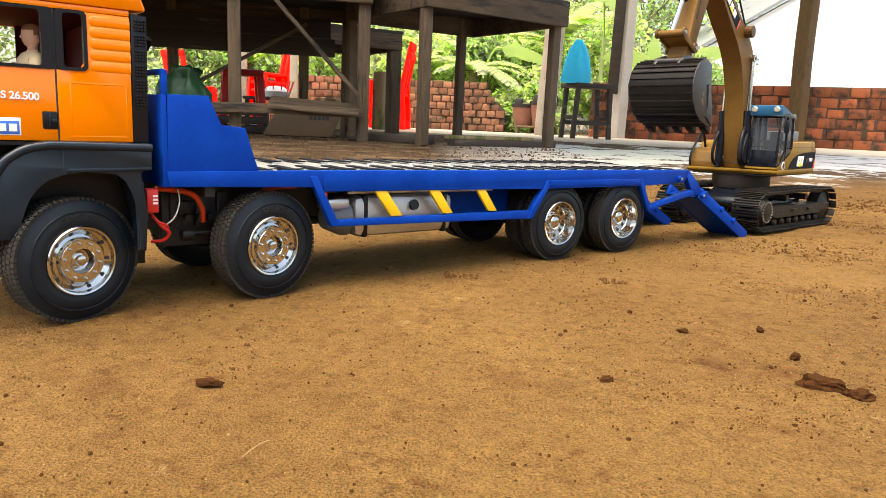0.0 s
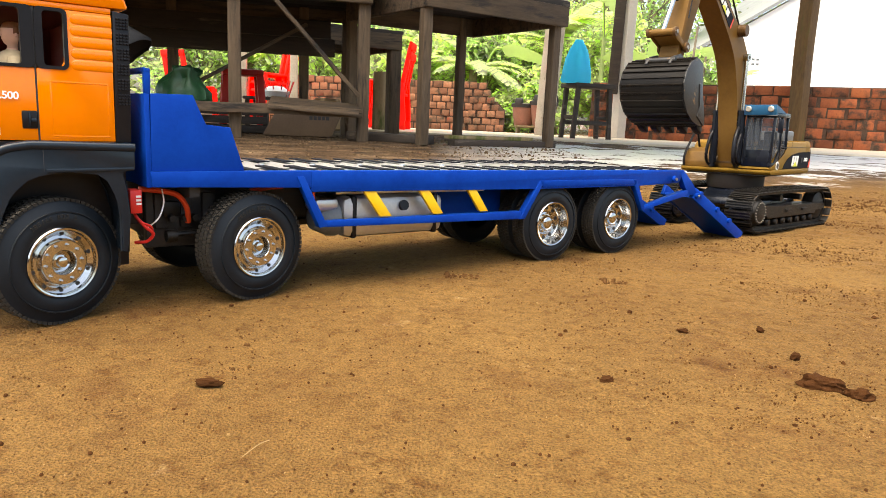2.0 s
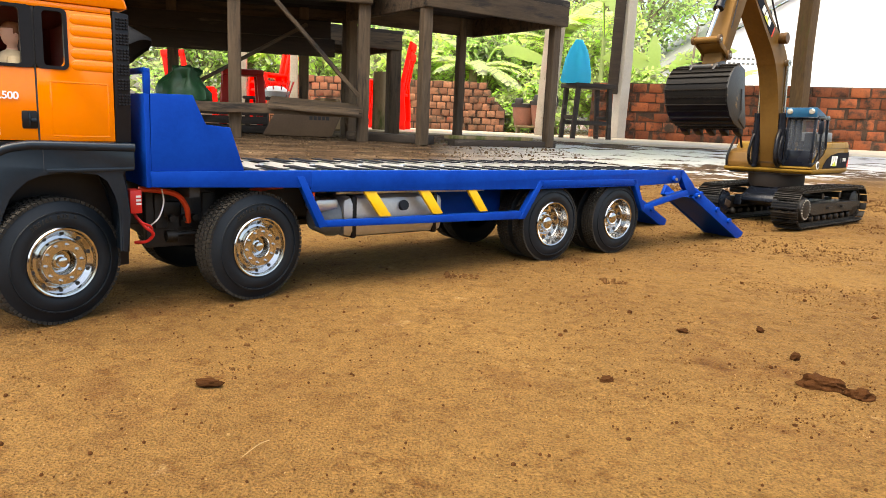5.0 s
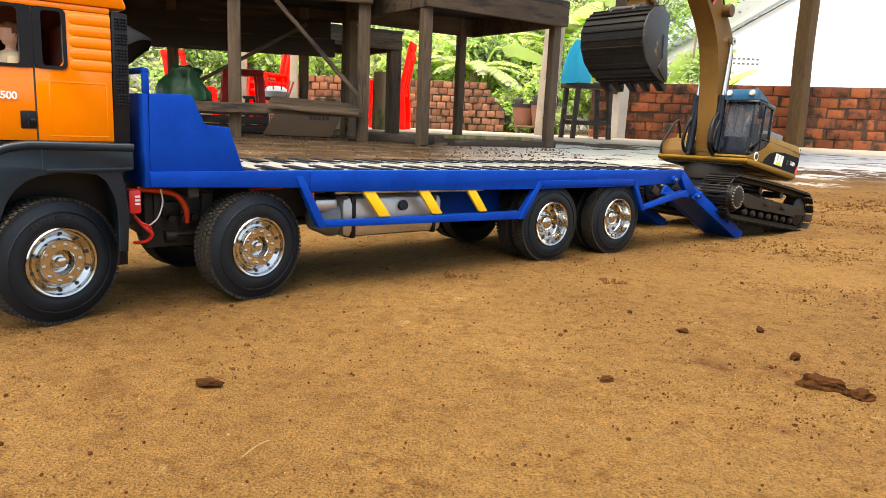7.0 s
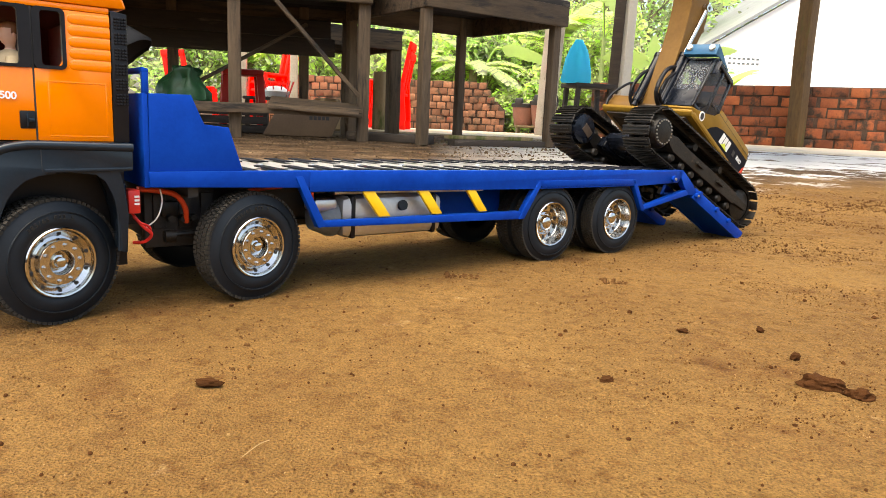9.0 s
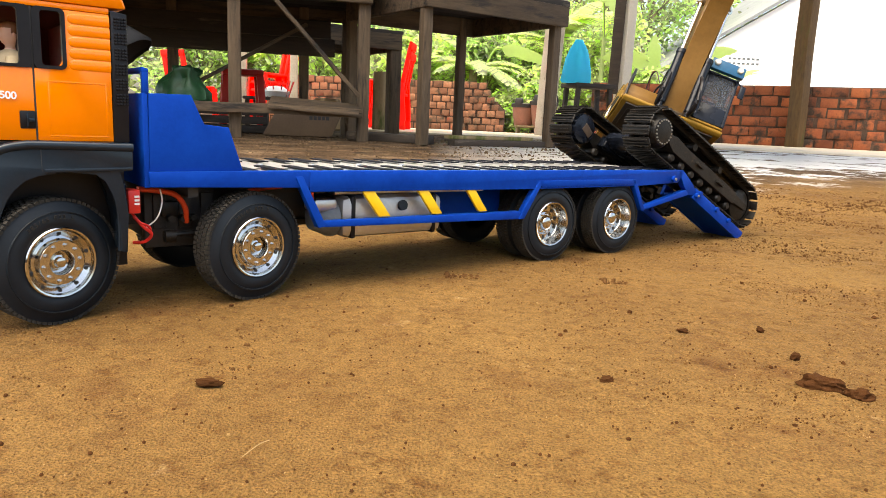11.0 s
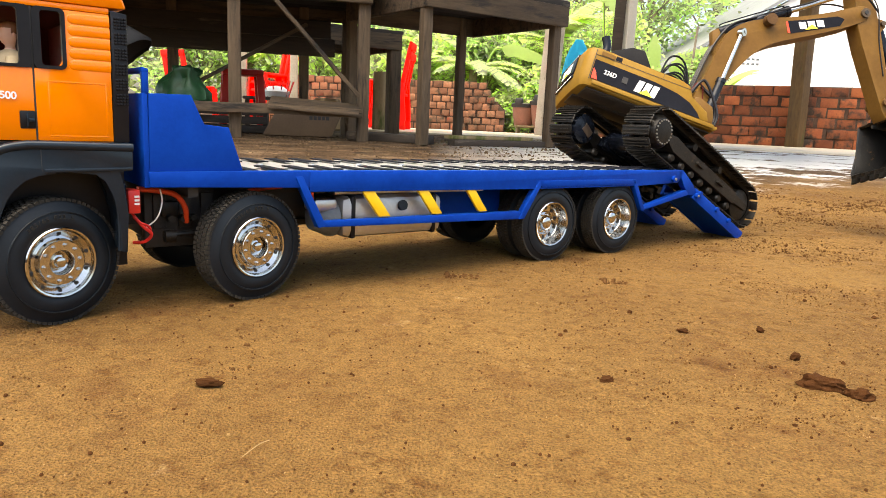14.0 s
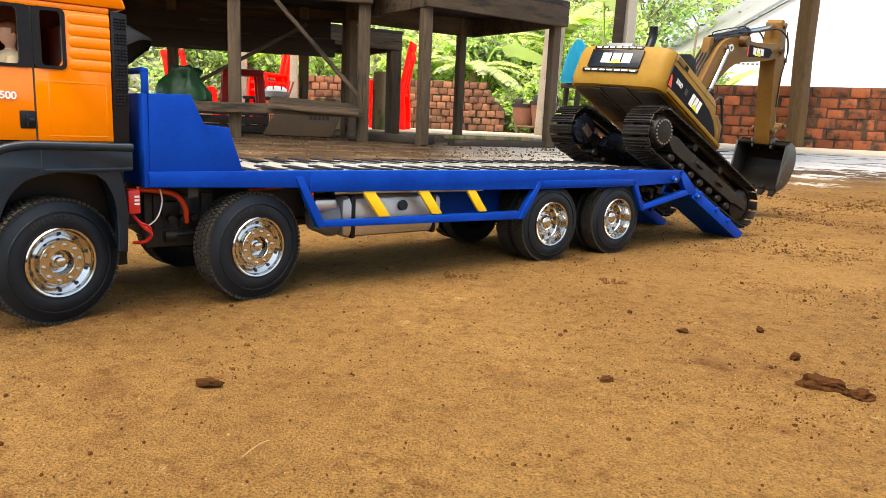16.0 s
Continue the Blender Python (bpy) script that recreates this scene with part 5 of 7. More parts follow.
    for y in (y0 + 0.006, y1 - 0.006):
        bm = shape(lathe, [(0, 0.0), (0.0036, 0.0), (0.0046, 0.0012), (0.0046, 0.0045), (0, 0.0045)], 16, Matrix.Translation((0.0625, y, 0.1880)) @ pose(0, 0, 0, 0, 0, 90))
        part("work_lamp", bm, LAMP, vs, "small round work lamp")
    bm = bmesh.new()
    rod(bm, (0.044, y1 + 0.001, 0.178), (0.052, y1 + 0.007, 0.170), 0.0010, 8)
    box(bm, 0.050, 0.052, y1 + 0.004, y1 + 0.012, 0.152, 0.172, 0.0008)
    part("mirror", bm, CABBLACK, upper, "black side mirror")


cab_box()

# boom in its own frame: x along the chord from foot to tip, z up
LOWER = [(-0.006, -0.010), (0.030, 0.002), (0.070, 0.019), (0.105, 0.031), (0.145, 0.038), (0.180, 0.034), (0.230, 0.016), (0.290, -0.004), (0.322, -0.010)]
UPPERC = [(0.331, 0.000), (0.326, 0.012), (0.280, 0.028), (0.235, 0.047), (0.195, 0.068), (0.165, 0.081), (0.140, 0.086), (0.115, 0.081), (0.080, 0.060), (0.040, 0.036), (0.005, 0.014), (-0.008, 0.004)]


def rounded(line, steps=3):
    """The same line with points added on a smooth curve through its own."""
    out = []
    for i in range(len(line) - 1):
        p = [Vector(line[min(max(i + k, 0), len(line) - 1)]) for k in (-1, 0, 1, 2)]
        for j in range(steps):
            t = j / steps
            out.append(tuple(0.5 * (2 * p[1] + (p[2] - p[0]) * t + (2 * p[0] - 5 * p[1] + 4 * p[2] - p[3]) * t ** 2 + (3 * p[1] - p[0] - 3 * p[2] + p[3]) * t ** 3)))
    return out + [line[-1]]


boom = part("boom", shape(prism, rounded(LOWER) + rounded(UPPERC), -0.0150, 0.0150, 0.0016), BRONZE, digger, "bent bronze-yellow boom")


def boom_fittings():
    bm = bmesh.new()
    rod(bm, (0.1402, -0.0215, 0.0737), (0.1402, 0.0215, 0.0737), 0.0055, 18)
    rod(bm, (0.1402, -0.0225, 0.0737), (0.1402, 0.0225, 0.0737), 0.0030, 12)
    part("boom_pin", bm, PINSTEEL, boom, "worn brown pivot pin")
    part("boom_pin", shape(rod, (0, -0.020, 0), (0, 0.020, 0), 0.0080, 18), PINSTEEL, boom)
    part("boom_pin", shape(rod, (0.3225, -0.019, 0), (0.3225, 0.019, 0), 0.0070, 18), PINSTEEL, boom)
    for s in (1, -1):
        for x, z, r in ((0.1402, 0.0737, 0.0027), (0.3225, 0.0, 0.0034)):
            y = 0.0226 if z else 0.0191
            part("pin_bolt", shape(rod, (x, s * y, z), (x, s * (y + 0.0012), z), r, 6), DARK, boom)
    for s in (1, -1):
        bm = bmesh.new()
        rod(bm, (0.186, s * 0.0145, 0.067), (0.186, s * 0.0275, 0.067), 0.0082, 20)
        for k in range(4):
            rod(bm, (0.186, s * (0.0165 + 0.003 * k), 0.067), (0.186, s * (0.0178 + 0.003 * k), 0.067), 0.0088, 20)
        part("lamp_housing", bm, BOSS, boom, "ribbed brown lamp housing on the boom")
    bm = bmesh.new()
    prism(bm, [(0.090, 0.062), (0.128, 0.082), (0.122, 0.098), (0.112, 0.100)], -0.006, 0.006, 0.001)
    part("bracket", bm, BRONZE, boom, "bronze boom brackets")
    for s in (1, -1):
        a, b = sorted((s * 0.0151, s * 0.0155))
        d = part("boom_decal", shape(prism, [(0.206, 0.034), (0.278, 0.004), (0.290, 0.009), (0.283, 0.018), (0.236, 0.040), (0.213, 0.052)], a, b), DECAL, boom,
                 "black boom panel with a white mark")
        a, b = sorted((s * 0.0155, s * 0.0159))
        bm = bmesh.new()
        for k in range(3):
            x = 0.222 + 0.0125 * k
            z = 0.0360 - 0.0058 * k
            prism(bm, [(x, z - 0.004), (x + 0.0095, z - 0.0092), (x + 0.0130, z + 0.0010), (x + 0.0035, z + 0.0062)], a, b)
        part("white_mark", bm, WHITE, d)
        a, b = sorted((s * 0.0159, s * 0.0163))
        part("red_mark", shape(prism, [(0.2025, 0.0370), (0.2058, 0.0348), (0.2120, 0.0515), (0.2095, 0.0530)], *sorted((s * 0.0151, s * 0.0155))), REDPRINT, d)
        part("lime_mark", shape(prism, [(0.228, 0.0270), (0.246, 0.0185), (0.241, 0.0290)], a, b), LIME, d)
    for k in range(4):
        y = -0.008 + 0.0053 * k
        bm = shape(tube, [(0.010, y, 0.022), (0.050, y, 0.050), (0.100, y, 0.080), (0.140, y, 0.092), (0.180, y, 0.082)], 0.0015, 7)
        part("hose", bm, BLACK, boom, "black boom hose")
    for s in (1, -1):
        bm = shape(tube, [(0.190, s * 0.010, 0.080), (0.250, s * 0.014, 0.060), (0.300, s * 0.019, 0.046), (0.332, s * 0.021, 0.020), (0.338, s * 0.020, -0.010)], 0.0014, 7)
        part("hose", bm, BLACK, boom, "black boom hose")


boom_fittings()
for ob in [boom, *boom.children_recursive]:
    ob.data.transform(Matrix.Diagonal((1.05, 1, 1, 1)))

stick = part("stick", shape(prism, [(-0.052, 0.004), (-0.044, 0.016), (-0.006, 0.022), (0.030, 0.0200), (0.158, 0.0085), (0.168, 0.0020), (0.166, -0.0070), (0.150, -0.0095),
                                    (0.050, -0.0150), (0.004, -0.0150), (-0.020, -0.008), (-0.048, -0.006)], -0.0135, 0.0135, 0.0014), BRONZE, digger,
             "tapered bronze-yellow stick")
for x, z, w, r in ((-0.0411, 0.0074, 0.0170, 0.0050), (0.1408, -0.0013, 0.0195, 0.0044), (STICK, 0.0, 0.0205, 0.0046), (0.020, 0.0275, 0.0150, 0.0040)):
    part("stick_pin", shape(rod, (x, -w, z), (x, w, z), r, 14), PINSTEEL, stick)
bm = bmesh.new()
prism(bm, [(0.008, 0.018), (0.036, 0.016), (0.026, 0.032), (0.015, 0.032)], -0.011, 0.011, 0.001)
part("cylinder_lug", bm, BRONZE, stick)
bm = bmesh.new()
for s in (1, -1):
    tube(bm, [(-0.03, s * 0.016, 0.016), (0.0, s * 0.019, 0.020), (0.05, s * 0.0145, 0.012), (0.10, s * 0.0140, 0.006)], 0.0010, 6)
part("hose", bm, BLACK, stick)
# bucket linkage, fixed on the stick
bm = bmesh.new()
for s in (1, -1):
    a, b = sorted((s * 0.0145, s * 0.0180))
    prism(bm, [(0.1370, -0.0030), (0.1440, -0.0050), (0.1440, 0.0380), (0.1400, 0.0430), (0.1340, 0.0400)], a, b, 0.0008)
rod(bm, (0.1385, -0.0190, 0.0379), (0.1385, 0.0190, 0.0379), 0.0045, 14)
prism(bm, [(0.1365, 0.0060), (0.1425, 0.0060), (0.1425, 0.0330), (0.1365, 0.0330)], -0.0145, 0.0145, 0.0008)
link = part("bucket_link", bm, BRONZE, stick, "bronze bucket link arms")
for s in (1, -1):
    for x, z, r in ((0.1405, -0.0015, 0.0068), (0.1385, 0.0379, 0.0062)):
        part("link_boss", shape(rod, (x, s * 0.0172, z), (x, s * 0.0208, z), r, 18), BOSS, link, "round brown pivot boss")
        part("boss_bolt", shape(rod, (x, s * 0.0206, z), (x, s * 0.0220, z), r * 0.45, 6), BOLT, link)
bm = bmesh.new()
rod(bm, (0.020, 0, 0.0275), (0.080, 0, 0.0320), 0.0066, 16)
rod(bm, (0.079, 0, 0.0319), (0.084, 0, 0.0323), 0.0074, 16)
part("cylinder_barrel", bm, CABBLACK, stick, "black bucket cylinder")
bm = shape(rod, (0.084, 0, 0.0323), (0.1385, 0, 0.0379), 0.0034, 14)
part("cylinder_rod", bm, CHROME, stick, "chromed cylinder rod")

# bucket: x from the hinge to the teeth, z to its back
BW = 0.0460
SHELL = [(0.004, -0.006), (-0.004, 0.012), (0.000, 0.030), (0.010, 0.043), (0.026, 0.051), (0.046, 0.050), (0.064, 0.040), (0.077, 0.024), (0.085, 0.006), (0.088, -0.008)]


def bucket_parts():
    bm = bmesh.new()
    inner = [(0.007, -0.004), (0.000, 0.0125), (0.004, 0.028), (0.013, 0.0395), (0.027, 0.047), (0.045, 0.046), (0.0615, 0.037), (0.0735, 0.022), (0.081, 0.005), (0.0845, -0.008)]
    prism(bm, SHELL + inner[::-1], -BW, BW, 0.0)
    bk = part("bucket", bm, BUCKET, digger, "worn muddy steel bucket", 30)
    bm = bmesh.new()
    for i in range(15):
        t = 0.9 + i * 0.53
        k = int(t)
        a, b = Vector((*SHELL[k],)), Vector((*SHELL[min(k + 1, 9)],))
        p = a.lerp(b, t - k)
        d = (b - a).normalized()
        n = Vector((d.y, -d.x)) * -1
        q = [p - d * 0.0012, p + d * 0.0012, p + d * 0.0008 + n * 0.0020, p - d * 0.0008 + n * 0.0020]
        prism(bm, [(v.x, v.y) for v in q], -BW + 0.001, BW - 0.001)
    part("wear_rib", bm, BUCKET, bk)
    for s in (1, -1):
        a, b = sorted((s * BW, s * (BW - 0.003)))
        bm = shape(prism, SHELL, a + (0.0008 if s > 0 else -0.0008), b + (0.0008 if s > 0 else -0.0008), 0.0005)
        part("side_plate", bm, BUCKSIDE, bk, "grey bucket cheek with scratches")
        a, b = sorted((s * (BW + 0.0008), s * (BW + 0.0022)))
        bm = shape(prism, [(0.072, 0.012), (0.088, -0.010), (0.080, -0.012), (0.030, -0.002), (0.030, 0.006), (0.060, 0.004)], a, b, 0.0004)
        part("side_cutter", bm, BUCKSIDE, bk)
    for i in range(5):
        y = -BW + 0.006 + i * (2 * BW - 0.012) / 4
        bm = bmesh.new()
        prism(bm, [(0.079, -0.004), (0.086, 0.005), (0.091, 0.001), (0.0985, -0.011), (0.0965, -0.0125), (0.088, -0.0105), (0.083, -0.012)], y - 0.0048, y + 0.0048, 0.0010)
        part("bucket_tooth", bm, BUCKET, bk)
    bm = bmesh.new()
    for s in (1, -1):
        a, b = sorted((s * 0.0190, s * 0.0150))
        prism(bm, [(0.012, -0.004), (-0.006, -0.006), (-0.010, 0.002), (-0.008, 0.022), (0.000, 0.034), (0.012, 0.030)], a, b, 0.0008)
    rod(bm, (-0.003, -0.0215, 0.0230), (-0.003, 0.0215, 0.0230), 0.0040, 14)
    rod(bm, (0, -0.0215, 0), (0, 0.0215, 0), 0.0040, 14)
    part("bucket_ear", bm, BUCKSIDE, bk, "steel bucket ears with pins")
    return bk


bucket = bucket_parts()


def cylinder(length, r, y, label):
    """A hydraulic barrel and its chromed rod, each along x from its own pin."""
    bm = bmesh.new()
    rod(bm, (-0.004, 0, 0), (0.006, 0, 0), r * 0.7, 12)
    rod(bm, (0.004, 0, 0), (length, 0, 0), r, 18)
    rod(bm, (length - 0.004, 0, 0), (length + 0.002, 0, 0), r * 1.15, 18)
    tube(bm, [(0.01, 0, r), (0.02, 0, r * 1.5), (length - 0.01, 0, r * 1.4), (length - 0.002, 0, r)], 0.0009, 6)
    b = part("cylinder_barrel", bm, CABBLACK, digger, "black " + label)
    bm = bmesh.new()
    rod(bm, (-0.004, 0, 0), (length * 1.05, 0, 0), r * 0.52, 14)
    lathe(bm, [(0, -0.004), (r * 0.95, -0.004), (r * 0.95, 0.004), (0, 0.004)], 14)
    d = part("cylinder_rod", bm, CHROME, digger, "chromed piston rod")
    return b, d


BOOM_CYL = [(s, *cylinder(0.085, 0.0062, s, "boom cylinder")) for s in (1, -1)]
STICK_CYL = cylinder(0.122, 0.0076, 0, "stick cylinder")


# ---- the shed: roof, posts, brick walls ----
# roof out of view; its edges are set by how much skylight they block
def roof():
    bm = bmesh.new()
    box(bm, -7.0, 3.6, 2.2, 7.4, 3.20, 3.25)
    for x in np.arange(-6.5, 3.6, 1.3):
        box(bm, x - 0.05, x + 0.05, 2.2, 7.4, 3.06, 3.20)
    ob = new("ceiling", finish(bm, "ceiling", ROOFIRON, 0))
    tagged(ob, "unseen corrugated iron shed roof on wooden rafters, sized to shade the tables", "roof", kind="structure")


roof()
# added wall out of view: holds back low sky light and its reflections
bm = shape(box, -9.0, 9.0, -7.25, -7.0, 0, 1.3)
tagged(new("wall_behind", finish(bm, "wall_behind", MORTAR, 0)), "unseen plain earth-coloured wall, added to dim light from behind the camera", "wall", kind="structure")


def brick_wall(name, x, y, turn, length, courses, ragged=0, label="", bh=0.088, bl=0.196, j=0.014, clay=None):
    """A mortar core and every brick of the front face."""
    m = pose(x, y, 0, 0, 0, turn)
    bm = bmesh.new()
    h = courses * (bh + j)
    if ragged:
        st = [(0, 0), (length, 0), (length, h * 0.45), (length - 0.12, h * 0.62), (length - 0.22, h * 0.62), (length - 0.34, h * 0.99), (0, h * 0.99)]
        prism(bm, st, 0.012, 0.12)
    else:
        box(bm, 0, length, 0.012, 0.12, 0, h)
    wall = new(name, finish(bm, name, MORTAR, 0))
    wall.matrix_basis = m
    tagged(wall, label, "brick wall", kind="structure")
    made = []
    for v in range(3):
        bm = bmesh.new()
        box(bm, 0, bl, 0, 0.10, 0, bh, 0.004)
        for q in bm.verts:
            q.co += Vector((noise.noise(q.co * 14 + Vector((v * 9, 0, 0))), noise.noise(q.co * 14 + Vector((0, v * 7, 3))), noise.noise(q.co * 14 + Vector((5, 0, v * 5))))) * 0.007
        made.append(finish(bm, "brick", clay or BRICK, 30))
    rng = random.Random(len(name) * 7 + courses)
    for c in range(courses):
        off = -bl * 0.5 if c % 2 else 0.0
        k = 0
        while off + k * (bl + j) < length:
            px = off + k * (bl + j)
            k += 1
            if px < -0.01 or px + bl > length - (ragged * max(0, (c - courses * 0.45)) * 0.085) + 0.02:
                continue
            under("brick", made[rng.randrange(3)], wall, pose(px + rng.uniform(-0.012, 0.008), rng.uniform(-0.010, 0.009), c * (bh + j) + j * 0.5 + rng.uniform(-0.004, 0.004),
                                                              rng.uniform(-1.4, 1.4), rng.uniform(-1.1, 1.1), rng.uniform(-1.2, 1.2)) @ Matrix.Diagonal((rng.uniform(0.84, 1.05), 1, rng.uniform(0.9, 1.06), 1)))
    return wall


brick_wall("wall_right", 1.72, 8.72, -23.0, 4.6, 6, label="low red brick wall with dark damp stains", bh=0.099, bl=0.178, j=0.012)
brick_wall("wall_back", -3.2, 10.2, 0.0, 4.0, 7, 1, label="low broken brick wall in old mortar", bl=0.118, bh=0.087, j=0.011, clay=BRICK2)


def post(name, x, y, w, h, lean, material, label, turn=0.0, category="post"):
    bm = bmesh.new()
    box(bm, -w / 2, w / 2, -w / 2, w / 2, 0, h, w * 0.06)
    bmesh.ops.subdivide_edges(bm, edges=[e for e in bm.edges if abs(e.verts[0].co.z - e.verts[1].co.z) > h * 0.5], cuts=9)
    for v in bm.verts:
        n = noise.noise_vector(Vector((0, 0, v.co.z * 1.7)) + Vector((x, y, 0)))
        v.co += Vector((n.x, n.y, 0)) * w * 0.06
    ob = new(name, finish(bm, name, material, 50))
    ob.matrix_basis = pose(x, y, 0, 0, lean, turn)
    return tagged(ob, label, category)


post("shed_post", 2.00, 8.42, 0.13, 3.0, 0.8, CONCRETE, "weathered concrete shed post with a dark wooden face", 30)
bm = shape(box, -0.105, 0.015, -0.012, 0.012, 0.52, 3.0, 0.004)
pb = new("post_board", finish(bm, "post_board", DARKWOOD))
pb.matrix_basis = pose(1.925, 8.36, 0, 0, 0.8, -26)
tagged(pb, "dark stained board nailed to the shed post", "board")
post("shed_post", 3.75, 7.70, 0.142, 3.0, -2.2, MOSSPOST, "thick brown timber shed post streaked with green moss", 34)
post("shed_post", 1.08, 8.05, 0.165, 3.0, 2.6, TANPOST, "tan concrete shed post, leaning a little", 20)


# ---- work tables ----
def table(x, y, turn, length, depth, height, top, label, material, leg=0.075, extra=(), apron=0.12, back=True, inset=0.0):
    t = tagged(new("work_table"), label, "table")
    t.matrix_basis = pose(x, y, 0, 0, 0, turn)
    k = 7
    for i in range(k):
        d = depth / k
        bm = shape(box, -0.06, length + 0.06, i * d + 0.004 - 0.03, (i + 1) * d - 0.03, height - top, height, 0.004)
        part("top_plank", bm, DARKWOOD, t, "smoke-darkened plank")
    for a, b in (((-0.04, length + 0.04), (-0.045, -0.010)), ((-0.04, length + 0.04), (depth - 0.05, depth - 0.015))):
        bm = shape(box, *a, *b, height - top - (apron if back or b[0] < 0 else 0.085), height - top, 0.005)
        part("apron", bm, material, t, "weathered plank apron")
    for xx in (-0.04, length + 0.005):
        bm = shape(box, xx, xx + 0.035, -0.010, depth - 0.05, height - top - apron, height - top, 0.005)
        part("apron", bm, material, t)
    for i, (xx, yy) in enumerate(((0.0, 0.0), (length, 0.0), (0.0, depth - 0.06), (length - inset, depth - 0.06), *extra)):
        bm = bmesh.new()
        box(bm, xx - leg / 2, xx + leg / 2, yy - leg / 2 + 0.03, yy + leg / 2 + 0.03, 0.0, height - top, 0.005)
        part("leg", bm, WOODZ if material == WOOD else material, t, "square timber leg")
    return t


table(-0.13, 3.99, 34.8, 0.96, 0.95, 0.90, 0.035, "dark weathered timber table with plank apron", WOOD, 0.056, inset=0.08)
tb = table(-2.9, 3.62, 13.0, 2.46, 1.25, 0.93, 0.035, "rough grey timber workbench with cross braces", WOOD, 0.068, ((1.74, 0.0), (2.15, 1.16), (1.25, 1.16)), back=False)
table(-2.42, 5.12, 29.0, 2.22, 0.80, 0.87, 0.03, "long dark timber bench behind the others", WOOD, 0.10, (), 0.13)


for i in range(2):
    part("back_board", shape(box, 0.30 + 0.04 * i, 2.37 - 0.03 * i, 1.150, 1.172, 0.558 + 0.13 * i, 0.684 + 0.125 * i, 0.004), DARKWOOD, tb, "smoke-dark board across the back of the bench")


def plank(name, p0, p1, w, th, material, label, category="plank", roll=0.0):
    p0, p1 = Vector(p0), Vector(p1)
    L = (p1 - p0).length
    bm = bmesh.new()
    box(bm, 0, L, -w / 2, w / 2, -th / 2, th / 2, min(w, th) * 0.12)
    bmesh.ops.subdivide_edges(bm, edges=[e for e in bm.edges if abs(e.verts[0].co.x - e.verts[1].co.x) > L * 0.5], cuts=7)
    for v in bm.verts:
        v.co.z += th * 0.12 * noise.noise(Vector((v.co.x * 3 + p0.x * 5, v.co.y, 1)))
        v.co.y += w * 0.05 * noise.noise(Vector((v.co.x * 4, p0.y, 7)))
    ob = new(name, finish(bm, name, material, 40))
    ob.matrix_basis = Matrix.Translation(p0) @ (p1 - p0).to_track_quat("X", "Z").to_matrix().to_4x4() @ pose(0, 0, 0, roll)
    return tagged(ob, label, category)


plank("cross_brace", (-1.10, 3.90, 0.90), (-0.52, 4.10, 0.26), 0.028, 0.022, WOOD, "thin diagonal timber brace of the workbench", "brace")
plank("cross_brace", (-0.95, 4.75, 0.72), (-1.62, 4.35, 0.26), 0.03, 0.022, WOOD, "thin diagonal timber brace of the workbench", "brace")
plank("shelf_rail", (-1.75, 3.84, 0.168), (-0.50, 4.12, 0.165), 0.03, 0.055, WOOD, "rough rail nailed low between the bench legs", "rail")
plank("shelf_board", (-1.02, 4.05, 0.205), (-0.52, 4.12, 0.180), 0.20, 0.012, WOOD, "split loose board lying on the low rail", "board", 18)
plank("ground_beam", (-0.62, 4.50, 0.025), (-0.10, 4.20, 0.025), 0.08, 0.05, DARKWOOD, "dark timber lying on the floor under the table", "beam")
plank("ground_beam", (0.02, 4.20, 0.018), (0.68, 4.62, 0.018), 0.08, 0.036, DARKWOOD, "dark timber lying on the floor under the table", "beam")
plank("loose_plank", (0.0, 4.26, 0.048), (0.52, 4.58, 0.048), 0.09, 0.022, PALEWOOD, "pale plank lying on the dark timber", "plank")


def stool():
    s = tagged(new("stool"), "dark wooden stool with splayed legs and low rungs", "stool")
    s.matrix_basis = pose(1.40, 7.30, 0, 0, 0, 18)
    s.scale = (0.95, 1.0, 1.09)
    part("seat", shape(box, -0.235, 0.235, -0.17, 0.17, 0.475, 0.515, 0.008), DARKWOOD, s)
    for a in (-1, 1):
        for b in (-1, 1):
            bm = bmesh.new()
            prism(bm, [(a * 0.215 - 0.022, 0), (a * 0.215 + 0.022, 0), (a * 0.185 + 0.022, 0.476), (a * 0.185 - 0.022, 0.476)], b * 0.125 - 0.02, b * 0.125 + 0.02, 0.003)
            part("leg", bm, DARKWOOD, s)
    for b in (-1, 1):
        part("rung", shape(box, -0.195, 0.195, b * 0.125 - 0.012, b * 0.125 + 0.012, 0.14, 0.18, 0.003), DARKWOOD, s)
    for a in (-1, 1):
        part("rung", shape(box, a * 0.2 - 0.012, a * 0.2 + 0.012, -0.11, 0.11, 0.19, 0.225, 0.003), DARKWOOD, s)


stool()


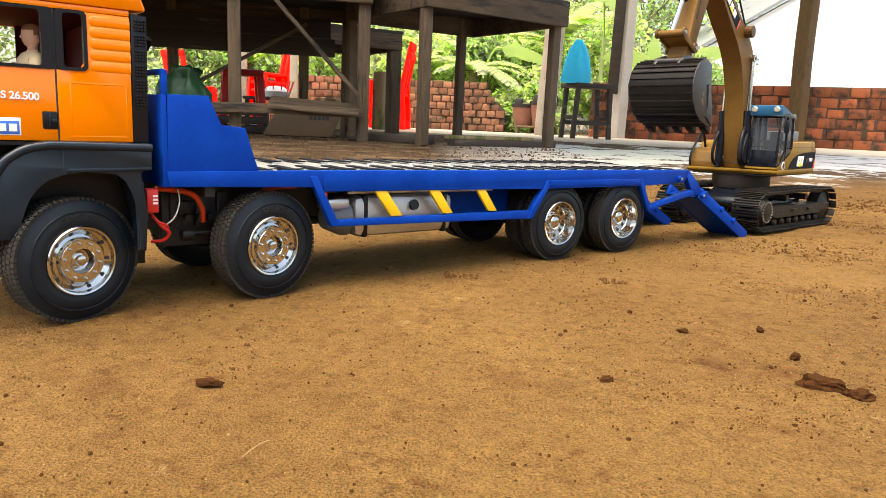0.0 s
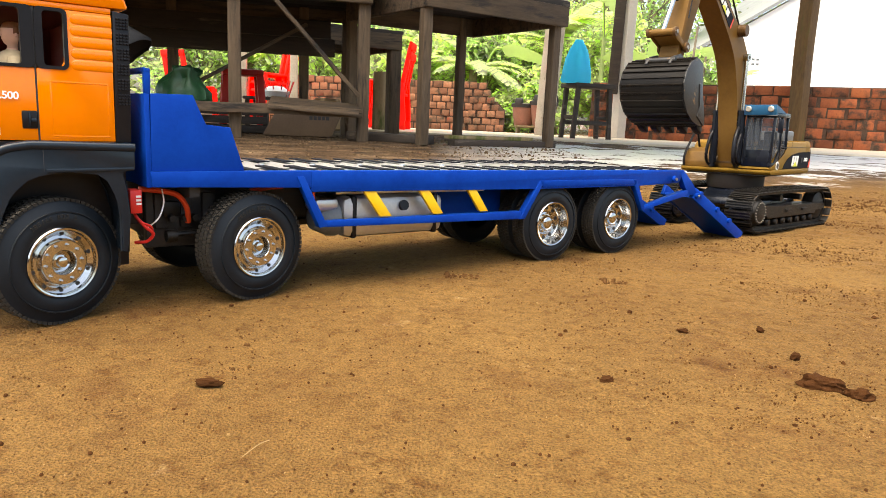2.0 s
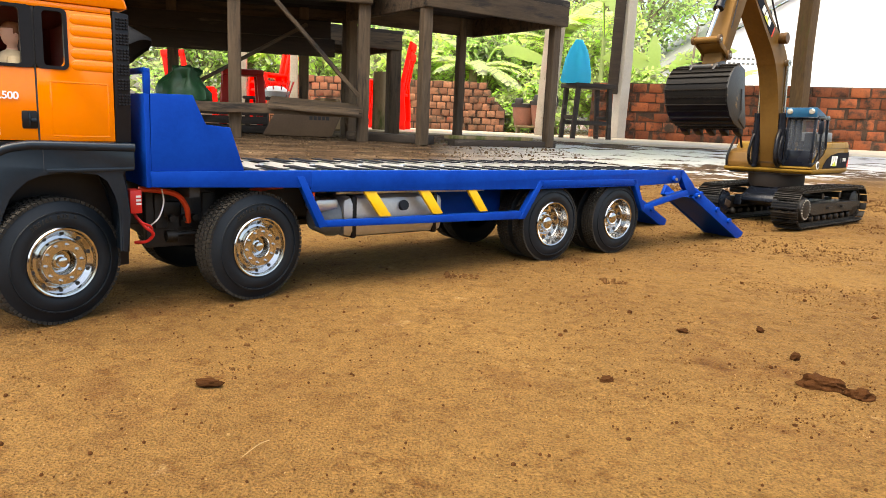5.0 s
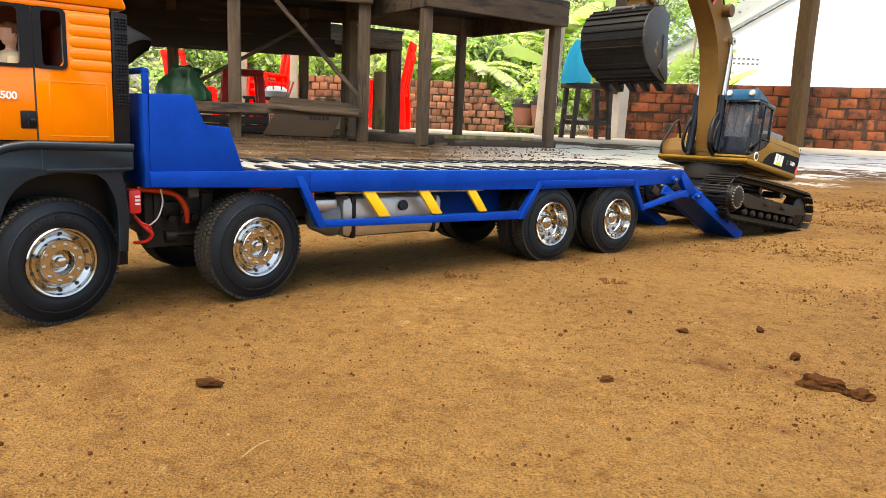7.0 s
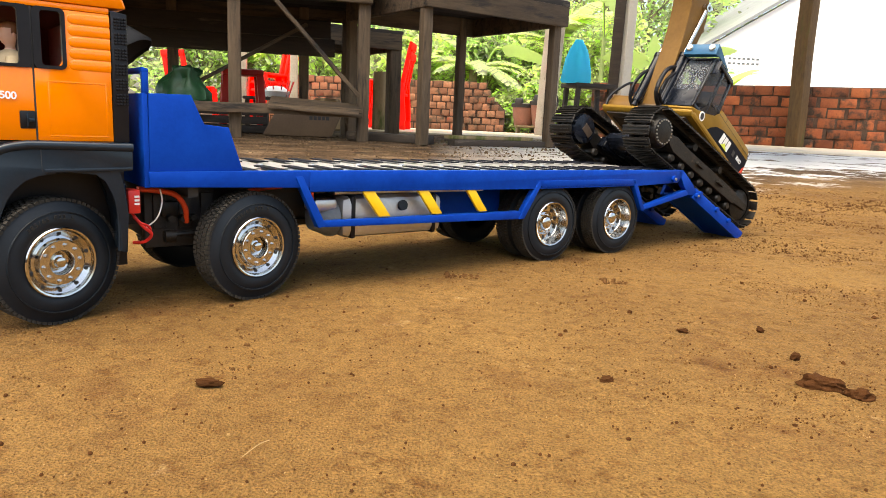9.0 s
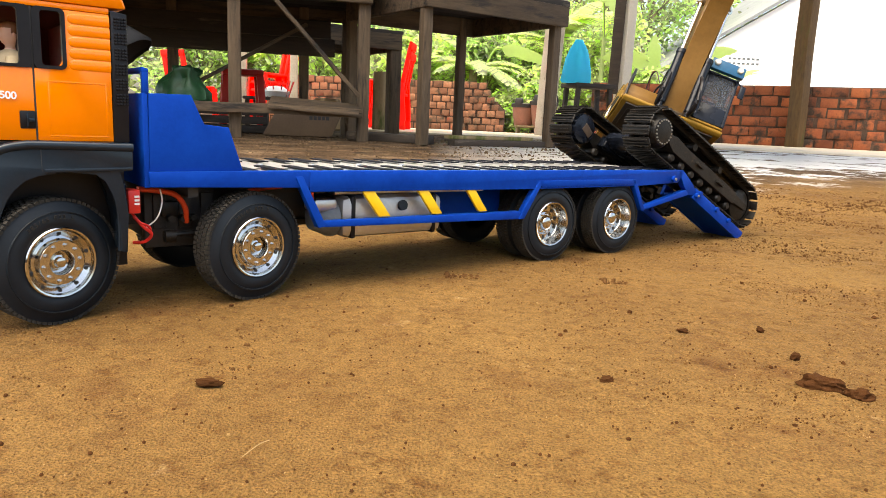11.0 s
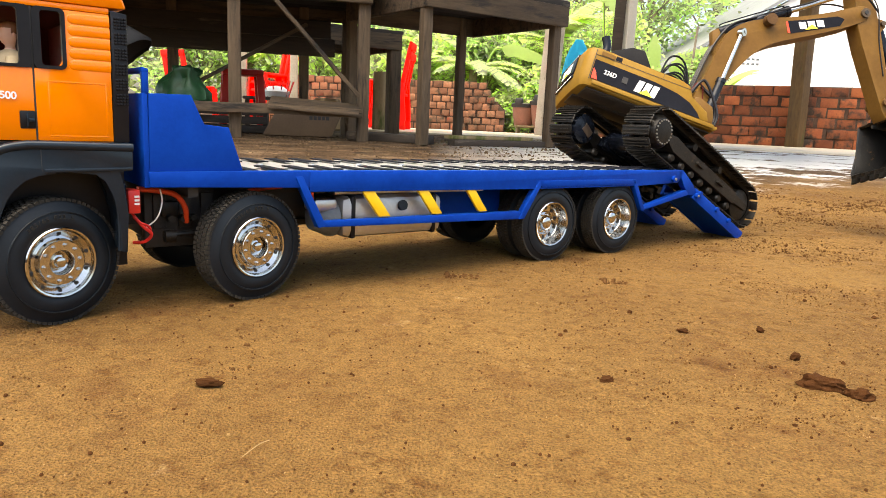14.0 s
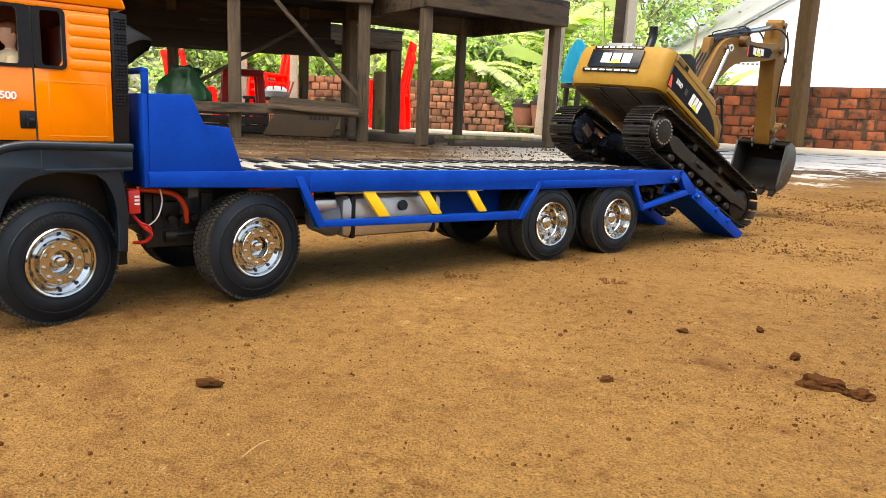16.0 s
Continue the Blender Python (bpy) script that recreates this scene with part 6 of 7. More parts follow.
def soft_bag(name, x, y, z, w, h, material, label, peak=0.12, seed=0, crush=0.0):
    bm = bmesh.new()
    lathe(bm, [(0, 0), (w * 0.46, 0), (w * 0.5, h * 0.05), (w * 0.47, h * 0.3), (w * 0.40, h * 0.55), (w * 0.28, h * 0.78), (w * peak + 0.015, h * 0.92), (w * peak, h), (0, h)], 40,
          Matrix.Rotation(radians(90), 4, "X"))
    for v in bm.verts:
        a = math.atan2(v.co.y, v.co.x)
        f = 1 + 0.10 * math.sin(a * 7 + v.co.z * 9 + seed) * min(1, v.co.z / h + 0.2) + 0.10 * noise.noise(v.co * 9 + Vector((seed, 0, 0)))
        v.co.x, v.co.y = v.co.x * f, v.co.y * f * 0.7
        if crush and v.co.z > 0.01:
            v.co += crush * (noise.noise_vector(v.co * 14) + 0.6 * noise.noise_vector(v.co * 37))
    ob = new(name, finish(bm, name, material, 60))
    ob.matrix_basis = pose(x, y, z, 0, 0, 20)
    return tagged(ob, label, "bag")


soft_bag("plastic_bag", 1.26, 7.22, 0.561, 0.32, 0.42, BAG, "tied bright blue plastic bag standing on the stool")
soft_bag("green_bag", -1.60, 4.32, 0.190, 0.30, 0.20, GREENBAG, "crumpled dark green bag on the low rail", 0.26, 3, 0.034)


def hanging_cloth():
    bm = bmesh.new()
    lathe(bm, [(0.19, 0), (0.20, 0.02), (0.10, 0.16), (0.03, 0.30), (0, 0.31)], 28, Matrix.Rotation(radians(90), 4, "X"))
    for v in bm.verts:
        v.co += noise.noise_vector(v.co * 9) * 0.02
    ob = new("hanging_cloth", finish(bm, "hanging_cloth", CLOTH, 60))
    ob.matrix_basis = pose(-1.80, 3.90, 0.40, 0, -30, 0)
    tagged(ob, "dark grey cloth hanging under the workbench", "cloth")


hanging_cloth()


def clay_pots():
    bench = new("low_bench", finish(shape(box, -0.30, 0.24, -0.16, 0.16, 0.085, 0.115, 0.006), "low_bench", PALEWOOD))
    bench.matrix_basis = pose(1.17, 9.30, 0)
    tagged(bench, "low pale wooden bench under the clay pots", "bench")
    for x in (-0.26, 0.20):
        part("leg", shape(box, x - 0.02, x + 0.02, -0.13, 0.13, 0, 0.085, 0.003), PALEWOOD, bench)
    for x, y, k in ((1.21, 9.16, 1.0), (0.97, 9.30, 0.88)):
        bm = bmesh.new()
        lathe(bm, [(0, 0), (0.125, 0), (0.135, 0.04), (0.165, 0.22), (0.172, 0.30), (0.160, 0.305), (0.135, 0.30), (0.12, 0.20), (0, 0.18)], 32, Matrix.Rotation(radians(90), 4, "X"))
        p = new("clay_stove", finish(bm, "clay_stove", CLAY, 50))
        p.matrix_basis = pose(x, y, 0.115, 0, 0, 20) @ Matrix.Scale(k, 4)
        tagged(p, "brown clay charcoal stove with a soot-black pronged rim", "clay stove")
        bm = shape(lathe, [(0.160, 0.255), (0.176, 0.258), (0.182, 0.305), (0.172, 0.316), (0.150, 0.316), (0.140, 0.30)], 32, Matrix.Rotation(radians(90), 4, "X"), True)
        part("rim", bm, DARK, p, "soot-black rim")
        for a in (95, 215, 335):
            bm = shape(prism, [(0.10, 0.30), (0.183, 0.30), (0.172, 0.385), (0.125, 0.392)], -0.055, 0.055, 0.012, Matrix.Rotation(radians(a), 4, "Z"))
            part("prong", bm, DARK, p, "soot-black pot rest")


clay_pots()


def stump(x, y, r, h, material, label):
    bm = bmesh.new()
    lathe(bm, [(0, 0), (r * 1.08, 0), (r, h * 0.2), (r * 0.98, h * 0.8), (r * 0.96, h), (0, h)], 26, Matrix.Rotation(radians(90), 4, "X"))
    for v in bm.verts:
        a = math.atan2(v.co.y, v.co.x)
        k = 1 + 0.05 * math.sin(5 * a + 1) + 0.04 * noise.noise(v.co * 8)
        v.co.x, v.co.y = v.co.x * k, v.co.y * k
    ob = new("log_stump", finish(bm, "log_stump", material, 50))
    ob.matrix_basis = pose(x, y, 0)
    tagged(ob, label, "stump")


stump(-0.98, 7.40, 0.12, 0.61, DARKWOOD, "dark upright log standing on the floor")
stump(-0.725, 7.42, 0.075, 0.60, PALEWOOD, "pale upright log standing on the floor")


def plastic_chair(x, y, turn):
    c = tagged(new("plastic_chair"), "red moulded plastic garden chair, nested in a stack", "chair", group="red plastic chairs")
    c.matrix_basis = pose(x, y, 0, 0, 0, turn)
    part("seat", shape(prism, [(-0.21, 0.42), (0.20, 0.44), (0.22, 0.41), (0.20, 0.40), (-0.21, 0.385)], -0.215, 0.215, 0.01), REDCHAIR, c)
    for a in (-1, 1):
        for b in (-1, 1):
            bm = shape(prism, [(a * 0.22 - 0.030, 0), (a * 0.22 + 0.028, 0), (a * 0.175 + 0.045, 0.41), (a * 0.175 - 0.045, 0.41)], b * 0.21 - 0.028, b * 0.21 + 0.028, 0.006)
            part("leg", bm, REDCHAIR, c)
    for y0, w in ((-0.210, 0.078), (-0.039, 0.078), (0.132, 0.078)):
        bm = shape(prism, [(-0.205, 0.42), (-0.180, 0.42), (-0.255, 0.80), (-0.278, 0.80)], y0, y0 + w, 0.004)
        part("back_slat", bm, REDCHAIR, c)
    part("top_rail", shape(prism, [(-0.250, 0.78), (-0.285, 0.78), (-0.295, 0.86), (-0.270, 0.86)], -0.21, 0.21, 0.008), REDCHAIR, c)
    return c


ch = plastic_chair(-2.33, 9.35, 215)
for x, y, z, a in ((-2.33, 9.35, 0.10, 215), (-2.33, 9.35, 0.20, 215), (-3.36, 9.3, 0, 60), (-0.71, 8.15, 0, 175), (-0.71, 8.15, 0.11, 175)):
    copy_thing(ch, pose(x, y, z, 0, 0, a))


def plastic_stool():
    c = tagged(new("plastic_stool"), "dark red moulded plastic stool under the bench", "stool")
    c.matrix_basis = pose(-1.83, 6.32, 0, 0, 0, 20)
    part("seat", shape(box, -0.17, 0.17, -0.17, 0.17, 0.45, 0.50, 0.012), RED, c)
    for a in (-1, 1):
        for b in (-1, 1):
            bm = shape(prism, [(a * 0.17 - 0.03, 0), (a * 0.17 + 0.03, 0), (a * 0.14 + 0.03, 0.452), (a * 0.14 - 0.03, 0.452)], b * 0.14 - 0.02, b * 0.14 + 0.02, 0.004)
            part("leg", bm, RED, c)


plastic_stool()
post("fence_post", -2.62, 9.1, 0.09, 1.35, 0.0, TANPOST, "thin pale concrete fence post", 8)
post("fence_post", -1.98, 9.1, 0.09, 1.35, 0.0, TANPOST, "thin pale concrete fence post", 3)
for x, y, h, lean in ((3.76, 11.5, 1.75, 3), (3.98, 11.5, 1.30, 2)):
    st = new("bamboo_stake", finish(shape(rod, (0, 0, 0), (0, 0, h), 0.022, 10, 0.018), "bamboo_stake", TRUNK))
    st.matrix_basis = pose(x, y, 0, 0, lean, 0)
    tagged(st, "thin brown bamboo stake beside the banana leaves", "stake")


def crate():
    c = tagged(new("wooden_crate"), "old dark slatted wooden crate under the workbench", "crate")
    c.matrix_basis = pose(-1.78, 4.72, 0, 0, 0, 12)
    for i in range(3):
        part("slat", shape(box, 0, 0.56, 0, 0.012, 0.004 + i * 0.058, 0.052 + i * 0.058, 0.002), DARKWOOD, c)
        part("slat", shape(box, 0, 0.56, 0.288, 0.30, 0.004 + i * 0.058, 0.052 + i * 0.058, 0.002), DARKWOOD, c)
    for x in (0.0, 0.53):
        part("end_board", shape(box, x, x + 0.03, 0.014, 0.286, 0, 0.172, 0.002), DARKWOOD, c)
    part("crate_floor", shape(box, 0.032, 0.528, 0.014, 0.286, 0.002, 0.016), DARKWOOD, c)


crate()


def carton():
    c = new("carton", finish(shape(prism, [(-0.26, 0), (0.17, 0), (0.235, 0.148), (-0.175, 0.160)], -0.10, 0.10, 0.004), "carton", CARTON, 30))
    c.matrix_basis = pose(-0.93, 4.62, 0.006, 0, 0, 9)
    tagged(c, "worn brown cardboard carton on the floor", "carton")
    bm = bmesh.new()
    for i in range(5):
        box(bm, 0.03 + i * 0.026, 0.050 + i * 0.026, -0.1025, -0.100, 0.105, 0.128)
    part("printed_bar", bm, DARK, c)
    part("flap", shape(prism, [(0.235, 0.148), (0.239, 0.148), (0.275, 0.075), (0.270, 0.073)], -0.09, 0.09), CARTON, c)


carton()


def basket():
    b = tagged(new("wire_basket"), "red wire basket with white cloth inside", "basket")
    b.matrix_basis = pose(-1.83, 7.55, 0.30)
    bm = bmesh.new()
    for i in range(12):
        t0 = math.tau * i / 12
        rod(bm, (0.13 * math.cos(t0), 0.10 * math.sin(t0), 0), (0.19 * math.cos(t0), 0.14 * math.sin(t0), 0.17), 0.006, 6)
    part("wires", bm, RED, b)
    bm = bmesh.new()
    lathe(bm, [(0, 0.005), (0.13, 0.005), (0.15, 0.06), (0.08, 0.11), (0, 0.12)], 18, Matrix.Rotation(radians(90), 4, "X"))
    part("white_cloth", bm, WHITE, b)
    st = new("side_table", finish(shape(box, -0.3, 0.3, -0.2, 0.2, 0.27, 0.30, 0.006), "side_table", DARKWOOD))
    st.matrix_basis = pose(-1.83, 7.55, 0)
    tagged(st, "low dark wooden side table under the basket", "table")
    for x in (-0.26, 0.26):
        for y in (-0.16, 0.16):
            part("leg", shape(box, x - 0.02, x + 0.02, y - 0.02, y + 0.02, 0, 0.27), DARKWOOD, st)


basket()
soft_bag("straw_heap", -1.18, 6.9, 0.0, 0.55, 0.30, STRAW, "loose heap of pale straw beside the logs", 0.2, 6)


# ---- outside: white house, greenery ----
def white_house():
    h = tagged(new("white_house"), "whitewashed house with a sloping iron roof, vent holes in the wall", "house")
    h.matrix_basis = pose(0, 15.6, 0)
    part("wall", shape(prism, [(4.1, 0), (4.1, 1.05), (8.1, 3.55), (10.6, 5.1), (16, 1.9), (16, 0)], 0, 0.25), WHITEWALL, h, smooth=0)
    for a, b in (((3.8, 0.92), (10.6, 5.18)), ((10.6, 5.18), (16.6, 1.6))):
        part("roof", shape(prism, [a, b, (b[0], b[1] + 0.07), (a[0], a[1] + 0.07)], -0.12, 6.0), ROOFIRON, h, smooth=0)
    for i in range(7):
        for j in range(2):
            x = 5.95 + i * 0.10
            part("vent_hole", shape(box, x, x + 0.055, -0.012, 0.0, 1.58 + j * 0.10, 1.615 + j * 0.10), GREYBOX, h)


white_house()


def leafy(name, x, y, h, w, count, material, label, size=0.16, seed=0, trunk=0.06, bare=0.15):
    """A bush or tree: tapered trunk, limbs and a crown of many single leaves in clumps."""
    rng = random.Random(seed)
    t = tagged(new(name), label, "tree" if h > 3 else "bush")
    t.matrix_basis = pose(x, y, 0)
    bm = bmesh.new()
    rod(bm, (0, 0, -0.05), (0.1 * w, 0, h * 0.55), trunk, 8, trunk * 0.6)
    tips = []
    for i in range(26):
        a, z = rng.uniform(0, math.tau), h * rng.uniform(bare + 0.08, 1.0)
        r = w * (0.25 + 0.75 * rng.random()) * math.sin(math.pi * min(0.97, max(0.12, z / h * 0.85 + 0.08)))
        tip = Vector((r * math.cos(a), r * math.sin(a), z))
        rod(bm, (0.05 * w, 0, z * 0.5), tip, trunk * 0.3, 5, trunk * 0.1)
        tips.append(tip)
    part("trunk", bm, TRUNK, t)
    vs, fs = [], []
    for i in range(count):
        c = rng.choice(tips) + Vector((rng.gauss(0, 1), rng.gauss(0, 1), rng.gauss(0, 0.8))) * w * 0.17
        s = size * rng.uniform(0.5, 1.3)
        m = Euler((rng.uniform(-1.1, 1.1), rng.uniform(-0.9, 0.9), rng.uniform(0, 6.28))).to_matrix()
        k = len(vs)
        for p in ((0, 0, 0), (0.22, 0.35, 0.06), (0.16, 0.75, 0.02), (0, 1.0, -0.1), (-0.16, 0.75, 0.02), (-0.22, 0.35, 0.06)):
            vs.append(c + m @ Vector(p) * s)
        fs.append(tuple(range(k, k + 6)))
    me = bpy.data.meshes.new("crown")
    me.from_pydata(vs, [], fs)
    me.materials.append(material)
    cr = new("crown", me)
    cr.parent = t
    return t


def frond_plant(name, x, y, h, n, length, wide, material, label, seed, feather=False):
    """Banana or palm: arching blades from one stem; a palm's blades are split into leaflets."""
    rng = random.Random(seed)
    t = tagged(new(name), label, "plant")
    t.matrix_basis = pose(x, y, 0)
    part("trunk", shape(rod, (0, 0, -0.05), (0, 0, h), 0.09, 10, 0.06), TRUNK, t)
    for i in range(n):
        a = math.tau * i / n + rng.uniform(-0.3, 0.3)
        up = rng.uniform(0.25, 1.2)
        L = length * rng.uniform(0.75, 1.15)
        vs, fs = [], []
        K = 14
        spine = []
        for k in range(K + 1):
            u = k / K
            r = L * u * math.cos(up * (1 - 0.2 * u))
            z = h + L * (math.sin(up) * u - 0.75 * u * u * (0.5 + 0.3 * math.cos(up)))
            spine.append(Vector((r * math.cos(a), r * math.sin(a), z)))
        sd = Vector((-math.sin(a), math.cos(a), 0))
        for k, p in enumerate(spine):
            u = k / K
            wd = wide * math.sin(math.pi * min(1, 0.06 + 0.94 * u)) ** 0.6 + 0.01
            if not feather:
                vs += [p - sd * wd + Vector((0, 0, -0.25 * wd)), p, p + sd * wd + Vector((0, 0, -0.25 * wd))]
                if k:
                    b = len(vs) - 6
                    fs += [(b, b + 1, b + 4, b + 3), (b + 1, b + 2, b + 5, b + 4)]
            elif k:
                d = (p - spine[k - 1]).normalized()
                for q in range(3):
                    c = spine[k - 1].lerp(p, q / 3)
                    for s in (1, -1):
                        b = len(vs)
                        e = c + sd * s * wd * 1.3 + d * wd * 0.6 + Vector((0, 0, -0.4 * wd))
                        vs += [c, c + d * 0.035, e, c.lerp(e, 0.5) - d * 0.012]
                        fs.append((b, b + 1, b + 2, b + 3))
        me = bpy.data.meshes.new("frond")
        me.from_pydata(vs, [], fs)
        me.materials.append(material)
        me.shade_smooth()
        f = new("frond", me)
        f.parent = t
    return t


frond_plant("banana_plant", 4.9, 13.2, 0.7, 7, 1.4, 0.15, BANANA, "young banana plant behind the brick wall", 8)
frond_plant("banana_plant", -3.6, 13.0, 1.0, 8, 1.9, 0.22, BANANA, "banana plant with broad yellow-green leaves", 11)
frond_plant("palm", 0.9, 14.6, 0.8, 16, 2.5, 0.30, LEAF2, "low palm with feathered fronds", 2, True)
frond_plant("palm", -1.0, 15.5, 0.6, 15, 2.4, 0.28, LEAF, "low palm with feathered fronds", 4, True)


def banana(x, y, h, blades):
    """A banana plant whose blades run from a root to a tip, arched, with a pale midrib and torn edges."""
    rng = random.Random(int(x * 100))
    t = tagged(new("banana_plant"), "banana plant with long torn pale-green leaves", "plant")
    t.matrix_basis = pose(x, y, 0)
    part("trunk", shape(rod, (0, 0, -0.05), (0, 0, h), 0.045, 10, 0.03), BANANA, t, "green banana stem")
    for p0, p1, wide, arch in blades:
        p0, p1 = Vector(p0) - Vector((x, y, 0)), Vector(p1) - Vector((x, y, 0))
        side = (p1 - p0).cross(Vector((0.25, 1, 0.35))).normalized()
        vs, fs = [], []
        K = 26
        for k in range(K + 1):
            u = k / K
            p = p0.lerp(p1, u) + Vector((0, 0, arch * 4 * u * (1 - u)))
            w = wide * min(1.0, 0.35 + u * 5) * (1 - u ** 4) ** 0.8 + 0.004
            tear = 0.72 if rng.random() < 0.2 else rng.uniform(0.93, 1.0)
            vs += [p - side * w * tear + Vector((0, 0.10 * w, -0.30 * w)), p, p + side * w * rng.uniform(0.85, 1) + Vector((0, -0.10 * w, -0.25 * w))]
            if k:
                b = len(vs) - 6
                fs += [(b, b + 1, b + 4, b + 3), (b + 1, b + 2, b + 5, b + 4)]
        me = bpy.data.meshes.new("blade")
        me.from_pydata(vs, [], fs)
        me.materials.append(BANANA)
        me.shade_smooth()
        bl = new("blade", me)
        bl.parent = t
        part("stalk", shape(tube, [(0, 0, h - 0.02), (p0 * 0.5 + Vector((0, 0, h * 0.5 + 0.08))), p0], 0.018, 6), BANANA, t)


banana(0.55, 11.6, 1.05, [((0.80, 11.5, 1.30), (1.60, 11.4, 1.04), 0.10, 0.06)])
frond_plant("palm", 0.36, 11.5, 0.95, 15, 1.25, 0.14, LEAF2, "young palm with feathered fronds", 9, True)
frond_plant("palm", 1.75, 12.4, 1.5, 14, 1.7, 0.20, LEAF2, "young palm with feathered fronds", 14, True)
banana(2.35, 11.3, 1.5, [((2.22, 11.0, 2.15), (2.74, 10.9, 1.50), 0.13, 0.10), ((2.55, 11.2, 1.55), (2.62, 11.2, 1.80), 0.09, 0.0), ((3.05, 11.2, 1.16), (2.30, 11.1, 1.18), 0.13, 0.06)])
banana(3.35, 11.9, 0.95, [((3.28, 11.7, 1.02), (3.22, 11.6, 1.62), 0.12, 0.0), ((3.55, 11.8, 1.12), (4.55, 11.6, 1.42), 0.13, 0.10), ((3.5, 11.8, 0.95), (4.3, 11.6, 0.86), 0.10, 0.08), ((3.2, 11.8, 1.0), (2.75, 11.7, 0.80), 0.10, 0.06)])
GREENS = ((-9.0, 17, 5.0, 2.6, LEAF), (-6.0, 16, 4.2, 2.4, LEAF2), (-3.6, 17.5, 5.5, 2.8, LEAF3), (-1.6, 16.5, 4.6, 2.4, LEAF2), (0.2, 18.0, 6.0, 2.8, LEAF),
          (2.1, 16.6, 5.0, 2.4, LEAF2), (3.9, 19.0, 6.5, 3.0, LEAF), (6.2, 24.0, 8.5, 3.6, LEAF2), (9.5, 27.0, 9.5, 4.2, LEAF3), (13.5, 26, 8.0, 4.0, LEAF),
          (-12.5, 18, 6, 3, LEAF2))
for i, (x, y, h, w, m) in enumerate(GREENS):
    leafy("tree", x, y, h, w, 5200, m, "leafy green tree behind the shed", 0.20, 20 + i, 0.10)
for i, (x, y, h, w, m) in enumerate(((-2.4, 12.6, 1.7, 1.0, LEAF2), (-0.6, 12.4, 1.6, 0.9, LEAF2), (0.55, 12.2, 1.5, 0.8, LEAF), (1.35, 11.4, 0.9, 0.5, LEAF2), (2.5, 12.0, 1.4, 0.8, LEAF2),
                                      (3.9, 11.9, 1.3, 0.7, LEAF), (-4.4, 12.5, 1.8, 1.0, LEAF), (0.9, 10.9, 0.5, 0.35, LEAF2), (-1.5, 13.6, 2.3, 1.2, LEAF), (0.1, 14.0, 2.2, 1.1, LEAF2), (1.7, 14.2, 2.1, 1.1, LEAF),
                                      (-3.2, 14.0, 2.3, 1.2, LEAF3), (3.2, 14.6, 2.2, 1.1, LEAF2), (2.9, 11.6, 1.0, 0.6, LEAF2))):
    leafy("bush", x, y, h, w, 4200, m, "bright green bush behind the brick wall", 0.125, 50 + i, 0.03, 0.02)


# ---- loose dirt on the floor ----
def clod_mesh(seed, squash=0.55):
    bm = bmesh.new()
    bmesh.ops.create_icosphere(bm, subdivisions=4, radius=1.0)
    for v in bm.verts:
        k = 1 + 0.45 * noise.noise(v.co * 1.3 + Vector((seed * 3.1, 0, 0))) + 0.28 * noise.noise(v.co * 3.1 + Vector((0, seed * 2.3, 0))) + 0.2 * noise.noise(v.co * 7 + Vector((0, 0, seed)))
        v.co = Vector((v.co.x * k, v.co.y * k, v.co.z * k * squash))
    return bm


def clod(x, y, w, d, h, turn, seed):
    bm = clod_mesh(seed, 1.0)
    ob = new("mud_clod", finish(bm, "mud_clod", CLOD, 60))
    ob.matrix_basis = pose(x, y, -0.001 + h * 0.25, 0, 0, turn) @ Matrix.Diagonal((w / 2, d / 2, h * 0.75, 1))
    tagged(ob, "dark dried mud clod lying on the dirt", "clod", group="mud clods")


for i, (x, y, w, d, h, a) in enumerate(((-0.1295, 0.3765, 0.0145, 0.0055, 0.0030, 5), (0.2385, 0.4140, 0.026, 0.014, 0.0075, -20), (0.2530, 0.3975, 0.016, 0.010, 0.0055, -14),
                                        (0.2490, 0.4690, 0.006, 0.006, 0.0040, 20), (0.1040, 0.4085, 0.009, 0.006, 0.0026, 10), (0.1876, 0.5225, 0.008, 0.005, 0.0024, 0), (0.2516, 0.5320, 0.005, 0.005, 0.003, 0))):
    clod(x, y, w, d, h, a, i + 2)


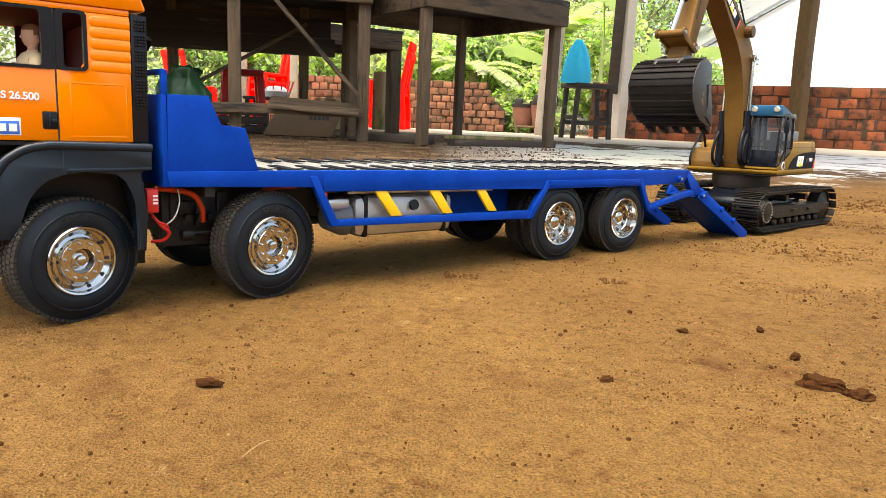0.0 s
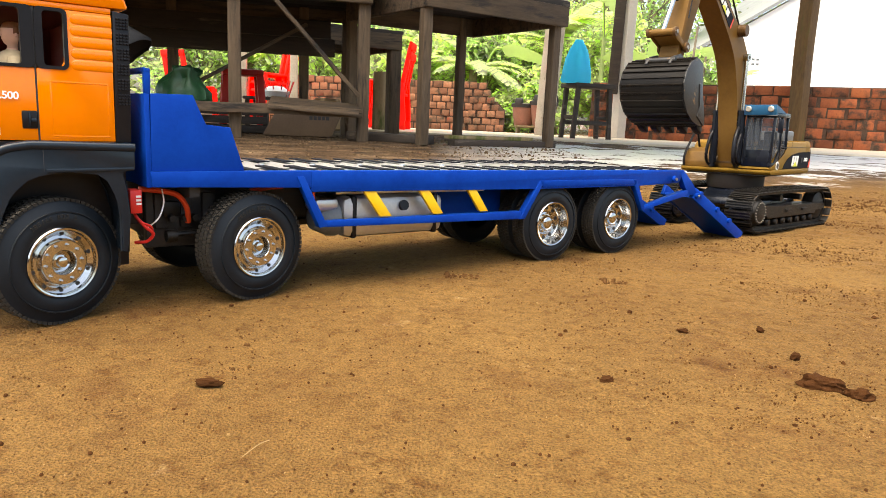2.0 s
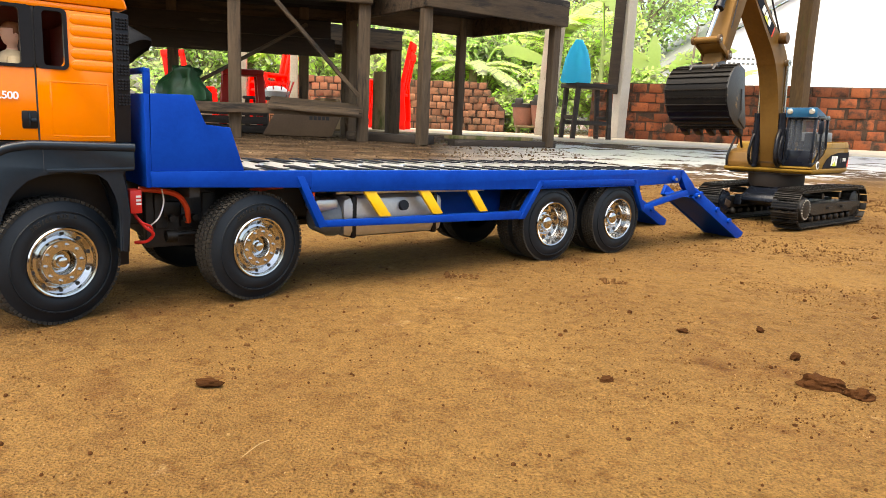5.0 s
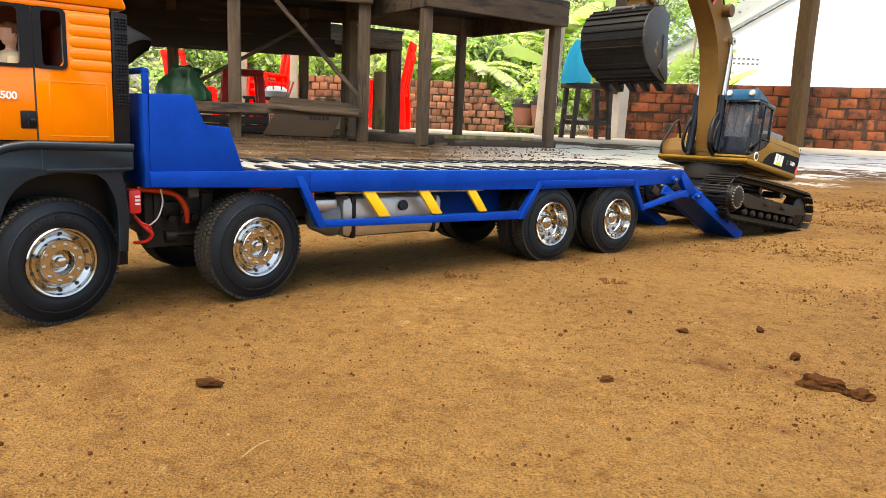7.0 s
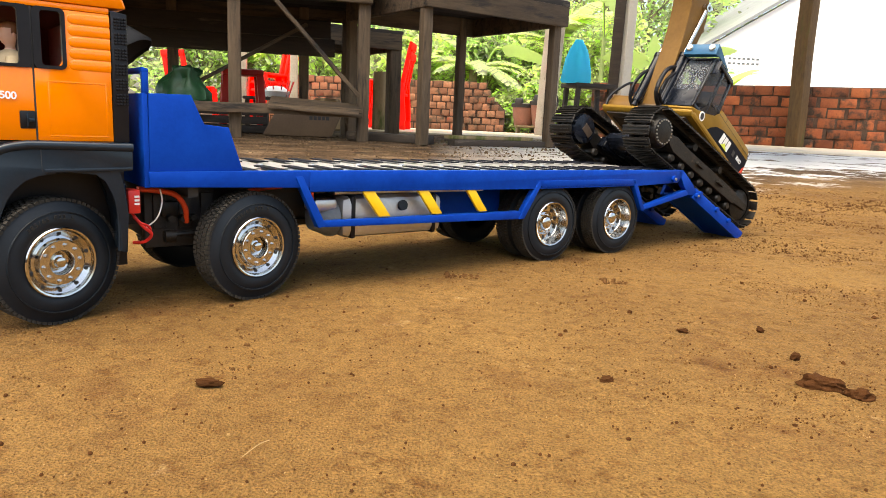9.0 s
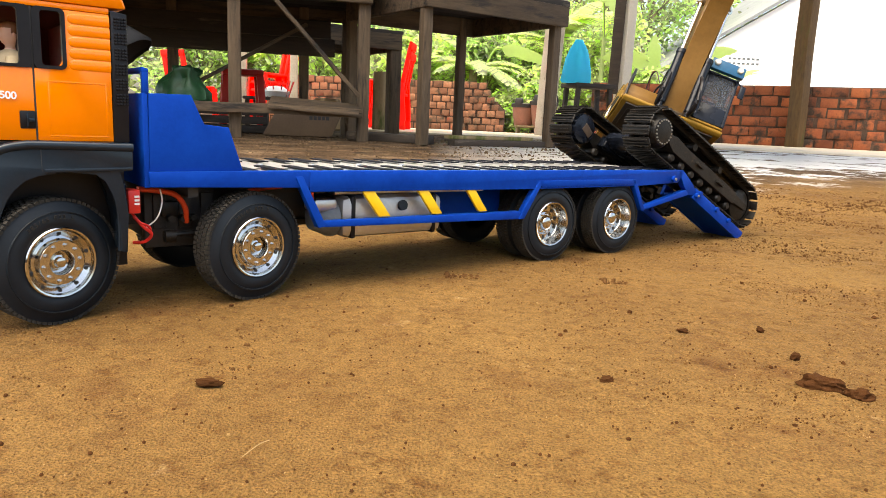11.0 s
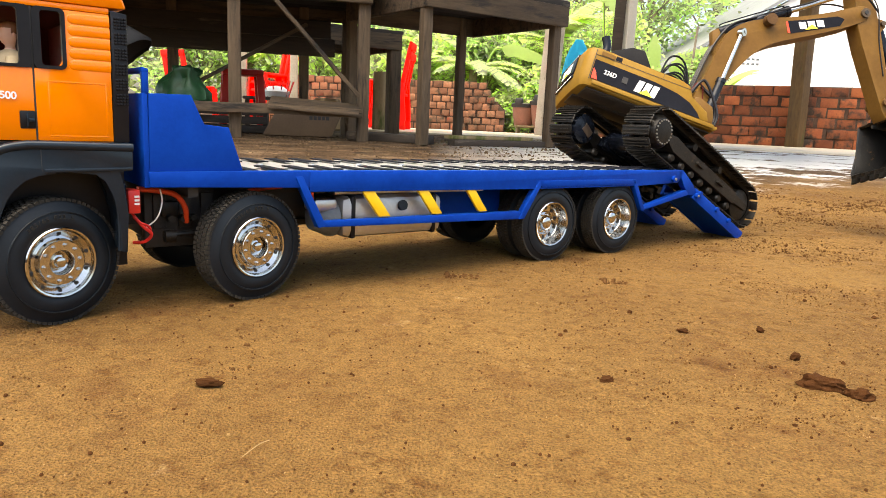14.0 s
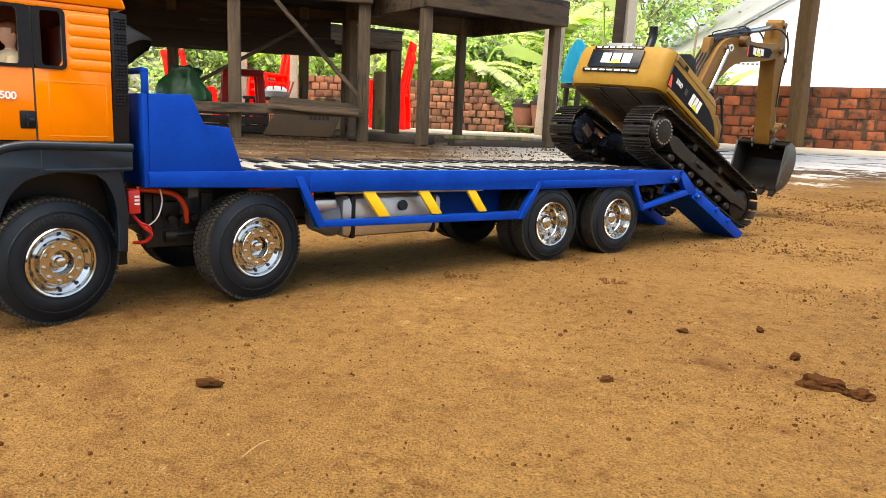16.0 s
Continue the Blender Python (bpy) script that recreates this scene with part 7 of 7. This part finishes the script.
def crumbs(name, count, small, big, material, label, seed, lumpy, area=None):
    """Crumbs of soil and grit, denser towards the tail of the truck."""
    rng = random.Random(seed)
    shapes = []
    for k in range(4):
        bm = bmesh.new()
        bmesh.ops.create_icosphere(bm, subdivisions=1, radius=1.0)
        shapes.append(([v.co * (1 + 0.4 * noise.noise(v.co * 1.7 + Vector((k * 5.0, 0, 0)))) for v in bm.verts], [[v.index for v in f.verts] for f in bm.faces]))
        bm.free()
    vs, fs = [], []
    for i in range(count):
        if area:
            x, y = rng.uniform(area[0], area[1]), rng.uniform(area[2], area[3])
        elif rng.random() < 0.6:
            y = 0.16 + 1.9 * rng.random() ** 1.6
            x = rng.uniform(-0.64, 0.70) * (y + 0.08)
        else:
            y = 0.34 + 1.6 * rng.random() ** 1.2
            x = (0.12 + 0.60 * rng.random() ** 0.7) * (y + 0.1)
        if noise.noise(Vector((x, y, 0)) * 6) + rng.uniform(-0.4, 0.4) < -0.12:
            continue
        s = small + (big - small) * rng.random() ** 3.5
        if rng.random() < lumpy:
            s += 1.3 * big * rng.random()
        s *= 0.7 + 0.6 * y
        m = Euler((rng.uniform(0, 6), rng.uniform(0, 6), rng.uniform(0, 6))).to_matrix()
        low = 0.0022 * max(0.0, min(1.0, (0.15 - x) / 0.35)) * max(0.0, min(1.0, (1.6 - y) / 0.6))
        p = Vector((x, y, 0))
        up = 0.0016 * noise.noise(p * 7) + 0.0009 * noise.noise(p * 23)
        c = Vector((x, y, s * 0.2 - 0.0012 - low + up))
        k = len(vs)
        co, fa = shapes[rng.randrange(4)]
        vs += [c + m @ q * s for q in co]
        fs += [[k + j for j in f] for f in fa]
    me = bpy.data.meshes.new(name)
    me.from_pydata(vs, [], fs)
    me.materials.append(material)
    tagged(new(name, me), label, "soil", kind="stuff")


crumbs("soil_crumbs", 12000, 0.00026, 0.0011, CLOD, "small dark crumbs of soil scattered on the dirt", 4, 0.035)
crumbs("fine_grit", 60000, 0.00022, 0.0008, GRIT, "fine orange grit strewn over the dirt", 9, 0.008)
crumbs("pale_grit", 14000, 0.00020, 0.0006, PALEGRIT, "fine pale sand grains strewn over the dirt", 31, 0.004)

crumbs("loose_soil", 20000, 0.00028, 0.0012, LOOSE, "loose crumbly soil heaped thinly beside the ramp", 12, 0.05, (0.42, 1.35, 0.75, 2.0))
crumbs("crumbled_clod", 130, 0.0006, 0.0019, LOOSE, "crumbled clod of reddish soil pressed flat in the dirt", 21, 0.06, (0.004, 0.036, 0.678, 0.692))
crumbs("crumbled_clod", 110, 0.0006, 0.0019, LOOSE, "crumbled clod of reddish soil pressed flat in the dirt", 22, 0.06, (0.160, 0.186, 0.680, 0.698))
crumbs("crumbled_clod", 300, 0.0003, 0.0010, LOOSE, "reddish soil dropped from a tyre, strewn in a thin trail", 23, 0.03, (-0.145, -0.112, 0.39, 0.50))
crumbs("floor_litter", 6000, 0.0005, 0.0022, DRIED, "dry leaf litter and chips on the muddy floor", 15, 0.04, (-1.6, 0.7, 2.2, 5.0))


def floor_slab():
    bm = shape(box, -1.9, 5.6, -1.6, 0.9, -0.05, 0.016, 0.006)
    ob = new("floor_slab", finish(bm, "floor_slab", SLAB, 30))
    ob.matrix_basis = pose(0.2, 8.35, 0, 0, 0, -18)
    tagged(ob, "pale damp concrete apron along the brick wall", "floor", kind="structure")


floor_slab()


def twig(p0, p1, r):
    bm = shape(tube, [p0, (Vector(p0) + Vector(p1)) / 2 + Vector((0.001, 0.002, 0.0012)), p1], r, 6)
    ob = new("twig", finish(bm, "twig", STRAW))
    tagged(ob, "thin dry straw lying on the dirt", "twig")


twig((-0.0876, 0.2940, -0.0024), (-0.0790, 0.3124, -0.0020), 0.00024)


# ---- what moves ----
def glide(keys, t):
    """A smooth value at t through rows of (seconds, value), flat at the ends, never past its rows."""
    if t <= keys[0][0]:
        return keys[0][1]
    for i in range(len(keys) - 1):
        (a, va), (b, vb) = keys[i], keys[i + 1]
        if t <= b:
            def slope(j):
                if j <= 0 or j >= len(keys) - 1:
                    return 0.0
                p = (keys[j][1] - keys[j - 1][1]) / (keys[j][0] - keys[j - 1][0])
                q = (keys[j + 1][1] - keys[j][1]) / (keys[j + 1][0] - keys[j][0])
                return 0.0 if p * q <= 0 else 2 * p * q / (p + q)
            h, u = b - a, (t - a) / (b - a)
            return ((2 * u ** 3 - 3 * u * u + 1) * va + (u ** 3 - 2 * u * u + u) * h * slope(i)
                    + (-2 * u ** 3 + 3 * u * u) * vb + (u ** 3 - u * u) * h * slope(i + 1))
    return keys[-1][1]


SHIFT = [(0, 0.0148), (0.45, 0.0143), (0.9, 0.0030), (4.2, 0.0028), (6.5, 0.0025), (7.5, 0.0016), (16, 0.0016)]
PLACE_X = [(0, .5090), (.5, .5075), (.95, .4842), (1.5, .4842), (2, .4958), (2.5, .5300), (3, .5581), (3.5, .5738), (4, .6085), (4.5, .6150), (5.4, .5650),
           (6.5, .4766), (7, .4252), (7.5, .3866), (8, .3488), (8.5, .3138), (9, .2915), (16, .2915)]
PLACE_Y = [(0, 1.2029), (.5, 1.2015), (.95, 1.1865), (1.5, 1.1865), (2, 1.1946), (2.5, 1.2168), (3, 1.2192), (3.5, 1.2221), (4, 1.2655), (4.5, 1.2740), (5.4, 1.232),
           (6.5, 1.1683), (7, 1.1210), (7.5, 1.0976), (8, 1.0738), (8.5, 1.0541), (9, 1.0292), (16, 1.0292)]
PLACE_Z = [(0, 0), (6.3, 0.0008), (6.5, .0020), (7, .0129), (7.5, .0249), (8, .0385), (8.5, .0568), (9, .0690), (16, .0690)]
YAW = [(0, 220.8), (.5, 220.2), (1.5, 220.1), (2, 220.5), (2.5, 215.1), (3, 200.7), (3.5, 202.3), (4, 216.9), (4.6, 221.0), (6.5, 218.6), (7, 220.4), (8, 219.8), (8.5, 217.5), (9, 215.8), (16, 215.8)]
PITCH = [(0, 0), (6.2, 0), (6.5, -0.8), (7, -8.4), (7.5, -12.9), (8, -17.6), (8.5, -24.0), (9, -26.4), (16, -26.4)]
LEAN = [(0, 1.2), (2.5, 1.2), (3, 0.4), (4, 1.5), (7, 1.3), (8, 0.0), (9, 0.6), (16, 0.6)]
SWING = [(0, 6.3), (2.5, 6.5), (3, 0.9), (3.5, 2.1), (4, 4.4), (6.5, 4.4), (7, 2.6), (8, 4.2), (8.5, 6.5), (9.3, 6.2), (10.0, 18), (10.8, 44), (11.5, 64.7), (12, 85.1), (12.5, 104.4), (13, 119.8),
         (13.5, 133.8), (14, 147.4), (14.5, 159.4), (15, 172.1), (15.5, 184.2), (16, 188.4)]
LIFT = [(0, 58.2), (2.5, 57.9), (3, 54.7), (3.5, 54.9), (4, 56.4), (6.5, 56.7), (7, 57.7), (8, 63.0), (8.5, 63.8), (9.2, 64.5), (10.6, 61), (11.5, 54.5), (12, 57), (12.5, 59.5), (13, 61), (13.5, 58.5), (14, 55.5), (14.5, 54.5), (15, 53.5), (15.5, 52.5), (16, 51.5)]
REACH = [(0, -67), (2.5, -67), (3, -60.7), (3.5, -61.5), (4, -64.2), (7, -64), (8, -54), (8.5, -50.5), (9.2, -46), (11.5, -32), (12.0, -44), (12.5, -55), (13.5, -56.5), (14, -54.5), (14.5, -53), (15, -51.5), (16, -53)]
CURL = [(0, -97), (2.5, -97), (3, -94), (4, -96), (8.6, -97), (9.6, -84), (13, -74), (16, -72)]


# play in the slewing ring: the upper body tips towards its heavy side
SLACK = [(0, 0), (2.5, 0), (3, 2.0), (3.5, 2.0), (4, 0), (6.5, 0), (8, -2.0), (9, -3.5), (12, -5.5), (13.5, -5.0), (15, -3.5), (16, -3.0)]
STANCE = [(0, 0.72), (7.5, 0.72), (9.0, 0.25), (16, 0.25)]


def base_pose(t):
    return pose(glide(PLACE_X, t), glide(PLACE_Y, t), glide(PLACE_Z, t)) @ Matrix.Rotation(radians(glide(YAW, t)), 4, "Z") @ \
        Matrix.Rotation(radians(glide(PITCH, t)), 4, "Y") @ Matrix.Rotation(radians(glide(LEAN, t)), 4, "X") @ Matrix.Translation(-SWING_AT * glide(STANCE, t))


def between(a, b):
    """A pose at a with x toward b."""
    d = (b - a).normalized()
    y = Vector((0, 0, 1)).cross(d).normalized() if abs(d.z) < 0.99 else Vector((0, 1, 0))
    z = d.cross(y)
    m = Matrix((d, y, z)).transposed().to_4x4()
    return Matrix.Translation(a) @ m


def motions():
    times = [round(0.1 * i, 2) for i in range(161)]
    walk(truck, [(t, Matrix.Translation(FRONT) @ pose(0, 0, 0, 0, 0, TURN) @ pose(glide(SHIFT, t), 0, 0)) for t in (0, .25, .45, .6, .75, .9, 4.2, 6.5, 7, 7.5, 16)])
    for w, m, s in WHEELS:
        walk(w, [(t, m @ Matrix.Rotation(s * glide(SHIFT, t) / RAD, 4, "Y")) for t in (0, .25, .45, .6, .75, .9, 4.2, 6.5, 7, 7.5, 16)])
    rows = {k: [] for k in ("base", "upper", "boom", "stick", "bucket", "sb", "sr")}
    cyl = {s: ([], []) for s in (1, -1)}
    run = {1: 0.0, -1: 0.0}
    steps = {1: [], -1: []}
    last = None
    for t in times:
        b = base_pose(t)
        rows["base"].append((t, b))
        turn = Matrix.Rotation(radians(glide(SWING, t)), 4, "Z")
        tip_over = glide(SLACK, t)
        rise = glide(LIFT, t) + tip_over
        up = Matrix.Translation(SWING_AT + Vector((0, 0, 0.085))) @ turn @ Matrix.Rotation(radians(tip_over), 4, "Y") @ Matrix.Translation((0, 0, -0.085))
        bo = up @ Matrix.Translation((PIVOT[0], 0, PIVOT[1])) @ Matrix.Rotation(-radians(rise), 4, "Y")
        tip = Matrix.Translation((bo @ Vector((BOOM, 0, 0))))
        st = tip @ turn @ Matrix.Rotation(-radians(glide(REACH, t)), 4, "Y")
        bk = Matrix.Translation(st @ Vector((STICK, 0, 0))) @ turn @ Matrix.Rotation(-radians(glide(CURL, t)), 4, "Y")
        rows["upper"].append((t, up)), rows["boom"].append((t, bo)), rows["stick"].append((t, st)), rows["bucket"].append((t, bk))
        for s in (1, -1):
            foot, eye = up @ Vector((0.0520, s * 0.0205, 0.0985)), bo @ Vector((0.1472, s * 0.0195, 0.0737))
            cyl[s][0].append((t, between(foot, eye)))
            cyl[s][1].append((t, between(eye, foot)))
        a, c = bo @ Vector((0.1229, 0, 0.094)), st @ Vector((-0.0411, 0, 0.0074))
        rows["sb"].append((t, between(a, c))), rows["sr"].append((t, between(c, a)))
        if last is not None:
            h = (b.to_3x3() @ Vector((1, 0, 0)))
            go = (b.translation - last[0]).dot(h)
            veer = radians(glide(YAW, t) - last[1])
            for s in (1, -1):
                run[s] += go - s * GAUGE * veer
        last = (b.translation.copy(), glide(YAW, t))
        for s in (1, -1):
            steps[s].append((t, run[s]))
    walk(digger, rows["base"])
    walk(upper, rows["upper"]), walk(boom, rows["boom"]), walk(stick, rows["stick"]), walk(bucket, rows["bucket"])
    walk(STICK_CYL[0], rows["sb"]), walk(STICK_CYL[1], rows["sr"])
    for s, b, d in BOOM_CYL:
        walk(b, cyl[s][0]), walk(d, cyl[s][1])
    total = 4 * AX + 2 * math.pi * LOOP_R
    for side, shoes in TRACKS:
        st = [(t, r) for t, r in steps[side] if t <= 9.2 and round(t * 10) % 2 == 0] + [steps[side][-1]]
        for i, ob in enumerate(shoes):
            walk(ob, [(t, shoe_pose(i / SHOES + r / total, side)) for t, r in st])


motions()
